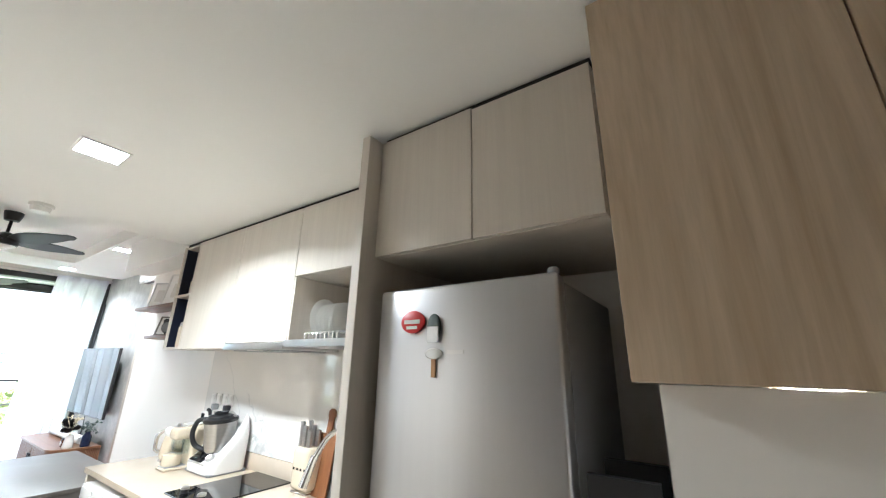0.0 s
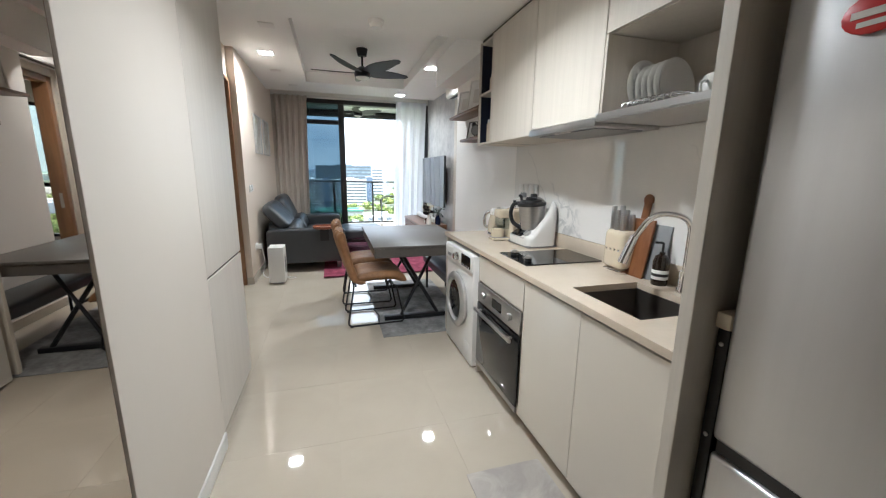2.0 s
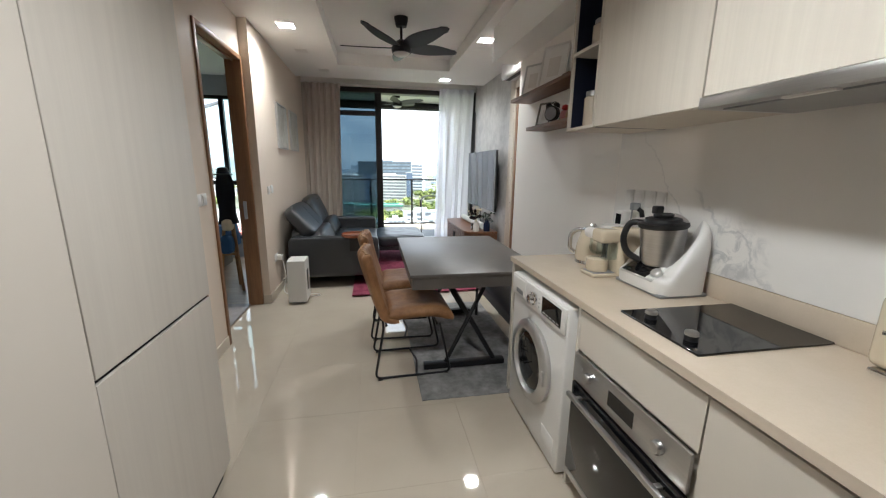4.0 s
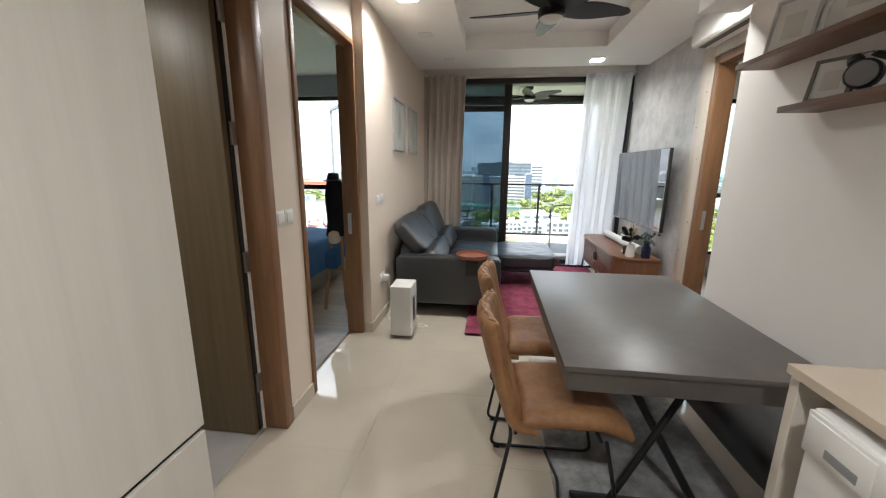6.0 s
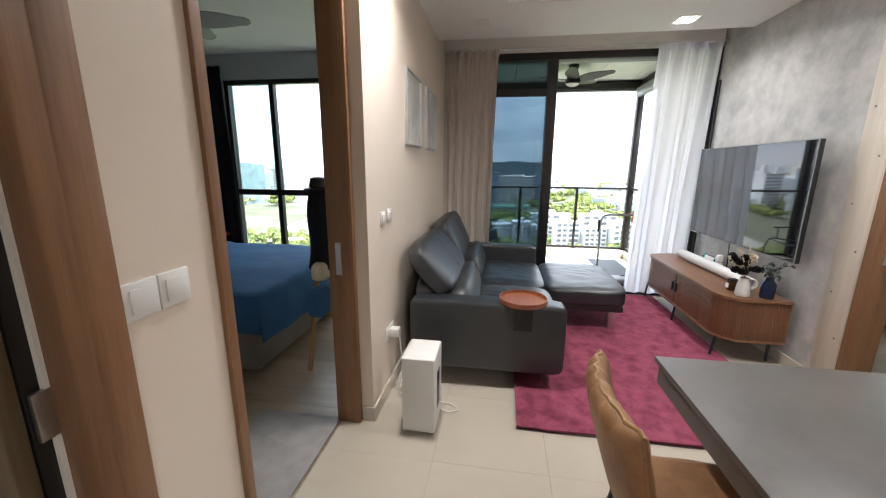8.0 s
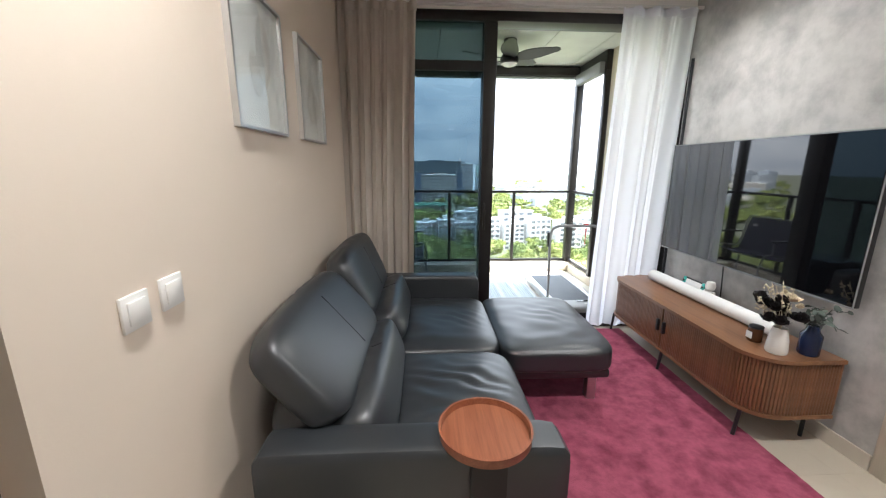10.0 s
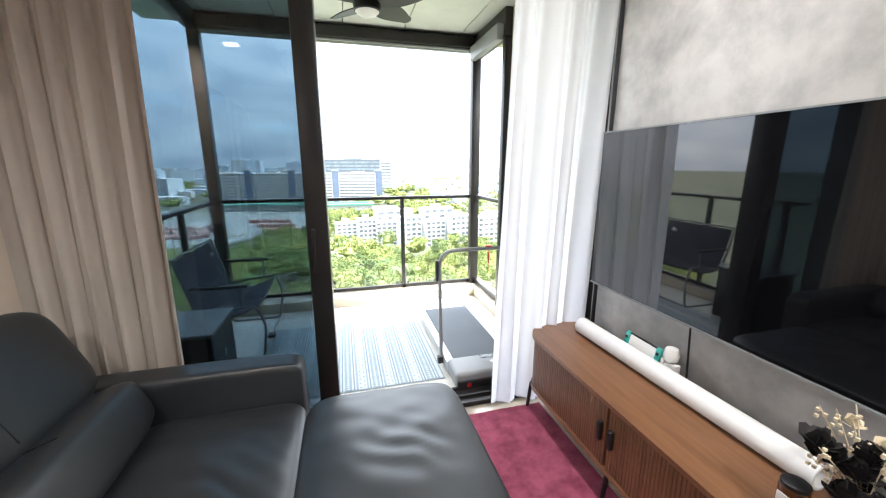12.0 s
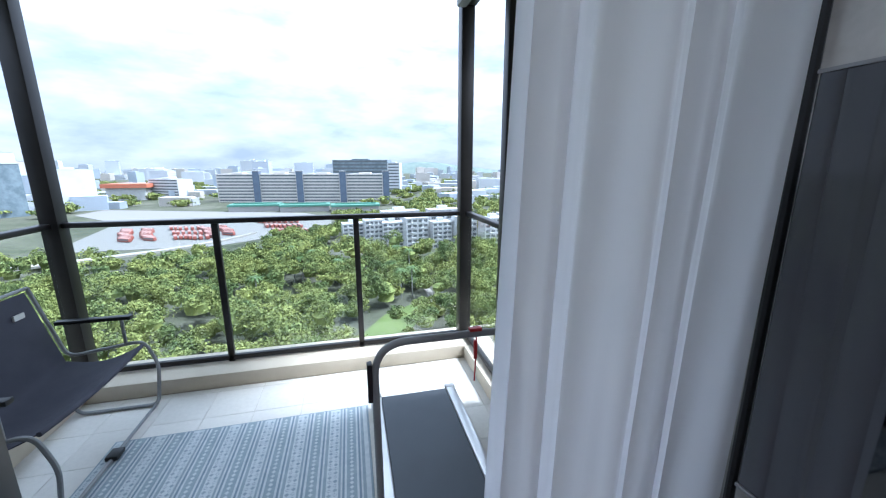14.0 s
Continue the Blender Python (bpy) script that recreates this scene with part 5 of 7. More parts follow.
def room_window(name, x0, x1, z0, z1, y, mullions, transom, label, open_bay=None):
    t = thing(name, ((x0 + x1) / 2, y, z0), label, "window", kind="structure")
    part("window_frame", boxes((x0, y - 0.035, z0, x0 + 0.05, y + 0.035, z1), (x1 - 0.05, y - 0.035, z0, x1, y + 0.035, z1), (x0 + 0.05, y - 0.035, z0, x1 - 0.05, y + 0.035, z0 + 0.05), (x0 + 0.05, y - 0.035, z1 - 0.05, x1 - 0.05, y + 0.035, z1)), M_ALU, t)
    part("transom", box(x0 + 0.05, y - 0.03, transom - 0.035, x1 - 0.05, y + 0.03, transom + 0.035), M_ALU, t)
    edges = [x0 + 0.05, *mullions, x1 - 0.05]
    for mx in mullions:
        part("mullion", boxes((mx - 0.03, y - 0.032, z0 + 0.05, mx + 0.03, y + 0.032, transom - 0.035), (mx - 0.03, y - 0.032, transom + 0.035, mx + 0.03, y + 0.032, z1 - 0.05)), M_ALU, t)
    for k, (e0, e1) in enumerate(zip(edges, edges[1:])):
        part("pane", box(e0, y - 0.003, z0 + 0.05, e1, y + 0.003, transom - 0.035), M_CLEAR, t).visible_shadow = False
        if k != open_bay:
            part("pane", box(e0, y - 0.003, transom + 0.035, e1, y + 0.003, z1 - 0.05), M_TINT2, t).visible_shadow = False
        else:
            hinge = pose(e1 - 0.03, y + 0.04, 0, 0, 0, -52)
            w = e1 - e0 - 0.06
            zb, zt = transom + 0.04, z1 - 0.06
            q = part("casement", boxes((-w, 0, zb, -w + 0.045, 0.03, zt), (-0.045, 0, zb, 0, 0.03, zt), (-w + 0.045, 0, zb, -0.045, 0.03, zb + 0.045), (-w + 0.045, 0, zt - 0.045, -0.045, 0.03, zt)), M_GREYPL, t)
            q.data.transform(Matrix.Translation(-BASE[t.name]) @ hinge @ Matrix.Translation(BASE[t.name]))
            q = part("pane", box(-w + 0.045, 0.012, zb + 0.045, -0.045, 0.018, zt - 0.045), M_TINT2, t)
            q.data.transform(Matrix.Translation(-BASE[t.name]) @ hinge @ Matrix.Translation(BASE[t.name]))
            q.visible_shadow = False
    return t


room_window("window_2", -3.62, -1.36, 0.30, 2.50, 7.78, (-3.02, -2.15), 1.20, "black framed bedroom window with one casement open", open_bay=1)
room_window("window_3", 2.60, 4.35, 0.30, 2.45, 8.08, (3.75,), 1.16, "black framed second bedroom window")
curtain("dark_curtain", -4.12, -3.55, 7.62, 2.62, 0.05, 6, 0.05, M_DARKDRAPE, "black blackout curtain at the bedroom window", lean0=0.10, lean1=0.10, seed=5)

bed = thing("bed", (-3.0, 6.45, 0), "double bed with blue bedding and a taupe headboard", "bed")
BY = 5.70                                      # near long side of the bed
part("headboard", cushion_shape(0.14, 1.66, 0.66, 0.02, pose(-4.09, BY + 0.79, 0.80), p=5), M_TAUPE, bed)
part("base", box(-4.02, BY + 0.03, 0.03, -2.03, BY + 1.55, 0.36, 0.02), M_TAUPE, bed)
part("mattress", box(-4.02, BY + 0.02, 0.361, -2.01, BY + 1.56, 0.60, 0.05, 4), M_WHITECLOTH, bed)


def duvet(u, v):
    """Thin quilt over the mattress, hanging at the sides and the foot in soft folds."""
    s_, w_ = -3.40 + 1.78 * u, v * 2.16 - 0.29
    over_x, lo_y, hi_y = max(0.0, s_ + 1.975), max(0.0, -w_), max(0.0, w_ - 1.58)
    x = min(s_, -1.975) + 0.045 * (1 - math.exp(-over_x * 14)) + 0.018 * min(1, over_x * 6) * noise.noise((w_ * 5, 2, 0))
    y = BY + min(max(w_, 0.0), 1.58) - 0.035 * (1 - math.exp(-lo_y * 14)) + 0.035 * (1 - math.exp(-hi_y * 14)) - 0.015 * min(1, lo_y * 6) * noise.noise((s_ * 5, 7, 0))
    drop = max(over_x, lo_y, hi_y)
    z = 0.635 + 0.014 * noise.noise((s_ * 2.2, w_ * 2.2, 0)) + 0.006 * noise.noise((s_ * 7, w_ * 7, 3)) - max(0.0, drop - 0.02 * (1 - math.exp(-drop * 30)))
    return x, y, z


part("duvet", sheet(duvet, 64, 72, -0.012), M_BLUEBED, bed, "blue cotton duvet")
part("duvet_fold", sheet(lambda u, v: (-3.62 + 0.28 * u, BY + 0.01 + 1.56 * v, 0.655 + 0.012 * math.sin(math.pi * u) + 0.008 * noise.noise((u * 3, v * 9, 1))), 8, 30, 0.02), M_PILLOW, bed)
for py in (BY + 0.38, BY + 1.18):
    part("pillow", cushion_shape(0.42, 0.70, 0.15, 0.05, pose(-3.74, py, 0.80, 0, -42, 0), p=4), M_PILLOW, bed, "slate blue pillow")
    part("pillow", cushion_shape(0.38, 0.68, 0.13, 0.04, pose(-3.92, py, 0.82, 0, -62, 0), p=4), M_WHITECLOTH, bed, "white pillow behind")

night = thing("nightstand", (-3.85, 7.48, 0), "small taupe bedside table by the window", "nightstand")
part("carcass", box(-4.10, 7.30, 0.05, -3.62, 7.58, 0.52, 0.01), M_TAUPE, night)
part("drawer_front", box(-3.62, 7.315, 0.29, -3.605, 7.565, 0.50, 0.003), M_TAUPE, night)
part("drawer_front", box(-3.62, 7.315, 0.07, -3.605, 7.565, 0.28, 0.003), M_TAUPE, night)
part("plinth", box(-4.08, 7.32, 0, -3.64, 7.56, 0.05), M_BLACK, night)
bouquet = thing("flower_bunch", (-3.72, 7.44, 0.52), "bunch of red and cream flowers in a dark pot", "flowers")
part("pot", lathe([(0.05, 0.5205), (0.065, 0.54), (0.07, 0.64), (0.06, 0.65)], 20, pose(-3.72, 7.44, 0)), M_BLACK, bouquet)

solid("bedside_mat", sheet(lambda u, v: (-1.75 + 0.52 * u, 4.58 + 0.78 * v, 0.008 + 0.002 * noise.noise((u * 8, v * 8, 0))), 16, 24, -0.006), material("grey_brown_mat", (0.30, 0.27, 0.26), 0.6, second=(0.22, 0.20, 0.19), scale=7, bump=0.4), "grey-brown embossed mat inside the bedroom door", "mat")

easel = thing("valet_stand", (-1.58, 5.98, 0), "wooden stand hung with dark clothes and small bags", "stand")
for ex, ey in ((-1.70, 5.86), (-1.46, 5.88), (-1.58, 6.14)):
    part("leg", tube([(ex, ey, 0), (-1.56, 5.96, 1.30)], 0.018, 8), M_LIGHTWOOD, easel)
part("rail", tube([(-1.67, 5.88, 0.45), (-1.48, 5.89, 0.45)], 0.014, 8), M_LIGHTWOOD, easel)
part("dark_garment", sheet(lambda u, v: (-1.56 + (0.07 + 0.05 * v + 0.02 * math.sin(6 * v)) * math.cos(2 * math.pi * u) * 0.9, 5.92 + (0.09 + 0.03 * v) * math.sin(2 * math.pi * u) + 0.01 * math.sin(20 * u), 1.36 - 0.55 * v), 24, 12), M_DARKDRAPE, easel, "black hanging garment")
part("cap", lathe([(0.10, 1.36), (0.10, 1.37), (0.065, 1.38), (0.05, 1.44), (0.01, 1.45)], 18, pose(-1.56, 5.90, 0)), M_BLACK, easel)
part("yellow_bag", cushion_shape(0.10, 0.14, 0.12, 0.01, pose(-1.54, 5.82, 0.80), p=4, nx=6), M_FLOWERCR, easel, "small yellow bag")
part("blue_bag", cushion_shape(0.13, 0.16, 0.20, 0.01, pose(-1.56, 5.80, 0.58), p=4, nx=6), M_BLUEBED, easel, "small blue bag")

case = thing("suitcase", (3.55, 7.75, 0), "black upright suitcase by the second bedroom window", "suitcase")
part("shell", cushion_shape(0.62, 0.30, 0.70, 0.0, pose(3.55, 7.72, 0.42), p=9, nx=8), M_BLACK, case)
part("handle", tube([(3.45, 7.72, 0.77), (3.45, 7.72, 0.81), (3.65, 7.72, 0.81), (3.65, 7.72, 0.77)], 0.01, 8, 0.02), M_BLACKMETAL, case)
for wx in (3.30, 3.80):
    for wy in (7.62, 7.82):
        part("wheel", lathe([(0.028, -0.012), (0.03, 0.0), (0.028, 0.012)], 14, pose(wx, wy, 0.031, 90, 0, 0)), M_GREYPL, case)
bfan = ceiling_fan("bedroom_fan", (-2.75, 6.1), 2.78, 0.20, 0.55, "grey ceiling fan in the bedroom", M_GREYPL, 20)


# ---- wall fittings ----
def picture(y0, y1, z0, z1, seed, label):
    p = thing("framed_print", (LW, (y0 + y1) / 2, z0), label, "picture", "framed prints on the living wall")
    x = LW
    part("frame", boxes((x, y0, z0, x + 0.024, y0 + 0.012, z1), (x, y1 - 0.012, z0, x + 0.024, y1, z1), (x, y0 + 0.012, z0, x + 0.024, y1 - 0.012, z0 + 0.012), (x, y0 + 0.012, z1 - 0.012, x + 0.024, y1 - 0.012, z1)), M_SILVER, p)
    part("paper", box(x + 0.002, y0 + 0.012, z0 + 0.012, x + 0.010, y1 - 0.012, z1 - 0.012), M_PAPER, p)
    rnd = random.Random(seed)
    cy, cz = (y0 + y1) / 2, (z0 + z1) / 2
    for k in range(4):
        a = rnd.uniform(0.06, 0.12)
        part("print_shape", lathe([(a, 0), (a, 0.0008)], 28, pose(x + 0.0102 + 0.0004 * k, cy + rnd.uniform(-0.07, 0.07), cz + rnd.uniform(-0.09, 0.09), 0, 90, 0) @ Matrix.Diagonal((rnd.uniform(0.7, 1.3), rnd.uniform(0.5, 1.0), 1, 1))), M_INK, p)
    part("glazing", box(x + 0.014, y0 + 0.012, z0 + 0.012, x + 0.016, y1 - 0.012, z1 - 0.012), M_CLEAR, p).visible_shadow = False
    return p


picture(6.235, 6.735, 1.68, 2.215, 4, "silver-framed pale abstract print behind glass")
picture(6.97, 7.465, 1.685, 2.225, 9, "silver-framed pale abstract print behind glass")


def switch_plate(x, y, z, side=1, n=1, label="white wall switch plate", axis="x", w=0.086):
    t = thing("wall_switch", (x, y, z), label, "switch")
    part("plate", box(min(x, x + 0.009 * side), y - w / 2, z - 0.043, max(x, x + 0.009 * side), y + w / 2, z + 0.043, 0.003), M_WHITEPL, t)
    for k in range(n):
        cy = y - w / 2 + w * (k + 0.5) / n
        h = w / n * 0.34
        part("rocker", box(min(x + 0.009 * side, x + 0.014 * side), cy - h, z - 0.028, max(x + 0.009 * side, x + 0.014 * side), cy + h, z + 0.028, 0.002), M_WHITEPL, t)
    return t


switch_plate(LW, 5.65, 1.205, 1, 1)
switch_plate(LW, 5.78, 1.21, 1, 1)
switch_plate(DW, 4.145, 1.22, 1, 1)
switch_plate(DW, 4.235, 1.22, 1, 1)
for sy in (3.165, 3.08, 2.995, 2.92):
    switch_plate(KW - 0.02, sy, 1.315, -1, 1, "white socket plate on the splashback", w=0.066)
socket = switch_plate(LW, 5.735, 0.43, 1, 2, "white double socket above the skirting", w=0.146)
adapter = thing("plug_adapter", (LW + 0.03, 5.73, 0.43), "white plug adapter in the wall socket", "plug")
part("adapter_body", box(LW + 0.0145, 5.70, 0.40, LW + 0.075, 5.76, 0.46, 0.006), M_WHITEPL, adapter)
part("cord", tube(rounded_path([(LW + 0.07, 5.73, 0.41), (LW + 0.10, 5.72, 0.20), (LW + 0.06, 5.66, 0.012), (-0.80, 5.62, 0.008), (-0.60, 5.62, 0.008), (-0.52, 5.56, 0.008), (-0.60, 5.52, 0.008), (-0.66, 5.54, 0.03)], 0.08), 0.004, 6), M_WHITEPL, adapter)
for py, pm in ((3.07, M_GREYPL), (2.90, M_BLACK)):
    pl = thing("power_plug", (KW - 0.03, py, 1.27), "plug with its cord in the splashback socket", "plug", "plugs in the splashback")
    part("plug_body", box(KW - 0.075, py - 0.02, 1.25, KW - 0.034, py + 0.02, 1.29, 0.006), pm, pl)
    part("cord", tube(rounded_path([(KW - 0.07, py, 1.255), (KW - 0.085, py - 0.01, 1.10), (KW - 0.06, py - 0.03, CT + 0.09), (KW - 0.10, py - 0.02, CT + 0.005)], 0.05), 0.004, 6), pm, pl)
dark_adapter = thing("power_strip", (KW - 0.03, 3.155, 1.18), "white power adapter below the sockets", "adapter")
part("adapter_body", box(KW - 0.085, 3.13, 1.13, KW - 0.021, 3.19, 1.235, 0.006), M_WHITEPL, dark_adapter)
part("face", box(KW - 0.0865, 3.137, 1.145, KW - 0.0845, 3.183, 1.22), M_BLACKGLASS, dark_adapter)

ac = thing("air_conditioner", (1.84, 5.72, 2.56), "white wall-mounted split air conditioner", "air conditioner")
part("casing", box(1.75, 5.30, 2.575, RW, 6.18, 2.80, 0.03, 4), M_WHITEPL, ac)
part("outlet_slot", box(1.765, 5.34, 2.568, 1.86, 6.14, 2.578), M_BLACK, ac)
part("flap", box(1.752, 5.34, 2.562, 1.79, 6.14, 2.569, 0.002), M_WHITEPL, ac)

smoke = thing("smoke_detector", (0.33, 3.08, KZ), "white ceiling smoke detector", "smoke detector")
part("base_ring", lathe([(0.052, -0.018), (0.056, -0.012), (0.056, 0)], 24, pose(0.33, 3.08, KZ)), M_WHITEPL, smoke)
part("chamber", lathe([(0.022, -0.048), (0.040, -0.046), (0.046, -0.026), (0.046, -0.018)], 24, pose(0.33, 3.08, KZ)), M_WHITEPL, smoke)
for cx, cy in ((-0.70, 6.35), (-0.55, 7.25), (-0.55, 4.55)):
    cp = thing("ceiling_access_cover", (cx, cy, RZ), "small white square cover in the ceiling", "cover", "ceiling covers")
    part("cover_plate", box(cx - 0.07, cy - 0.07, RZ - 0.006, cx + 0.07, cy + 0.07, RZ - 0.0005, 0.002), M_WHITEPL, cp)

# ---- wall shelves and what stands on them ----
for sy0, sy1, sz, sx in ((3.62, 4.74, 2.085, 1.375), (3.58, 4.36, 1.805, 1.385)):
    sh = thing("wall_shelf", (1.47, (sy0 + sy1) / 2, sz - 0.03), "brown wooden floating wall shelf", "shelf", "floating shelves")
    part("board", box(sx, sy0, sz - 0.028, KW, sy1, sz, 0.002), M_SHELFWOOD, sh)
bk = thing("shelf_bracket", (1.5, 3.9, 2.085), "dark wooden picture rest on the wall shelf", "rest")
part("rest_block", box(1.47, 3.86, 2.085, 1.56, 3.95, 2.14, 0.004), M_SHELFWOOD, bk)


def standing_frame(at, w, h, turn, lean, label, frame_mat=M_WHITEPL, paper=M_PAPER):
    x, y, z = at
    f = thing("framed_photo", (0, 0, 0), label, "photo frame", "frames on the shelves")
    part("frame", boxes((-w / 2, 0, 0, -w / 2 + 0.014, 0.016, h), (w / 2 - 0.014, 0, 0, w / 2, 0.016, h), (-w / 2 + 0.014, 0, 0, w / 2 - 0.014, 0.016, 0.014), (-w / 2 + 0.014, 0, h - 0.014, w / 2 - 0.014, 0.016, h)), frame_mat, f)
    part("print", box(-w / 2 + 0.014, 0.006, 0.014, w / 2 - 0.014, 0.012, h - 0.014), paper, f)
    part("print_shape", box(-w * 0.22, 0.0052, h * 0.25, w * 0.22, 0.0061, h * 0.7), M_INK, f)
    part("strut", tube([(0, 0.016, h * 0.6), (0, h * 0.32 + 0.016, 0.004 + math.tan(radians(lean)) * h * 0.32)], 0.004, 6), M_BLACK, f)
    f.matrix_basis = pose(x, y, z, 0, 0, turn) @ pose(0, 0, 0, -lean, 0, 0)
    return f


standing_frame((1.46, 4.50, 2.088), 0.20, 0.27, -62, 12, "silver-framed picture leaning on the wall shelf", M_SILVER)
standing_frame((1.46, 4.12, 2.088), 0.24, 0.32, -62, 12, "white-framed picture leaning on the wall shelf")
standing_frame((1.46, 4.20, 1.808), 0.15, 0.19, -60, 16, "small wooden-backed photo frame on the lower shelf", M_TAUPE)
clock = thing("alarm_clock", (1.46, 4.02, 1.805), "black twin-bell alarm clock on the shelf", "clock")
cm = pose(1.45, 4.02, 1.875, 0, 0, -55)
part("case", lathe([(0.048, -0.02), (0.055, -0.015), (0.055, 0.02), (0.05, 0.026)], 28, cm @ pose(0, 0, 0, 90, 0, 0)), M_BLACK, clock)
part("dial", lathe([(0.046, 0.0262), (0.046, 0.0275)], 28, cm @ pose(0, 0, 0, 90, 0, 0)), M_GREYPL, clock, "grey clock dial")
for s in (-1, 1):
    part("bell", lathe([(0.004, 0.026), (0.02, 0.02), (0.027, 0.0)], 16, cm @ pose(0.03 * s, 0, 0.052, 0, 30 * s, 0)), M_BLACK, clock)
    part("foot", tube([(1.45 + 0.025 * s * 0.57, 4.02 - 0.025 * s * 0.82, 1.83), (1.45 + 0.03 * s * 0.57, 4.02 - 0.03 * s * 0.82, 1.8055)], 0.005, 6), M_BLACK, clock)
part("carry_handle", tube([(1.44, 4.035, 1.935), (1.44, 4.035, 1.955), (1.46, 4.005, 1.955), (1.46, 4.005, 1.935)], 0.003, 6, 0.01), M_CHROME, clock)
for oy, om, oh, nm, ol in ((3.90, M_GREEN, 0.05, "frog_ornament", "small green ornament on the shelf"), (3.84, M_PINK, 0.11, "pink_ornament", "small pink and red ornament on the shelf"), (3.76, M_LIGHTWOOD, 0.10, "tan_ornament", "small tan ornament on the shelf"), (3.66, M_CERAMIC, 0.15, "white_ornament", "white ornament with a blue top on the shelf")):
    o = thing(nm, (1.46, oy, 1.805), ol, "ornament", "shelf ornaments")
    part("body", lathe([(oh * 0.22, 1.8055), (oh * 0.36, 1.8055 + oh * 0.2), (oh * 0.30, 1.8055 + oh * 0.5), (oh * 0.2, 1.8055 + oh * 0.62)], 16, pose(1.46, oy, 0)), om, o)
    part("top", lathe([(oh * 0.1, 1.8055 + oh * 0.62), (oh * 0.24, 1.8055 + oh * 0.72), (oh * 0.2, 1.8055 + oh * 0.92), (oh * 0.04, 1.8055 + oh)], 16, pose(1.46, oy, 0)), M_RED if nm == "pink_ornament" else M_BLUEBED if nm == "white_ornament" else om, o)

# jars on the navy shelves
for jz, items in ((UB + 0.015, ((1.22, 3.10, 0.04, 0.17), (1.30, 3.05, 0.045, 0.22))), (2.05, ((1.24, 3.09, 0.05, 0.13),))):
    for jx, jy, jr, jh in items:
        j = thing("storage_jar", (jx, jy, jz), "clear storage jar with pale contents on the open shelf", "jar", "jars on the open shelves")
        part("jar_body", lathe([(jr * 0.9, jz + 0.0005), (jr, jz + 0.01), (jr, jz + jh * 0.82), (jr * 0.8, jz + jh * 0.88)], 20, pose(jx, jy, 0)), M_QUARTZ, j)
        part("lid", lathe([(jr * 0.85, jz + jh * 0.88), (jr * 0.85, jz + jh), (jr * 0.8, jz + jh + 0.004)], 20, pose(jx, jy, 0)), M_STEEL, j, "steel lid")

# plate rack
rack = thing("plate_rack", (1.35, 1.36, 1.68), "steel dish rack with a clear drip tray", "dish rack")
part("drip_tray", boxes((1.12, 1.00, 1.668, 1.52, 1.72, 1.674), (1.115, 1.00, 1.674, 1.12, 1.72, 1.70)), M_STEEL, rack)
for rx_ in (1.20, 1.30, 1.42):
    part("wire", tube([(rx_, 1.0, 1.70), (rx_, 1.72, 1.70)], 0.003, 6), M_CHROME, rack)
for k in range(9):
    part("divider", tube([(1.18, 1.64 - 0.03 * k, 1.70), (1.18, 1.64 - 0.03 * k, 1.74), (1.44, 1.64 - 0.03 * k, 1.74), (1.44, 1.64 - 0.03 * k, 1.70)], 0.0025, 6, 0.02), M_CHROME, rack)
plate_prof = [(0.055, 0.0), (0.07, 0.002), (0.105, 0.014), (0.107, 0.016), (0.068, 0.006), (0.004, 0.004)]
plate0 = None
for k in range(6):
    m = pose(1.33, 1.695 - 0.032 * k, 1.690 + (0.118 if k < 1 else 0.104), 84, 0, 8) @ Matrix.Diagonal((1.12 if k < 1 else 0.98,) * 2 + (1, 1))
    p = tagged(new("plate"), "grey-white dinner plate standing in the dish rack", "plate", "plates in the rack")
    if plate0 is None:
        plate0 = part("dish", lathe(plate_prof, 32), M_CERAMIC, p)
    else:
        q = new("dish", plate0.data)
        q.parent = p
    p.matrix_basis = m
for k, (cy, cm_) in enumerate(((1.36, M_CERAMIC), (1.27, M_GREYPL), (1.17, M_BLACK))):
    c = thing("mug", (1.33, cy, 1.705), "upturned mug in the dish rack", "mug", "mugs in the rack")
    part("cup", lathe([(0.040, 1.705), (0.042, 1.71), (0.038, 1.79), (0.03, 1.80)], 20, pose(1.33, cy, 0)), cm_, c)
    part("handle", tube([(1.29, cy, 1.73), (1.265, cy, 1.735), (1.265, cy, 1.77), (1.293, cy, 1.775)], 0.005, 6, 0.012), cm_, c)

# ---- worktop things ----
kettle = thing("kettle", (1.34, 3.22, CT), "cream retro electric kettle with a chrome handle", "kettle")
km = pose(1.36, 3.20, CT)
part("power_base", lathe([(0.085, 0.0005), (0.09, 0.006), (0.088, 0.022)], 28, km), M_CHROME, kettle)
part("kettle_body", lathe([(0.088, 0.023), (0.092, 0.04), (0.086, 0.11), (0.072, 0.17), (0.060, 0.195)], 32, km), M_CREAM, kettle)
part("lid", lathe([(0.058, 0.196), (0.05, 0.212), (0.02, 0.220), (0.012, 0.235), (0.004, 0.238)], 24, km), M_CHROME, kettle)
part("handle", tube([(1.335, 3.225, CT + 0.19), (1.29, 3.255, CT + 0.195), (1.262, 3.275, CT + 0.16), (1.262, 3.275, CT + 0.075), (1.285, 3.255, CT + 0.055)], 0.013, 10, 0.03), M_CHROME, kettle)
part("spout", tube([(1.42, 3.14, CT + 0.13), (1.46, 3.10, CT + 0.19)], 0.022, 10, r2=0.012), M_CREAM, kettle)

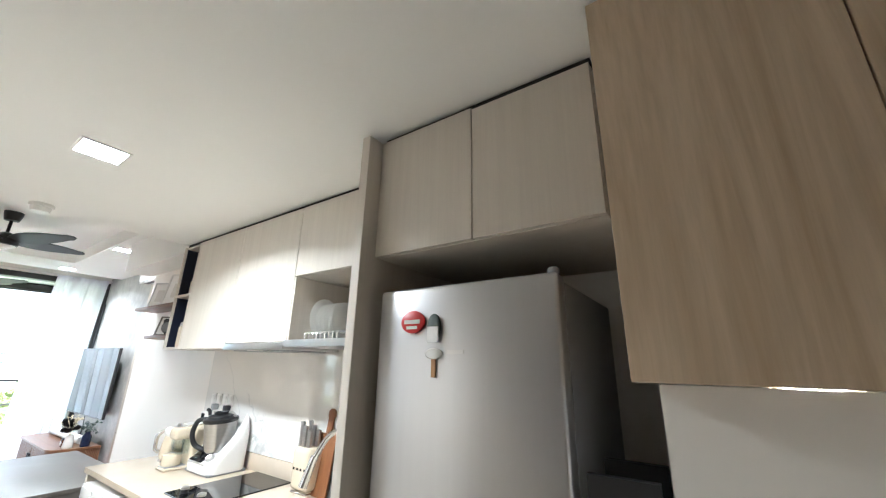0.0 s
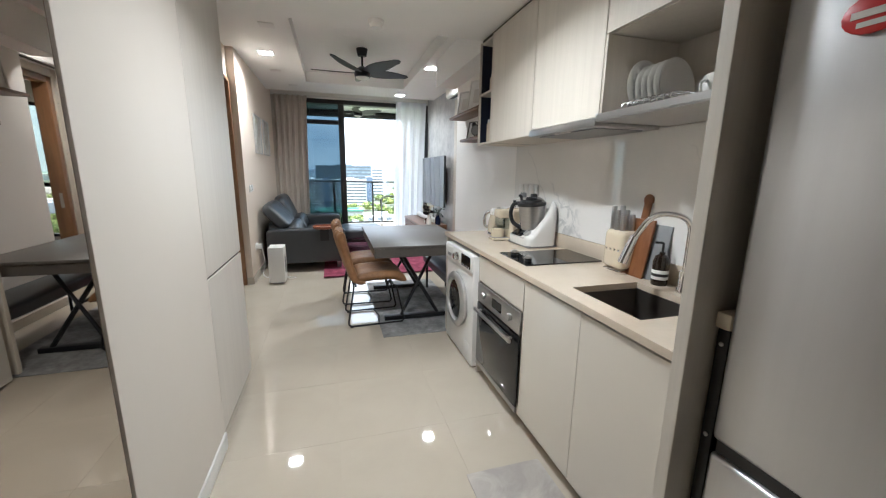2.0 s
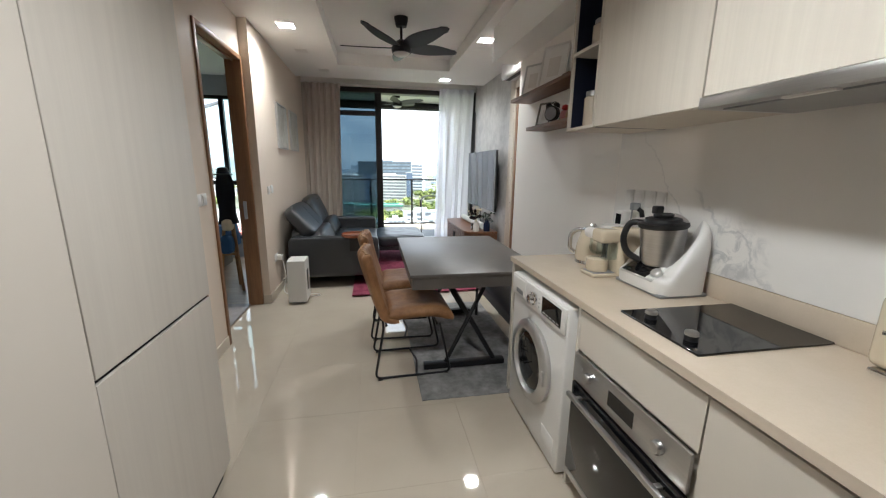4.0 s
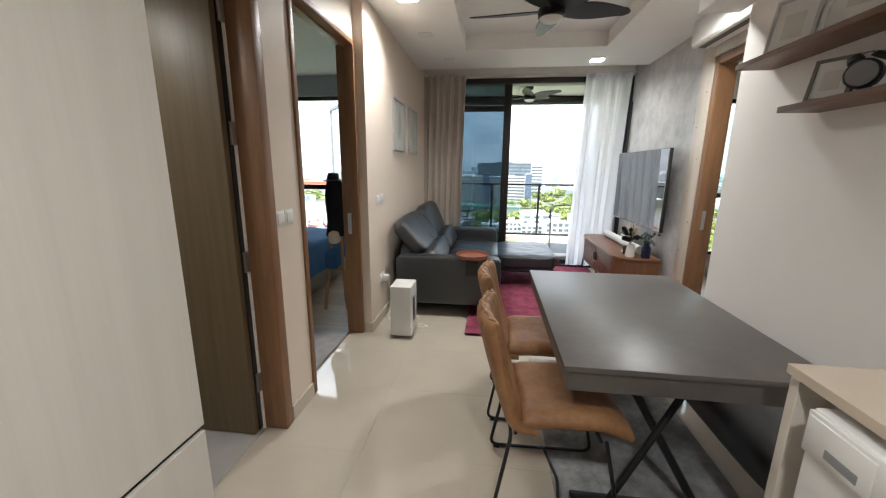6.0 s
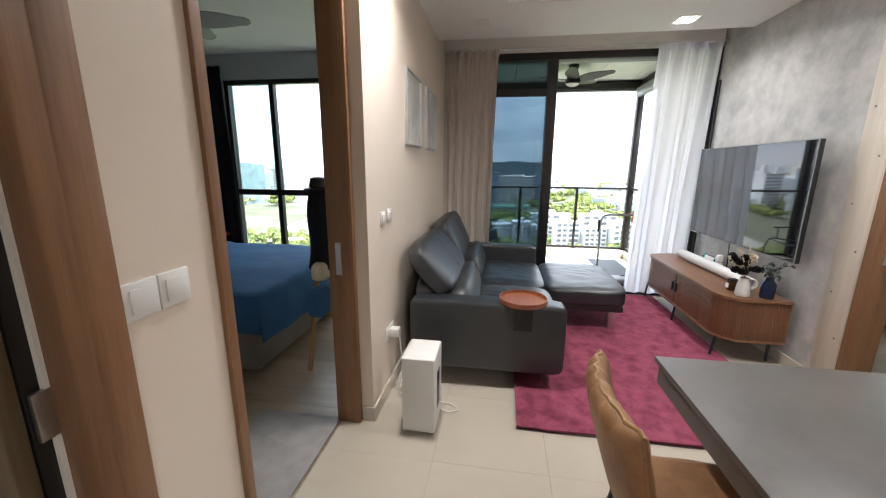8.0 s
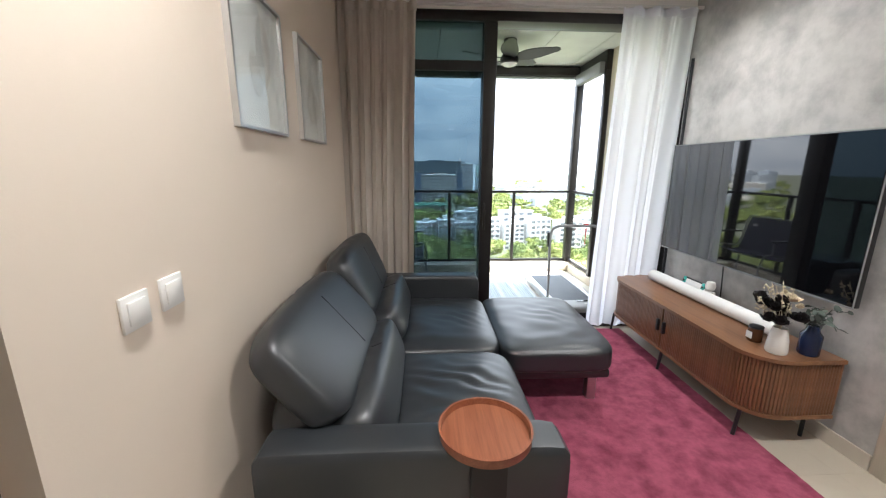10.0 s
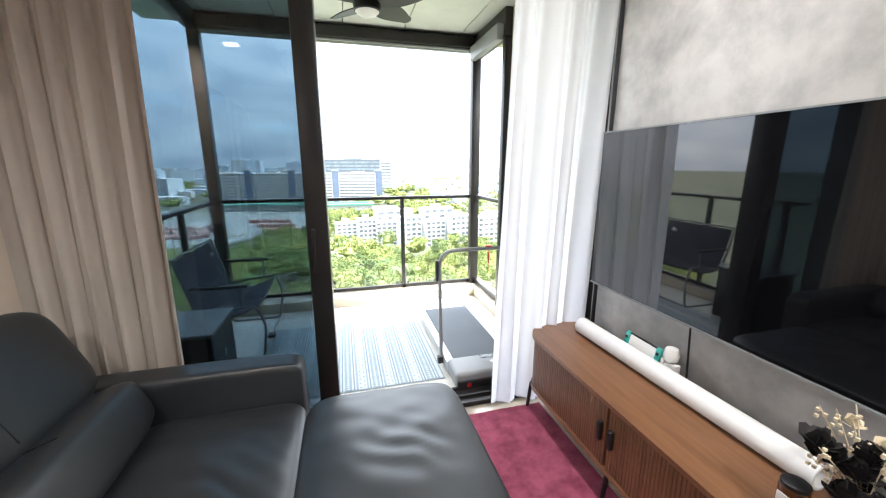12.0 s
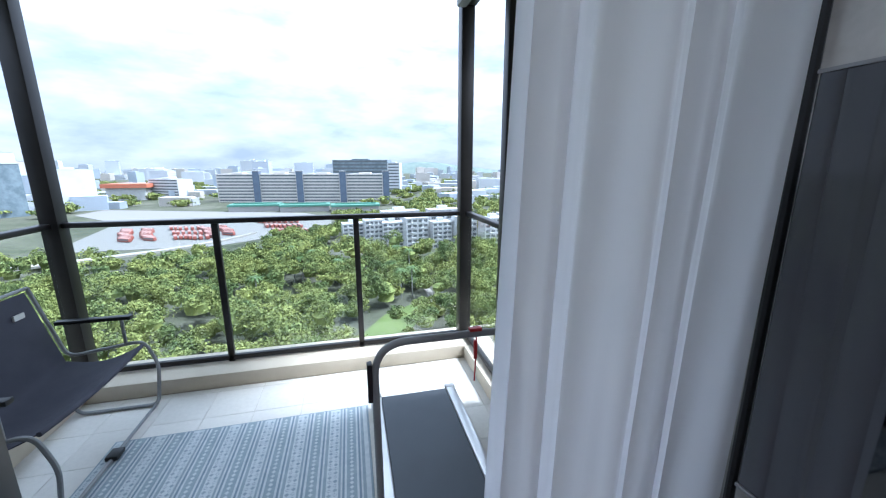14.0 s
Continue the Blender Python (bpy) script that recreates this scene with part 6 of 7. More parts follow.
jug = thing("glass_jug", (1.38, 3.06, CT), "clear glass jug blender cup on the worktop", "jug")
jm = pose(1.40, 3.06, CT)
part("jug_base", lathe([(0.055, 0.0005), (0.06, 0.01), (0.055, 0.05)], 24, jm), M_CREAM, jug)
part("jug_wall", lathe([(0.05, 0.051), (0.055, 0.06), (0.068, 0.22), (0.064, 0.22), (0.052, 0.065), (0.01, 0.058)], 28, jm), M_ACRYLIC, jug)
part("rim", lathe([(0.068, 0.2205), (0.072, 0.225), (0.07, 0.245), (0.02, 0.25)], 28, jm), M_WHITEPL, jug)
part("handle", tube([(1.34, 3.09, CT + 0.20), (1.30, 3.115, CT + 0.20), (1.30, 3.115, CT + 0.09), (1.35, 3.085, CT + 0.08)], 0.008, 8, 0.025), M_ACRYLIC, jug)

coffee = thing("coffee_machine", (1.36, 2.96, CT), "cream capsule coffee machine with a water tank", "coffee machine")
part("drip_tray", box(1.19, 2.90, CT + 0.0005, 1.34, 3.02, CT + 0.018, 0.006, 3), M_CREAM, coffee)
part("drip_grid", box(1.20, 2.91, CT + 0.0185, 1.33, 3.01, CT + 0.021), M_GREYPL, coffee)
part("cup_stand", lathe([(0.052, 0.022), (0.055, 0.03), (0.055, 0.085), (0.05, 0.088)], 24, pose(1.255, 2.975, CT)), M_CREAM, coffee)
part("machine_body", box(1.32, 2.88, CT + 0.0005, 1.53, 3.01, CT + 0.25, 0.025, 4), M_CREAM, coffee)
part("brew_head", box(1.22, 2.90, CT + 0.175, 1.335, 3.00, CT + 0.245, 0.02, 4), M_CREAM, coffee)
part("lever", lathe([(0.012, -0.03), (0.028, -0.02), (0.028, 0.02), (0.012, 0.03)], 16, pose(1.235, 3.02, CT + 0.215, 90, 0, 0)), M_WHITEPL, coffee)
part("water_tank", box(1.25, 2.90, CT + 0.09, 1.318, 2.99, CT + 0.173, 0.006), M_ACRYLIC, coffee)

cooker = thing("cooking_machine", (1.40, 2.74, CT), "white all-in-one cooking machine with a steel bowl", "food processor")


def cooker_shell(u, v):
    """Rounded housing: low sloping front, a round hollow for the bowl, cheeks swooping up to a tall back."""
    a, c = 2 * u - 1, 2 * v - 1
    n = (abs(a) ** 5 + abs(c) ** 5) ** 0.2
    m = max(abs(a), abs(c))
    k = m / n if n > 1e-6 else 1.0
    a, c = a * k, c * k
    x, y = 1.412 + 0.132 * a, 2.715 + 0.170 * c
    front = 0.040 + 0.62 * (x - 1.275)
    rise = max(0.0, (x - 1.335) / 0.19)
    cheek = 0.07 + 0.275 * rise ** 0.92 * (1 - 0.10 * abs(c) ** 3)
    r = math.hypot(x - 1.422, y - 2.715)
    s = min(1.0, max(0.0, (r - 0.088) / 0.042))
    s = s * s * (3 - 2 * s)
    h = min(front, 0.115) * (1 - s) + max(min(front, 0.12), cheek) * s
    edge = max(0.0, 1 - m ** 10) ** 0.30
    tuck = 1 - 0.07 * (1 - edge)
    return 1.412 + (x - 1.412) * tuck, 2.715 + (y - 2.715) * tuck, CT + 0.012 + h * edge


part("housing", sheet(cooker_shell, 80, 72), M_WHITEPL, cooker, smooth=75)
part("foot_skirt", box(1.295, 2.562, CT + 0.0005, 1.530, 2.868, CT + 0.016, 0.006, 2), M_GREYPL, cooker)
slope = pose(1.330, 2.735, CT + 0.092, 0, -31.8, 0)
part("touch_screen", box(-0.044, -0.075, 0.0, 0.044, 0.085, 0.006, 0.004, 2, slope), M_BLACKGLASS, cooker)
part("screen_rim", box(-0.052, -0.120, -0.006, 0.052, 0.093, 0.002, 0.008, 3, slope), M_SILVER, cooker)
part("dial", lathe([(0.023, 0.0), (0.023, 0.018), (0.018, 0.022)], 24, slope @ pose(-0.004, -0.104, 0)), M_SILVER, cooker, "silver selector dial")
tip = pose(1.422, 2.715, CT, 0, -5, 0)
bowl = part("bowl", lathe([(0.066, 0.11), (0.080, 0.122), (0.088, 0.20), (0.096, 0.285), (0.099, 0.292)], 40, tip), M_STEEL, cooker, "brushed steel mixing bowl")
part("lid", lathe([(0.100, 0.290), (0.104, 0.298), (0.102, 0.312), (0.078, 0.318), (0.074, 0.330), (0.045, 0.334), (0.006, 0.334)], 40, tip), M_BLACK, bowl, "black bowl lid")
part("measuring_cup", lathe([(0.040, 0.332), (0.042, 0.346), (0.036, 0.350), (0.030, 0.340)], 24, tip), M_BLACK, bowl)
part("handle", tube([(1.350, 2.775, CT + 0.300), (1.300, 2.818, CT + 0.300), (1.283, 2.832, CT + 0.22), (1.300, 2.818, CT + 0.15), (1.350, 2.775, CT + 0.118)], 0.015, 10, 0.035), M_BLACK, bowl)
part("handle_spine", tube([(1.352, 2.772, CT + 0.30), (1.362, 2.764, CT + 0.125)], 0.022, 10), M_BLACK, bowl)
part("lid_latch", tube([(1.375, 2.83, CT + 0.318), (1.372, 2.835, CT + 0.345), (1.358, 2.845, CT + 0.358)], 0.011, 8), M_BLACK, bowl)
part("shoulder_cap", tube([(1.452, 2.715 + 0.012 * k, CT + 0.338 - 0.0007 * k * k) for k in range(-6, 7)], 0.012, 8), M_SILVER, cooker, "silver grip along the shoulder")

block = thing("knife_block", (1.49, 1.89, CT), "cream retro knife block with steel knives", "knife block")
part("chrome_foot", box(1.43, 1.825, CT + 0.0005, 1.545, 1.955, CT + 0.02, 0.008, 3), M_CHROME, block)
part("block_body", box(1.425, 1.815, CT + 0.021, 1.55, 1.965, CT + 0.23, 0.028, 4), M_CREAM, block)
for k, (kx, ky) in enumerate(((1.45, 1.86), (1.45, 1.90), (1.455, 1.935), (1.50, 1.85), (1.50, 1.89), (1.505, 1.93))):
    part("knife_handle", box(kx - 0.009, ky - 0.013, CT + 0.225, kx + 0.009, ky + 0.013, CT + 0.315 + 0.02 * (k % 3), 0.005, 2), M_STEEL, block)
part("lettering", boxes(*[(1.4235, 1.925 - 0.03 * k, CT + 0.12, 1.4252, 1.938 - 0.03 * k, CT + 0.132) for k in range(4)]), M_CHROME, block)

for bn, by, bt, bh, bw, bmx, bl in (("chopping_board", 1.80, 0.015, 0.30, 0.15, M_BOARD, "brown wooden paddle chopping board against the wall"), ("grey_chopping_board", 1.75, 0.012, 0.28, 0.22, M_GREYPL, "grey chopping board against the wall")):
    b = thing(bn, (1.52, by, CT), bl, "chopping board")
    lean = pose(1.475 if bn == "chopping_board" else 1.50, by, CT + 0.001, 0, 9, 0)
    part("board", box(0, -bw / 2, 0, bt, bw / 2, bh, 0.005, 2, lean), bmx, b)
    if bn == "chopping_board":
        part("grip", box(0, -0.022, bh, bt, 0.022, bh + 0.09, 0.005, 2, lean), bmx, b)
        part("grip_end", lathe([(0.028, 0), (0.028, bt)], 16, lean @ pose(0, 0, bh + 0.10, 0, 90, 0)), bmx, b)

tap = thing("kitchen_tap", (1.49, 1.50, CT), "chrome swan-neck kitchen tap", "tap")
part("tap_base", lathe([(0.028, 0.0005), (0.028, 0.01), (0.022, 0.03), (0.022, 0.10)], 20, pose(1.49, 1.50, CT)), M_CHROME, tap)
part("spout", tube(rounded_path([(1.49, 1.50, CT + 0.09), (1.49, 1.50, CT + 0.34), (1.36, 1.58, CT + 0.36), (1.29, 1.62, CT + 0.22)], 0.12, 8), 0.013, 12), M_CHROME, tap)
part("spray_head", tube([(1.30, 1.615, CT + 0.245), (1.265, 1.635, CT + 0.12)], 0.017, 12, r2=0.021), M_CHROME, tap)
part("lever", tube([(1.49, 1.475, CT + 0.08), (1.49, 1.40, CT + 0.12)], 0.007, 8), M_CHROME, tap)
soap = thing("soap_bottle", (1.49, 1.62, CT), "dark brown soap pump bottle with a white label", "bottle")
sm = pose(1.49, 1.63, CT)
part("bottle_body", lathe([(0.034, 0.0005), (0.036, 0.006), (0.036, 0.115), (0.028, 0.14), (0.013, 0.15), (0.013, 0.16)], 24, sm), M_DARKBOTTLE, soap)
part("label", lathe([(0.0362, 0.03), (0.0366, 0.031), (0.0366, 0.075), (0.0362, 0.076)], 24, sm), M_PAPER, soap)
part("label_bar", lathe([(0.0367, 0.045), (0.037, 0.046), (0.037, 0.058), (0.0367, 0.059)], 24, sm), M_BLACK, soap)
part("pump", tube([(1.49, 1.63, CT + 0.16), (1.49, 1.63, CT + 0.205), (1.455, 1.645, CT + 0.205)], 0.006, 8, 0.01), M_BLACK, soap)

# ---- console things ----
pot = thing("white_vase", (1.62, 6.62, KT), "white ceramic vase of black and cream dried flowers", "vase")
pm_ = pose(1.60, 6.60, KT)
part("vase_body", lathe([(0.048, 0.0005), (0.052, 0.01), (0.046, 0.08), (0.034, 0.145), (0.030, 0.145), (0.04, 0.08), (0.02, 0.02)], 28, pm_), M_CERAMIC, pot)
rnd = random.Random(11)


def blossom(at, r, petals, seed):
    """A flower head of many cupped petals."""
    bm = bmesh.new()
    rr = random.Random(seed)
    for k in range(petals):
        a, t = rr.uniform(0, 360), rr.uniform(5, 80)
        mm = pose(*at, 0, 0, a) @ pose(0, 0, 0, 0, -t, 0)
        L, W = r * rr.uniform(0.7, 1.05), r * rr.uniform(0.35, 0.5)
        vs = [bm.verts.new(mm @ Vector(c)) for c in ((0.1 * L, 0, 0), (0.55 * L, -W, 0.12 * L), (L, -W * 0.4, 0.3 * L), (L, W * 0.4, 0.3 * L), (0.55 * L, W, 0.12 * L))]
        bm.faces.new(vs)
    return bm


for k in range(9):
    part("black_flower", blossom((1.60 + rnd.uniform(-0.07, 0.06), 6.60 + rnd.uniform(-0.08, 0.09), KT + 0.19 + rnd.uniform(-0.02, 0.09)), 0.054, 30, k), M_FLOWERDK, pot, "black dried rose")
for k in range(6):
    part("cream_flower", blossom((1.62 + rnd.uniform(-0.06, 0.07), 6.60 + rnd.uniform(-0.09, 0.10), KT + 0.20 + rnd.uniform(-0.04, 0.12)), 0.032 if k else 0.05, 22, 40 + k), M_FLOWERCR, pot, "cream dried flower")
for k in range(9):
    part("red_flower" if k % 2 else "cream_flower", blossom((-3.72 + rnd.uniform(-0.10, 0.12), 7.44 + rnd.uniform(-0.09, 0.09), 0.70 + rnd.uniform(-0.02, 0.10)), 0.05, 20, 70 + k), M_TERRAPETAL if k % 2 else M_FLOWERCR, bouquet)
sprig = bmesh.new()
for k in range(13):
    a = Vector((1.60, 6.60, KT + 0.13))
    b = a + Vector((rnd.uniform(-0.12, 0.08), rnd.uniform(-0.10, 0.16), rnd.uniform(0.10, 0.26)))
    add_tube(sprig, [a, (a + b) / 2 + Vector((0, 0, 0.02)), b], 0.0016, 4)
    for q in range(7):
        c = a + (b - a) * rnd.uniform(0.55, 1.0)
        add_box(sprig, c.x - 0.004, c.y - 0.004, c.z - 0.004, c.x + 0.004, c.y + 0.004, c.z + 0.004, m=Matrix.Translation((rnd.uniform(-0.012, 0.012), rnd.uniform(-0.012, 0.012), rnd.uniform(-0.01, 0.01))))
part("dried_sprigs", sprig, M_FLOWERCR, pot)

navyvase = thing("blue_vase", (1.76, 6.58, KT), "dark blue glass bottle vase with eucalyptus", "vase")
part("vase_body", lathe([(0.044, 0.0005), (0.048, 0.008), (0.048, 0.115), (0.03, 0.14), (0.026, 0.165), (0.022, 0.165)], 24, pose(1.755, 6.57, KT)), M_BLUEGLASS, navyvase)
leaves = bmesh.new()
for k in range(9):
    a = Vector((1.755, 6.57, KT + 0.15))
    b = a + Vector((rnd.uniform(-0.10, 0.14), rnd.uniform(-0.18, 0.10), rnd.uniform(-0.02, 0.20)))
    midp = (a + b) / 2 + Vector((0, 0, 0.06))
    add_tube(leaves, [a, midp, b], 0.002, 5)
    for q in range(8):
        s = 0.3 + 0.7 * q / 7
        c = (1 - s) ** 2 * a + 2 * s * (1 - s) * midp + s * s * b
        mm = Matrix.Translation(c) @ pose(0, 0, 0, rnd.uniform(-60, 60), rnd.uniform(-60, 60), rnd.uniform(0, 360))
        leaves.faces.new([leaves.verts.new(mm @ Vector(p)) for p in ((0, 0, 0), (0.014, -0.012, 0.003), (0.034, -0.009, 0), (0.042, 0, -0.003), (0.034, 0.009, 0), (0.014, 0.012, 0.003))])
part("eucalyptus", leaves, M_LEAFGREEN, navyvase)

candle = thing("candle_jar", (1.60, 6.72, KT), "amber glass candle jar with a white label", "candle")
part("jar", lathe([(0.034, 0.0005), (0.037, 0.005), (0.037, 0.075), (0.034, 0.08)], 24, pose(1.60, 6.74, KT)), M_AMBER, candle)
part("jar_lid", lathe([(0.036, 0.0805), (0.036, 0.092), (0.03, 0.095)], 24, pose(1.60, 6.74, KT)), M_BLACK, candle)
part("label", box(1.5605, 6.72, KT + 0.02, 1.5635, 6.76, KT + 0.06, 0.001, 1), M_PAPER, candle)

roll = thing("paper_roll", (1.76, 7.35, KT), "long white tube lying along the console", "tube")
part("tube", lathe([(0.045, -0.60), (0.0475, -0.597), (0.0475, 0.597), (0.045, 0.60), (0.038, 0.60), (0.037, 0.56)], 28, pose(1.745, 7.36, KT + 0.0478, 90, 0, 1.5)), M_WHITECLOTH, roll)
game = thing("handheld_console", (1.83, 7.62, KT), "handheld game console with teal side grips", "game console")
gm = pose(1.845, 7.60, KT + 0.055, 0, 14, 0)
part("screen_body", box(-0.007, -0.088, -0.05, 0.007, 0.088, 0.05, 0.004, 2, gm), M_WHITEPL, game)
part("top_vent", box(-0.0085, -0.088, 0.042, 0.0, 0.088, 0.0515, 0.001, 1, gm), M_BLACK, game)
for s in (-1, 1):
    part("side_grip", box(-0.009, 0.089 * s, -0.05, 0.009, 0.121 * s, 0.052, 0.004, 2, gm), M_TEAL, game)
    part("stick", lathe([(0.008, 0), (0.008, 0.006)], 12, gm @ pose(-0.009, 0.105 * s, 0.02, 0, -90, 0)), M_BLACK, game)
doll = bmesh.new()
add_lathe(doll, [(0.024, 0.0005), (0.028, 0.02), (0.024, 0.065), (0.014, 0.075), (0.03, 0.085), (0.036, 0.115), (0.026, 0.145), (0.006, 0.152)], 20, pose(1.845, 7.42, KT))
add_box(doll, 1.83, 7.375, KT + 0.03, 1.86, 7.395, KT + 0.075, 0.004)
add_box(doll, 1.83, 7.445, KT + 0.03, 1.86, 7.465, KT + 0.075, 0.004)
solid("toy_figurine", doll, M_WHITEPL, "small plain white toy figurine on the console", "figurine")
phone = thing("cable", (1.88, 7.40, KT), "black cable hanging behind the television", "cable")
part("lead", tube([(1.885, 7.385, 0.90), (1.895, 7.375, KT + 0.10), (1.885, 7.36, KT + 0.004)], 0.005, 6), M_BLACK, phone)
# Added rod draws the dark gap at the jamb; no pole stands here.
pole = thing("black_rod", (1.93, 8.06, 0), "thin black rod added as the dark gap by the sheer curtain", "pole")
part("rod", tube([(1.915, 8.10, 0.012), (1.945, 8.125, 2.45)], 0.012, 8), M_BLACKMETAL, pole)

# ---- balcony things ----
RX0, RX1, RY0, RY1 = -0.42, 1.03, 8.56, 9.78
brug = thing("outdoor_rug", ((RX0 + RX1) / 2, (RY0 + RY1) / 2, BZ), "blue-grey striped outdoor rug with woven diamonds", "rug")
part("backing", box(RX0, RY0, BZ + 0.0005, RX1, RY1, BZ + 0.006, 0.002, 1), M_RUGBASE, brug)
sx = RX0 + 0.012
kinds = (("w", 0.062), ("b", 0.010), ("w", 0.010), ("d", 0.010), ("w", 0.012), ("b", 0.050), ("w", 0.012), ("d", 0.010), ("w", 0.010), ("b", 0.014))
k = 0
dia_a, dia_b = bmesh.new(), bmesh.new()
while sx < RX1 - 0.03:
    kind, w = kinds[k % len(kinds)]
    w = min(w, RX1 - 0.012 - sx)
    part("stripe", box(sx + 0.001, RY0 + 0.012, BZ + 0.0062, sx + w - 0.001, RY1 - 0.012, BZ + 0.0085), {"w": M_RUGWHITE, "d": M_RUGDARK, "b": M_RUGBASE}[kind], brug)
    if w > 0.045:
        step = 0.028
        n = int((RY1 - RY0 - 0.04) / step)
        tgt = dia_b if kind == "w" else dia_a
        for i in range(n):
            cy = RY0 + 0.03 + i * step
            for col in range(2 if w > 0.06 else 1):
                cx = sx + w * (0.5 if w <= 0.06 else 0.27 + 0.46 * col)
                r = 0.0115
                if (i + col) % 2 == 0 or w <= 0.06:
                    tgt.faces.new([tgt.verts.new(p) for p in ((cx - r, cy, BZ + 0.0092), (cx, cy - r, BZ + 0.0092), (cx + r, cy, BZ + 0.0092), (cx, cy + r, BZ + 0.0092))])
                else:
                    for o in (-1, 1):
                        tgt.faces.new([tgt.verts.new(p) for p in ((cx - r, cy, BZ + 0.0092), (cx, cy + o * r, BZ + 0.0092), (cx + r, cy, BZ + 0.0092), (cx, cy + o * (r - 0.006), BZ + 0.0092))])
    sx += w
    k += 1
tagged(part("woven_pattern", dia_b, M_RUGBASE, brug), kind="stuff")
tagged(part("woven_pattern", dia_a, M_RUGWHITE, brug), kind="stuff")

mill = thing("treadmill", (1.33, 9.0, BZ), "grey folding walking treadmill with a black belt", "treadmill")
part("deck", box(1.10, 8.56, BZ + 0.035, 1.57, 9.70, BZ + 0.095, 0.008), M_BLACK, mill)
part("belt", box(1.12, 8.58, BZ + 0.0955, 1.55, 9.705, BZ + 0.10, 0.002, 1), M_BELT, mill)
for ex in (1.055, 1.555):
    part("side_rail", box(ex, 8.55, BZ + 0.02, ex + 0.062, 9.72, BZ + 0.108, 0.010, 3), M_SILVER, mill, "silver side rail")
    part("end_cap", box(ex - 0.003, 9.70, BZ + 0.018, ex + 0.065, 9.74, BZ + 0.112, 0.008), M_GREYPL, mill)
part("motor_hood", box(1.05, 8.36, BZ + 0.03, 1.62, 8.60, BZ + 0.145, 0.028, 4), M_GREYPL, mill)
part("front_lip", box(1.06, 8.345, BZ + 0.025, 1.61, 8.372, BZ + 0.09, 0.01), M_BLACK, mill)
part("badge", lathe([(0.03, 0), (0.03, 0.003)], 20, pose(1.38, 8.47, BZ + 0.1445) @ Matrix.Diagonal((1.0, 0.6, 1, 1))), M_SILVER, mill)
part("status_panel", box(1.30, 8.53, BZ + 0.1445, 1.52, 8.57, BZ + 0.148, 0.001, 1), M_BLACKGLASS, mill)
part("warning_mark", box(1.13, 8.3435, BZ + 0.045, 1.16, 8.3455, BZ + 0.075), M_RED, mill)
for wx in (1.09, 1.58):
    part("wheel", lathe([(0.024, -0.012), (0.026, 0), (0.024, 0.012)], 14, pose(wx, 8.40, BZ + 0.026, 0, 90, 0)), M_BLACK, mill)
part("handrail", tube(rounded_path([(1.045, 8.74, BZ + 0.06), (1.045, 8.80, 0.91), (1.635, 8.80, 0.91), (1.635, 8.74, BZ + 0.06)], 0.13, 8), 0.015, 10), M_GREYPL, mill)
for wx in (1.045, 1.635):
    part("pivot", box(wx - 0.03, 8.715, BZ + 0.035, wx + 0.03, 8.765, BZ + 0.09, 0.006), M_BLACK, mill)
part("remote_holder", box(1.015, 8.775, 0.68, 1.035, 8.81, 0.84, 0.004), M_BLACK, mill)
part("clip_mount", box(1.42, 8.79, 0.922, 1.47, 8.81, 0.935), M_RED, mill)
part("safety_clip", box(1.44, 8.795, 0.80, 1.455, 8.805, 0.88, 0.003), M_RED, mill, "red safety clip")
part("clip_cord", tube([(1.447, 8.80, 0.92), (1.452, 8.80, 0.87), (1.445, 8.80, 0.70)], 0.003, 6), M_RED, mill)

camp = thing("camping_loveseat", (-0.6, 9.6, BZ), "charcoal canvas folding camping chair", "chair")
CYA, CYB = 9.22, 10.12


def sling(u, v):
    y = CYA + 0.03 + (CYB - CYA - 0.06) * v
    if u < 0.5:
        k = u / 0.5
        x, z = -0.36 - 0.42 * k, 0.44 - 0.06 * k - 0.05 * math.sin(math.pi * k)
    else:
        k = (u - 0.5) / 0.5
        x, z = -0.78 - 0.12 * k, 0.38 + 0.46 * k
    return x, y, z - 0.025 * math.sin(math.pi * v) * (u < 0.5)


part("canvas", sheet(sling, 24, 16, 0.006), M_CANVAS, camp, smooth=60)
part("canvas_edge", tube([sling(0, v / 8) for v in range(9)], 0.012, 8), M_CANVAS, camp)
part("patch", box(-0.862, 9.93, 0.72, -0.852, 10.0, 0.75), M_WHITEPL, camp)
for yy in (CYA, CYB):
    part("side_frame", tube(rounded_path([(-0.90, yy, 0.86), (-0.78, yy, 0.40), (-0.36, yy, 0.46), (-0.30, yy, BZ + 0.30), (-0.34, yy, BZ + 0.012), (-0.80, yy, BZ + 0.012), (-0.84, yy, 0.30)], 0.06), 0.011, 8), M_GREYPL, camp)
    part("armrest", boxes((-0.80, yy - 0.022, 0.615, -0.40, yy + 0.022, 0.64), bevel=0.006), M_BLACK, camp)
    part("arm_post", tube([(-0.46, yy, 0.45), (-0.46, yy, 0.62)], 0.010, 8), M_GREYPL, camp)
part("front_bar", tube([(-0.35, CYA, BZ + 0.02), (-0.35, CYB, BZ + 0.02)], 0.010, 8), M_GREYPL, camp)
part("clamp", box(-0.38, 9.60, BZ + 0.012, -0.32, 9.68, BZ + 0.04, 0.005), M_BLACK, camp)
part("rear_bar", tube([(-0.90, CYA, 0.86), (-0.90, CYB, 0.86)], 0.010, 8), M_GREYPL, camp)

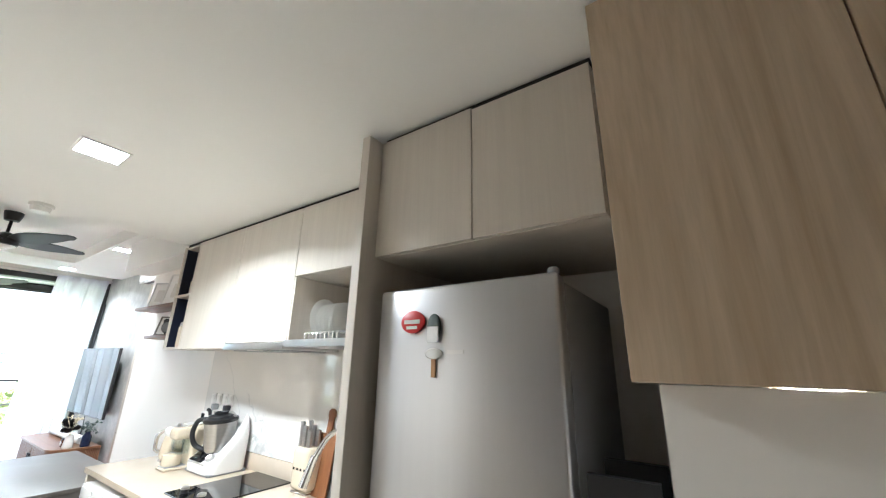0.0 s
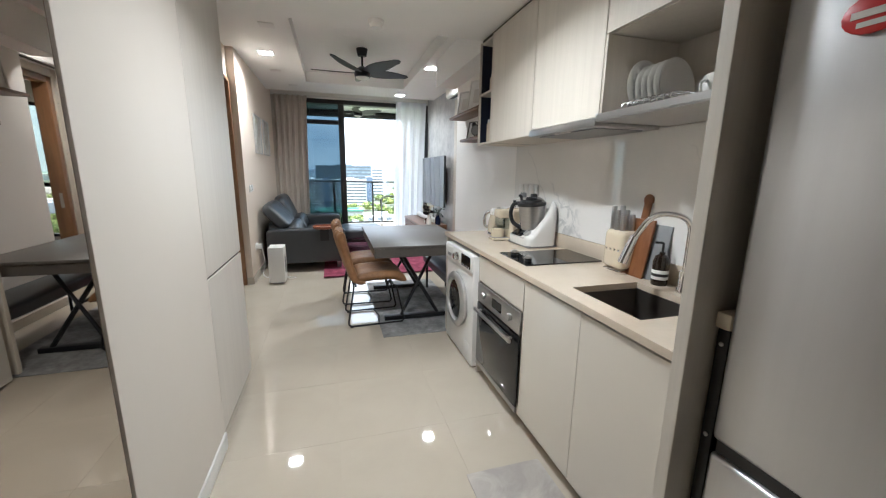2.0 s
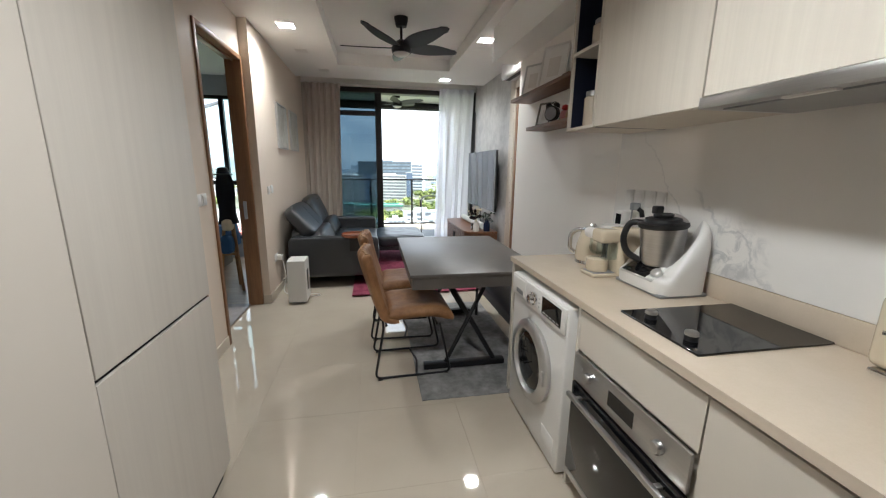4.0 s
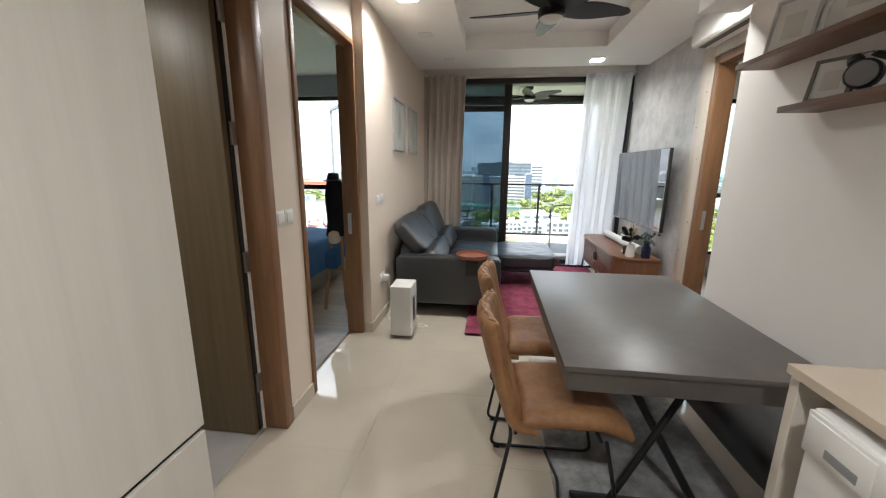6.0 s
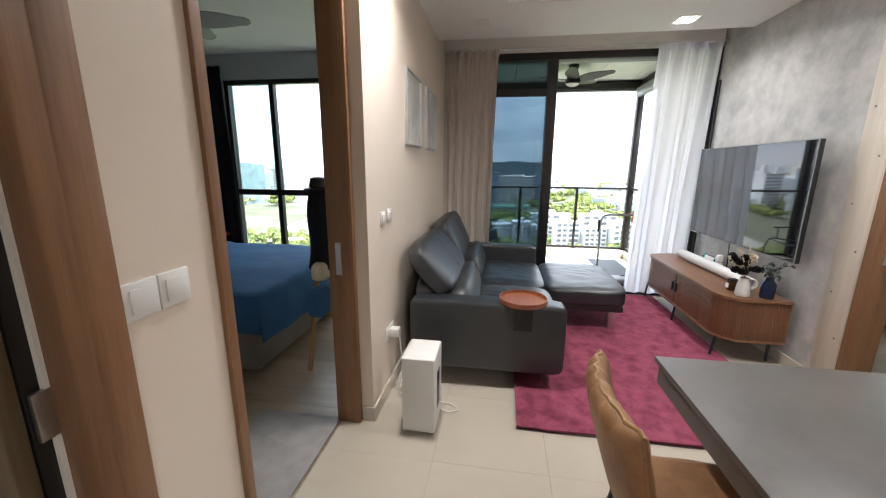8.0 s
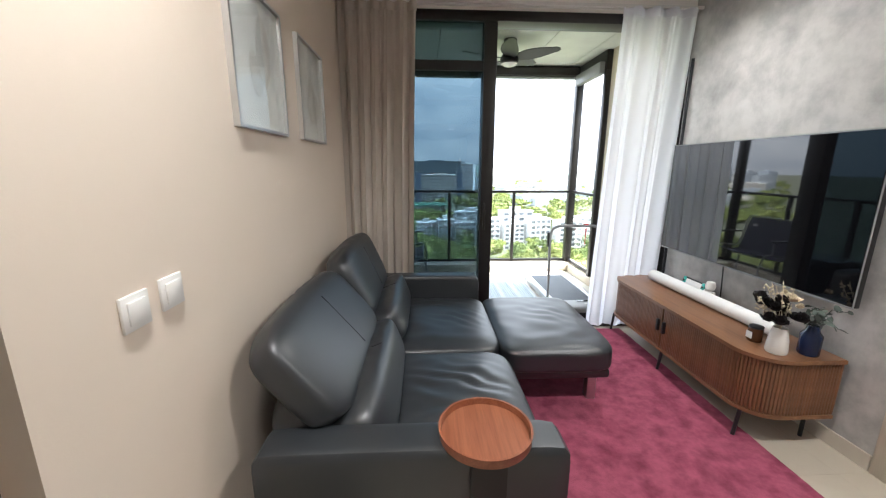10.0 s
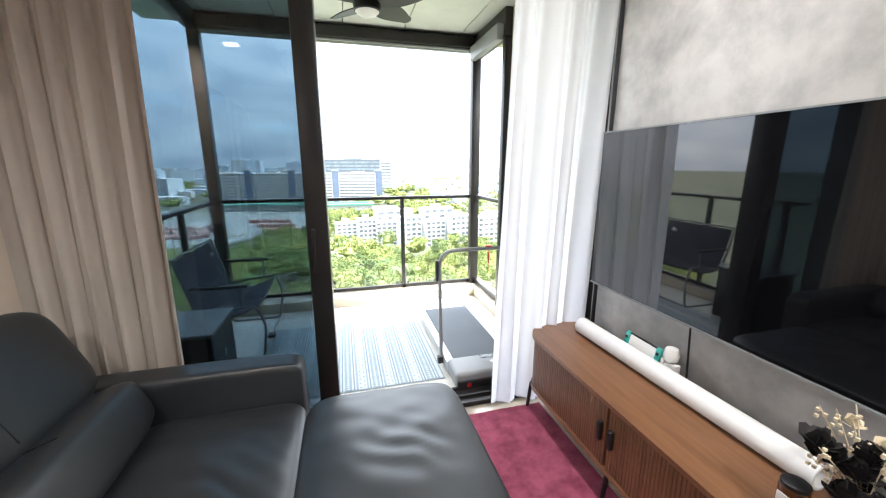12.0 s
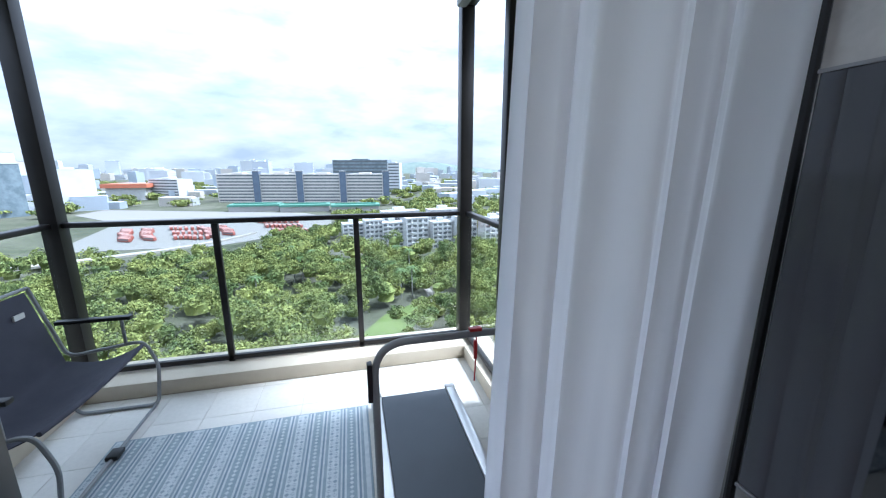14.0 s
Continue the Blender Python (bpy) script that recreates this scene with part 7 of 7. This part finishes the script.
sbox = thing("storage_box", (-0.70, 8.78, BZ), "black plastic storage box with a grey lid", "storage box")
part("tub", box(-0.86, 8.56, BZ + 0.0005, -0.48, 9.02, 0.50, 0.02, 3), M_BLACK, sbox)
part("lid", box(-0.87, 8.55, 0.501, -0.47, 9.03, 0.53, 0.01, 3), M_GREYPL, sbox)
for lz in (0.28, 0.12):
    part("latch", box(-0.481, 8.75, lz, -0.474, 8.79, lz + 0.05), M_SILVER, sbox)


# ---- distance ----
GZ = -58.0
M_GROUND = material("far_ground", (0.070, 0.080, 0.050), 0.95, second=(0.13, 0.13, 0.10), scale=0.02, grain=0.4, grain_scale=0.15, detail=8, spec=0.1)
M_FOLIAGE = material("tree_foliage", (0.205, 0.225, 0.070), 0.8, second=(0.080, 0.110, 0.042), scale=0.075, grain=0.2, grain_scale=0.9, contrast=(0.38, 0.60), spec=0.12)
ft = M_FOLIAGE.node_tree
f_geo = ft.nodes.new("ShaderNodeNewGeometry")
f_rng = ft.nodes.new("ShaderNodeMapRange")
f_rng.inputs["To Min"].default_value, f_rng.inputs["To Max"].default_value = 0.75, 1.75
wire(ft, f_geo, "Random Per Island", f_rng, "Value")
f_hsv = ft.nodes.new("ShaderNodeHueSaturation")
f_bsdf = ft.nodes["Principled BSDF"]
ft.links.new(f_bsdf.inputs["Base Color"].links[0].from_socket, f_hsv.inputs["Color"])
wire(ft, f_rng, "Result", f_hsv, "Value")
wire(ft, f_hsv, "Color", f_bsdf, "Base Color")
# Hill green is greyed and blued to carry distance haze in its colour.
M_HAZEHILL = material("haze_hill", (0.17, 0.21, 0.19), 0.9, second=(0.13, 0.165, 0.15), scale=0.01, spec=0.1)
M_ASPHALT = material("pale_asphalt", (0.20, 0.195, 0.18), 0.9, second=(0.20, 0.195, 0.185), scale=0.05, spec=0.2)
M_ROADGREY = material("concrete_road", (0.36, 0.34, 0.31), 0.9, second=(0.31, 0.29, 0.265), scale=0.1, spec=0.2)
M_LAWN = material("lawn", (0.15, 0.19, 0.07), 0.95, second=(0.11, 0.15, 0.05), scale=0.1, spec=0.1)
M_WHITEWALL = material("white_render", (0.56, 0.56, 0.56), 0.7, second=(0.48, 0.48, 0.48), scale=0.2)
M_GREYWALL = material("grey_render", (0.38, 0.37, 0.36), 0.7, second=(0.33, 0.32, 0.31), scale=0.1)
M_BLUEWALL = material("blue_cladding", (0.11, 0.145, 0.20), 0.5, second=(0.075, 0.10, 0.15), scale=0.1)
M_GLASSWALL = material("blue_curtain_wall", (0.20, 0.25, 0.28), 0.3, second=(0.11, 0.145, 0.17), scale=0.1)
M_WINDOW = material("far_window", (0.11, 0.12, 0.13), 0.25, second=(0.16, 0.17, 0.18), scale=0.3)
M_GREENROOF = material("green_sheet_roof", (0.09, 0.23, 0.17), 0.6, second=(0.07, 0.19, 0.14), scale=0.05)
M_TERRACOTTA = material("orange_roof", (0.48, 0.16, 0.09), 0.7)
# Wall tones lightened towards blue, painting distance haze onto the far blocks.
M_HAZEWALLS = [material("haze_block_%s" % n, c, 0.8, second=tuple(v * 0.85 for v in c), scale=0.03) for n, c in (("pale", (0.58, 0.60, 0.62)), ("grey", (0.50, 0.53, 0.57)), ("sand", (0.58, 0.55, 0.51)), ("blue", (0.45, 0.50, 0.56)))]
M_BUSRED = material("bus_red", (0.30, 0.09, 0.07), 0.4)
M_BUSROOF = material("bus_roof", (0.36, 0.19, 0.16), 0.5)

structure("ground", box(-3500, -1500, GZ - 2, 3500, 4200, GZ), M_GROUND, "distant city ground of grass and paving", "ground")
structure("pavement_depot", prism([(-205, 318), (-100, 318), (-60, 352), (-18, 352), (-22, 470), (-60, 520), (-330, 620), (-330, 560), (-240, 470)], GZ, GZ + 0.3), M_ASPHALT, "pale concrete yard of a bus depot", "pavement")
structure("road", sheet(lambda u, v: (-215 + 140 * u + (v - 0.5) * 3, 205 + 80 * u ** 0.7 + 40 * u ** 6 + (v - 0.5) * 9, GZ + 7), 40, 2, 1.2), M_ROADGREY, "curving concrete flyover past the depot", "road")
structure("road_lower", sheet(lambda u, v: (-60 + 12 * (v - 0.5) + 240 * u, 120 - 30 * u + 7 * (v - 0.5), GZ + 0.25), 20, 2), M_ROADGREY, "road below the block", "road")
structure("lawn", prism([(-2, 128), (14, 126), (26, 145), (30, 165), (12, 152)], GZ, GZ + 0.3), M_LAWN, "bright mown lawn among the trees", "ground")
structure("path", sheet(lambda u, v: (24 + 10 * math.sin(2.6 * u) + 3 * v, 140 + 60 * u, GZ + 0.4), 20, 1), M_ROADGREY, "curving pale footpath through the park", "path")

rng = np.random.default_rng(5)


def leaf_cloud(trees, leaves, lo, hi):
    """Vertices and faces of many small leaf sprays over the crowns (x, y, z, radius, height)."""
    out = []
    for x, y, z, r, h in trees:
        n = int(leaves * (r / 6.0) ** 1.5)
        m = int(rng.integers(9, 20))
        lobes = rng.normal(size=(m, 3))
        lobes /= np.linalg.norm(lobes, axis=1)[:, None]
        lobes[:, 2] = np.abs(lobes[:, 2]) * 0.9 - 0.15
        lobes *= rng.uniform(0.45, 0.95, m)[:, None]
        size_ = rng.uniform(0.20, 0.42, m)
        pick = rng.integers(0, m, n)
        d = rng.normal(size=(n, 3))
        d /= np.linalg.norm(d, axis=1)[:, None]
        d[:, 2] = np.abs(d[:, 2]) * 1.0 - 0.5 * (rng.random(n) < 0.25)
        c = (lobes[pick] + d * size_[pick][:, None] * (0.5 + 0.75 * rng.random(n) ** 0.7)[:, None]) * (r, r, h) + (x, y, z)
        a = rng.normal(size=(n, 3))
        a -= d * np.sum(a * d, axis=1)[:, None] * 0.8
        a /= np.linalg.norm(a, axis=1)[:, None]
        b = np.cross(a, d + 0.5 * rng.normal(size=(n, 3)))
        b /= np.linalg.norm(b, axis=1)[:, None] + 1e-6
        s = rng.uniform(lo, hi, n)[:, None]
        out.append(np.stack([c - a * s, c - b * s * 0.7 + d * 0.2, c + a * s, c + b * s * 0.7 - d * 0.2], axis=1))
    v = np.concatenate(out).reshape(-1, 3)
    return v, np.arange(len(v)).reshape(-1, 4)


def cores(trees):
    """Dark inner masses of the crowns, as low cones of eight sides."""
    vs, fs = [], []
    for x, y, z, r, h in trees:
        o = len(vs)
        for q, (kr, kz) in enumerate(((0.45, -0.6), (0.55, -0.1), (0.30, 0.25))):
            for k in range(8):
                a = math.pi * k / 4 + q
                vs.append((x + r * kr * math.cos(a), y + r * kr * math.sin(a), z + h * kz))
        vs.append((x, y, z + 0.4 * h))
        for q in range(2):
            for k in range(8):
                j = (k + 1) % 8
                fs.append((o + 8 * q + k, o + 8 * q + j, o + 8 * q + 8 + j, o + 8 * q + 8 + k))
        for k in range(8):
            fs.append((o + 16 + k, o + 16 + (k + 1) % 8, o + 24))
    return vs, fs


def wood(name, trees, leaves, lo, hi, label):
    v, f = leaf_cloud(trees, leaves, lo, hi)
    cv, cf = cores(trees)
    me = bpy.data.meshes.new(name)
    n = len(v)
    me.from_pydata(np.concatenate([v, np.array(cv)]).tolist(), [], f.tolist() + [tuple(i + n for i in q) for q in cf])
    me.materials.append(M_FOLIAGE)
    ob = new(name, me)
    return tagged(ob, label, "trees", kind="stuff")


def clear_of(x, y):
    if y > 268 - 0.1 * (x + 60) and x < -62 and y < 620 and x > -340:
        return False
    if -64 < x < -14 and 345 < y < 480:
        return False
    if -12 < x < 112 and 240 < y < 330 and y > 252 - 0.1 * x:
        return False
    if -215 < x < -75 and abs(y - (205 + 80 * ((x + 215) / 140) ** 0.7 + 40 * ((x + 215) / 140) ** 6)) < 12:
        return False
    if -4 < x < 31 and 122 < y < 168 and abs(y - 128 - 1.1 * x) < 13:
        return False
    return True


near, middle_, far_ = [], [], []
for gx in np.arange(-230, 330, 9.5):
    for gy in np.arange(112, 400, 9.5):
        x, y = gx + rng.uniform(-4, 4), gy + rng.uniform(-4, 4)
        if abs(x) > 0.95 * y + 25 or not clear_of(x, y):
            continue
        r = rng.uniform(3.6, 8.2)
        h = r * rng.uniform(0.6, 1.05)
        tall_ = rng.uniform(3, 13) * (0.6 if y > 240 and x < -30 else 1.0)
        (near if y < 210 else middle_).append((x, y, GZ + tall_, r, h))
for k in range(1500):
    y = rng.uniform(390, 1500)
    x = rng.uniform(-1.0, 1.0) * y
    if clear_of(x, y) and not (600 < y < 800 and -240 < x < 100) and not (500 < y < 570 and -170 < x < 50) and rng.random() < (0.9 if x > 60 or y < 500 else 0.55):
        far_.append((x, y, GZ + rng.uniform(3, 8), rng.uniform(8, 16), rng.uniform(4, 8)))
wood("near_wood", near, 1050, 0.20, 0.50, "dense bright green tropical trees below the block")
wood("park_wood", middle_, 430, 0.32, 0.75, "dense green trees of the park beyond")
wood("far_wood", far_, 70, 0.9, 2.2, "distant green belts of trees among the buildings")

# a few palms stand out of the wood
palm0 = None
M_PALM = material("palm_frond", (0.085, 0.14, 0.03), 0.6, second=(0.05, 0.09, 0.02), scale=0.5)
for k in range(14):
    px_, py_ = rng.uniform(-45, 40), rng.uniform(170, 235)
    if palm0 is None:
        palm0 = thing("palm_tree", (0, 0, 0), "tall palm tree rising out of the wood", "palm tree", "palms in the wood")
        part("trunk", tube([(0, 0, 0), (0.3, 0, 7), (0.2, 0.2, 14)], 0.28, 7, r2=0.18), M_GREYWALL, palm0)
        fr = bmesh.new()
        for q in range(16):
            a = 22.5 * q + 7 * (q % 3)
            up = 0.5 + 0.35 * (q % 3)
            for s in range(5):
                u0, u1 = s / 5, (s + 1) / 5
                pts = []
                for u, w in ((u0, -1), (u1, -1), (u1, 1), (u0, 1)):
                    R = 4.2 * u
                    pts.append(fr.verts.new(pose(0.2, 0.2, 14, 0, 0, a) @ Vector((R, w * 0.55 * math.sin(math.pi * min(0.95, u + 0.12)), up * 2.2 * u - 3.4 * u * u - 0.2 * abs(w)))))
                fr.faces.new(pts)
        part("fronds", fr, M_PALM, palm0)
        palm0.matrix_basis = pose(px_, py_, GZ)
    else:
        copy_thing(palm0, pose(px_, py_, GZ, 0, 0, rng.uniform(0, 360)))


def storey_block(name, at, w, d, h, turn, floors, bays, wall, label, category="building", group="", bands=False, roof=None, base=GZ, win=None):
    """A building: walls, roof parapet, and on its front and sides a window or a window band a storey."""
    t = thing(name, (0, 0, 0), label, category, group)
    part("wall", box(-w / 2, 0, 0, w / 2, d, h), wall, t)
    part("roof", boxes((-w / 2 - 0.3, -0.3, h, w / 2 + 0.3, d + 0.3, h + 0.5)), roof or wall, t)
    part("plant_room", box(-w * 0.18, d * 0.3, h + 0.5, w * 0.12, d * 0.7, h + 3.2), wall, t)
    fh = h / floors
    win = win or M_WINDOW
    if bands:
        me = None
        for f in range(floors):
            z = fh * (f + 0.42)
            if me is None:
                b = part("window_band", box(-w / 2 + 1.5, -0.12, z, w / 2 - 1.5, 0.05, z + fh * 0.42), win, t)
                me, z0_ = b.data, z
            else:
                b = new("window_band", me)
                b.parent, b.location = t, (0, 0, z - z0_)
    else:
        bw = w / bays
        me, me2 = None, None
        for f in range(floors):
            for k in range(bays):
                p = Vector((-w / 2 + bw * (k + 0.5), 0, fh * (f + 0.28)))
                if me is None:
                    b = part("window", box(-bw * 0.33, -0.1, 0, bw * 0.33, 0.1, fh * 0.5), win, t)
                    me = b.data
                else:
                    b = new("window", me)
                    b.parent = t
                b.location = p
            if f:
                p = Vector((0, 0, fh * f))
                if me2 is None:
                    b = part("balcony", boxes((-w * 0.30, -1.3, 0, -w * 0.12, 0, 0.9), (w * 0.14, -1.3, 0, w * 0.32, 0, 0.9)), wall, t)
                    me2 = b.data
                else:
                    b = new("balcony", me2)
                    b.parent = t
                b.location = p
    t.matrix_basis = pose(*at, base, 0, 0, turn)
    return t


# white low-rise flats beyond the wood
for k, (cx, cy, w, h, tn) in enumerate(((2, 292, 15, 17, 8), (17, 286, 13, 20, 8), (31, 284, 16, 18, 4), (48, 276, 17, 22, 10), (66, 272, 15, 19, 6), (84, 268, 16, 23, 12), (40, 305, 30, 24, 8), (75, 300, 26, 25, 8), (104, 262, 18, 22, 10), (122, 270, 20, 24, 5))):
    storey_block("apartment_house", (cx, cy), w, 11, h, tn, 6, 4, M_WHITEWALL, "white six-storey apartment house with balconies", "apartment house", "white flats beyond the wood")

# long grey car-park like block with blue stair towers, glass office behind
for k in range(4):
    cx, cy = -185 + 70 * k, 705 - 17 * k
    storey_block("grey_block", (cx, cy), 62, 40, 46, -14, 9, 1, M_HAZEWALLS[2], "long grey-beige block with window bands", "building", "grey blocks behind the depot", bands=True)
    tw = thing("stair_tower", (cx + 35, cy - 12, GZ), "dark blue stair tower between the grey blocks", "tower", "stair towers")
    part("tower_wall", box(cx + 30, cy - 12, GZ, cx + 40, cy + 6, GZ + 51), M_BLUEWALL, tw)
    part("tower_roof", box(cx + 29.5, cy - 12.5, GZ + 51, cx + 40.5, cy + 6.5, GZ + 52), M_GREYWALL, tw)
storey_block("glass_office", (25, 860), 120, 60, 72, -14, 10, 1, M_GLASSWALL, "blue glass office building", "office", bands=True)
storey_block("glass_office", (95, 840), 26, 50, 66, -14, 10, 1, M_HAZEWALLS[0], "pale office building beside the glass one", "office", bands=True)
storey_block("glass_tower", (-430, 560), 60, 40, 62, -40, 12, 1, M_GLASSWALL, "pale blue glass tower", "tower", "glass towers beyond the depot", bands=True)
storey_block("glass_tower", (-400, 640), 55, 40, 55, -36, 11, 1, M_HAZEWALLS[1], "pale grey office tower with window bands", "tower", "glass towers beyond the depot", bands=True)
storey_block("glass_tower", (-500, 660), 60, 40, 78, -40, 14, 1, M_HAZEWALLS[0], "pale office tower with glass bands", "tower", "glass towers beyond the depot", bands=True)
storey_block("office_block", (-330, 800), 70, 30, 36, -30, 7, 1, M_WHITEWALL, "white office block with window bands", "office", bands=True)
hall = thing("orange_roof_hall", (-375, 800, GZ), "low hall with an orange pitched roof", "hall")
part("wall", box(-415, 790, GZ, -355, 830, GZ + 22), M_WHITEWALL, hall)
part("roof", prism([(-420, 785), (-350, 785), (-350, 835), (-420, 835)], GZ + 22, GZ + 29), M_TERRACOTTA, hall)

# long green-roofed sheds
for k in range(3):
    x0, y0 = -156 + 66 * k, 552 - 17 * k
    sh = thing("depot_shed", (x0 + 31, y0, GZ), "long depot shed with a green sheet roof", "shed", "green-roofed sheds")
    part("wall", box(x0, y0, GZ, x0 + 62, y0 + 26, GZ + 7), M_GREYWALL, sh)
    part("roof", prism([(x0 - 1, y0 - 2), (x0 + 63, y0 - 2), (x0 + 63, y0 + 28), (x0 - 1, y0 + 28)], GZ + 7, GZ + 9.5), M_GREENROOF, sh)
    part("ridge", box(x0 + 4, y0 + 10, GZ + 9.5, x0 + 58, y0 + 14, GZ + 11), M_GREENROOF, sh)

# parked buses
bus0 = None
for row, (bx, by, n, dx, dy, tn) in enumerate(((-176, 352, 13, -2.1, 4.6, 152), (-160, 352, 12, -2.2, 4.8, 152), (-143, 358, 7, 4.3, -0.9, 112), (-153, 382, 7, 4.5, -0.9, 112), (-166, 410, 7, 4.6, -0.9, 112), (-114, 356, 10, -2.2, 5.0, 150), (-104, 366, 9, -2.4, 5.4, 150), (-70, 374, 8, 4.4, -1.0, 112), (-82, 404, 8, 4.6, -1.0, 112), (-96, 440, 8, 5.4, -1.2, 112))):
    for k in range(n):
        m = pose(bx + dx * k + 0.9 * math.sin(7 * k + row), by + dy * k + 1.2 * math.sin(5 * k + 2 * row), GZ + 0.3, 0, 0, tn + 2 * math.sin(3 * k))
        if bus0 is None:
            bus0 = thing("bus", (0, 0, 0), "parked red single-deck bus in the depot", "bus", "parked buses")
            part("body", box(-6, -1.25, 0.4, 6, 1.25, 2.9, 0.12), M_BUSRED, bus0)
            part("roof", box(-5.7, -1.1, 2.9, 5.7, 1.1, 3.15, 0.05), M_BUSROOF, bus0)
            for s in (-1, 1):
                part("window_band", box(-5.5, 1.26 * s - 0.02, 1.5, 5.5, 1.26 * s + 0.02, 2.5), M_WINDOW, bus0)
            for wx in (-3.6, 3.6):
                for s in (-1, 1):
                    part("wheel", lathe([(0.48, -0.14), (0.5, 0), (0.48, 0.14)], 10, pose(wx, 1.1 * s, 0.5, 90, 0, 0)), M_BLACK, bus0)
            bus0.matrix_basis = m
        else:
            copy_thing(bus0, m)

# skyline
sky_me = []
for m_ in M_HAZEWALLS:
    bm = bmesh.new()
    rings, z_ = [], 0.0
    while z_ < 1.0:
        for dz_, r_ in ((0.0, 0.5), (0.055, 0.5), (0.055, 0.475), (0.1, 0.475)):
            rings.append((min(1.0, z_ + dz_), r_))
        z_ += 0.1
    rings += [(1.0, 0.5), (1.02, 0.5), (1.02, 0.2), (1.07, 0.2)]
    loops = [[bm.verts.new((r_ * a_, r_ * b_, q_)) for a_, b_ in ((-1, -1), (1, -1), (1, 1), (-1, 1))] for q_, r_ in rings]
    for p_, q_ in zip(loops, loops[1:]):
        for i in range(4):
            bm.faces.new((p_[i], p_[(i + 1) % 4], q_[(i + 1) % 4], q_[i]))
    bm.faces.new(loops[-1])
    bmesh.ops.recalc_face_normals(bm, faces=bm.faces)
    me = bpy.data.meshes.new("tower_block")
    bm.to_mesh(me)
    bm.free()
    me.materials.append(m_)
    sky_me.append(me)
for k in range(300):
    y = rng.uniform(850, 3000)
    az = rng.uniform(-0.95, 0.75)
    x = y * az
    if -230 < x < 130 and y < 960:
        continue
    h = rng.uniform(18, 50) + (rng.random() < 0.16) * rng.uniform(20, 50) * (y / 2200)
    if az > 0.02:
        h *= 0.62
    b = tagged(new("tower_block", sky_me[k % 4]), "distant city tower block with haze-paled walls", "building", "skyline blocks")
    b.matrix_basis = pose(x, y, GZ, 0, 0, rng.uniform(-25, 25)) @ Matrix.Diagonal((rng.uniform(22, 70), rng.uniform(20, 40), h, 1))
for k in range(150):
    y = rng.uniform(560, 1250)
    x = y * rng.uniform(-0.9, 0.85)
    if -240 < x < 110 and y < 960 or not clear_of(x, y):
        continue
    b = tagged(new("low_building", sky_me[k % 4]), "distant low city building with haze-paled walls", "building", "low city buildings")
    b.matrix_basis = pose(x, y, GZ, 0, 0, rng.uniform(-30, 30)) @ Matrix.Diagonal((rng.uniform(18, 50), rng.uniform(15, 30), rng.uniform(8, 20), 1))
structure("backdrop_hill", sheet(lambda u, v: (-400 + 2600 * u, 3100 + 500 * v, GZ + (95 * math.exp(-((u - 0.42) / 0.2) ** 2) + 16 * noise.noise((u * 9, 0, 0)) + 40 * math.exp(-((u - 0.85) / 0.12) ** 2)) * math.sin(math.pi * 0.5 * min(1, v * 2)) - 3), 60, 10), M_HAZEHILL, "low green hill on the horizon, greyed by painted haze", "hill")
# ---- floor tiles ----
tile_meshes = {}
M_PLANK = material("oak_floor_plank", (0.36, 0.27, 0.185), 0.35, second=(0.29, 0.215, 0.145), scale=3, stretch=(0.6, 10, 10), grain=0.15, grain_scale=14, random_tone=0.12)


def tile_field(parent, x0, x1, y0, y1, step, z, gap, mat, name="tile", wide=None):
    """Single tiles laid on a base, cut at the edges."""
    off = BASE.get(parent.name, Vector())
    wide = wide or step
    nx, ny = math.ceil((x1 - x0) / wide - 1e-6), math.ceil((y1 - y0) / step - 1e-6)
    for i in range(nx):
        for j in range(ny):
            w, d = min(wide, x1 - x0 - i * wide) - gap, min(step, y1 - y0 - j * step) - gap
            key = (round(w, 3), round(d, 3), mat.name)
            if key not in tile_meshes:
                bm = box(0, 0, -0.0055, w, d, 0)
                me = bpy.data.meshes.new(name)
                bm.to_mesh(me)
                bm.free()
                me.materials.append(mat)
                tile_meshes[key] = me
            ob = new(name, tile_meshes[key])
            ob.parent = parent
            ob.location = (x0 + i * wide, y0 + j * step, z)


tile_field(floor, -1.22, 2.08, -1.48, 8.16, 0.60, 0.0, 0.0008, M_TILE)
tile_field(bal_floor, -1.2, 2.0, 8.40, 10.25, 0.30, BZ, 0.003, M_BALTILE)
tile_field(floor, -4.18, -1.22, 4.20, 7.72, 0.18, 0.0, 0.0015, M_PLANK, "plank", 1.48)
tile_field(floor, 2.08, 4.50, 4.93, 8.02, 0.18, 0.0, 0.0015, M_PLANK, "plank", 1.21)
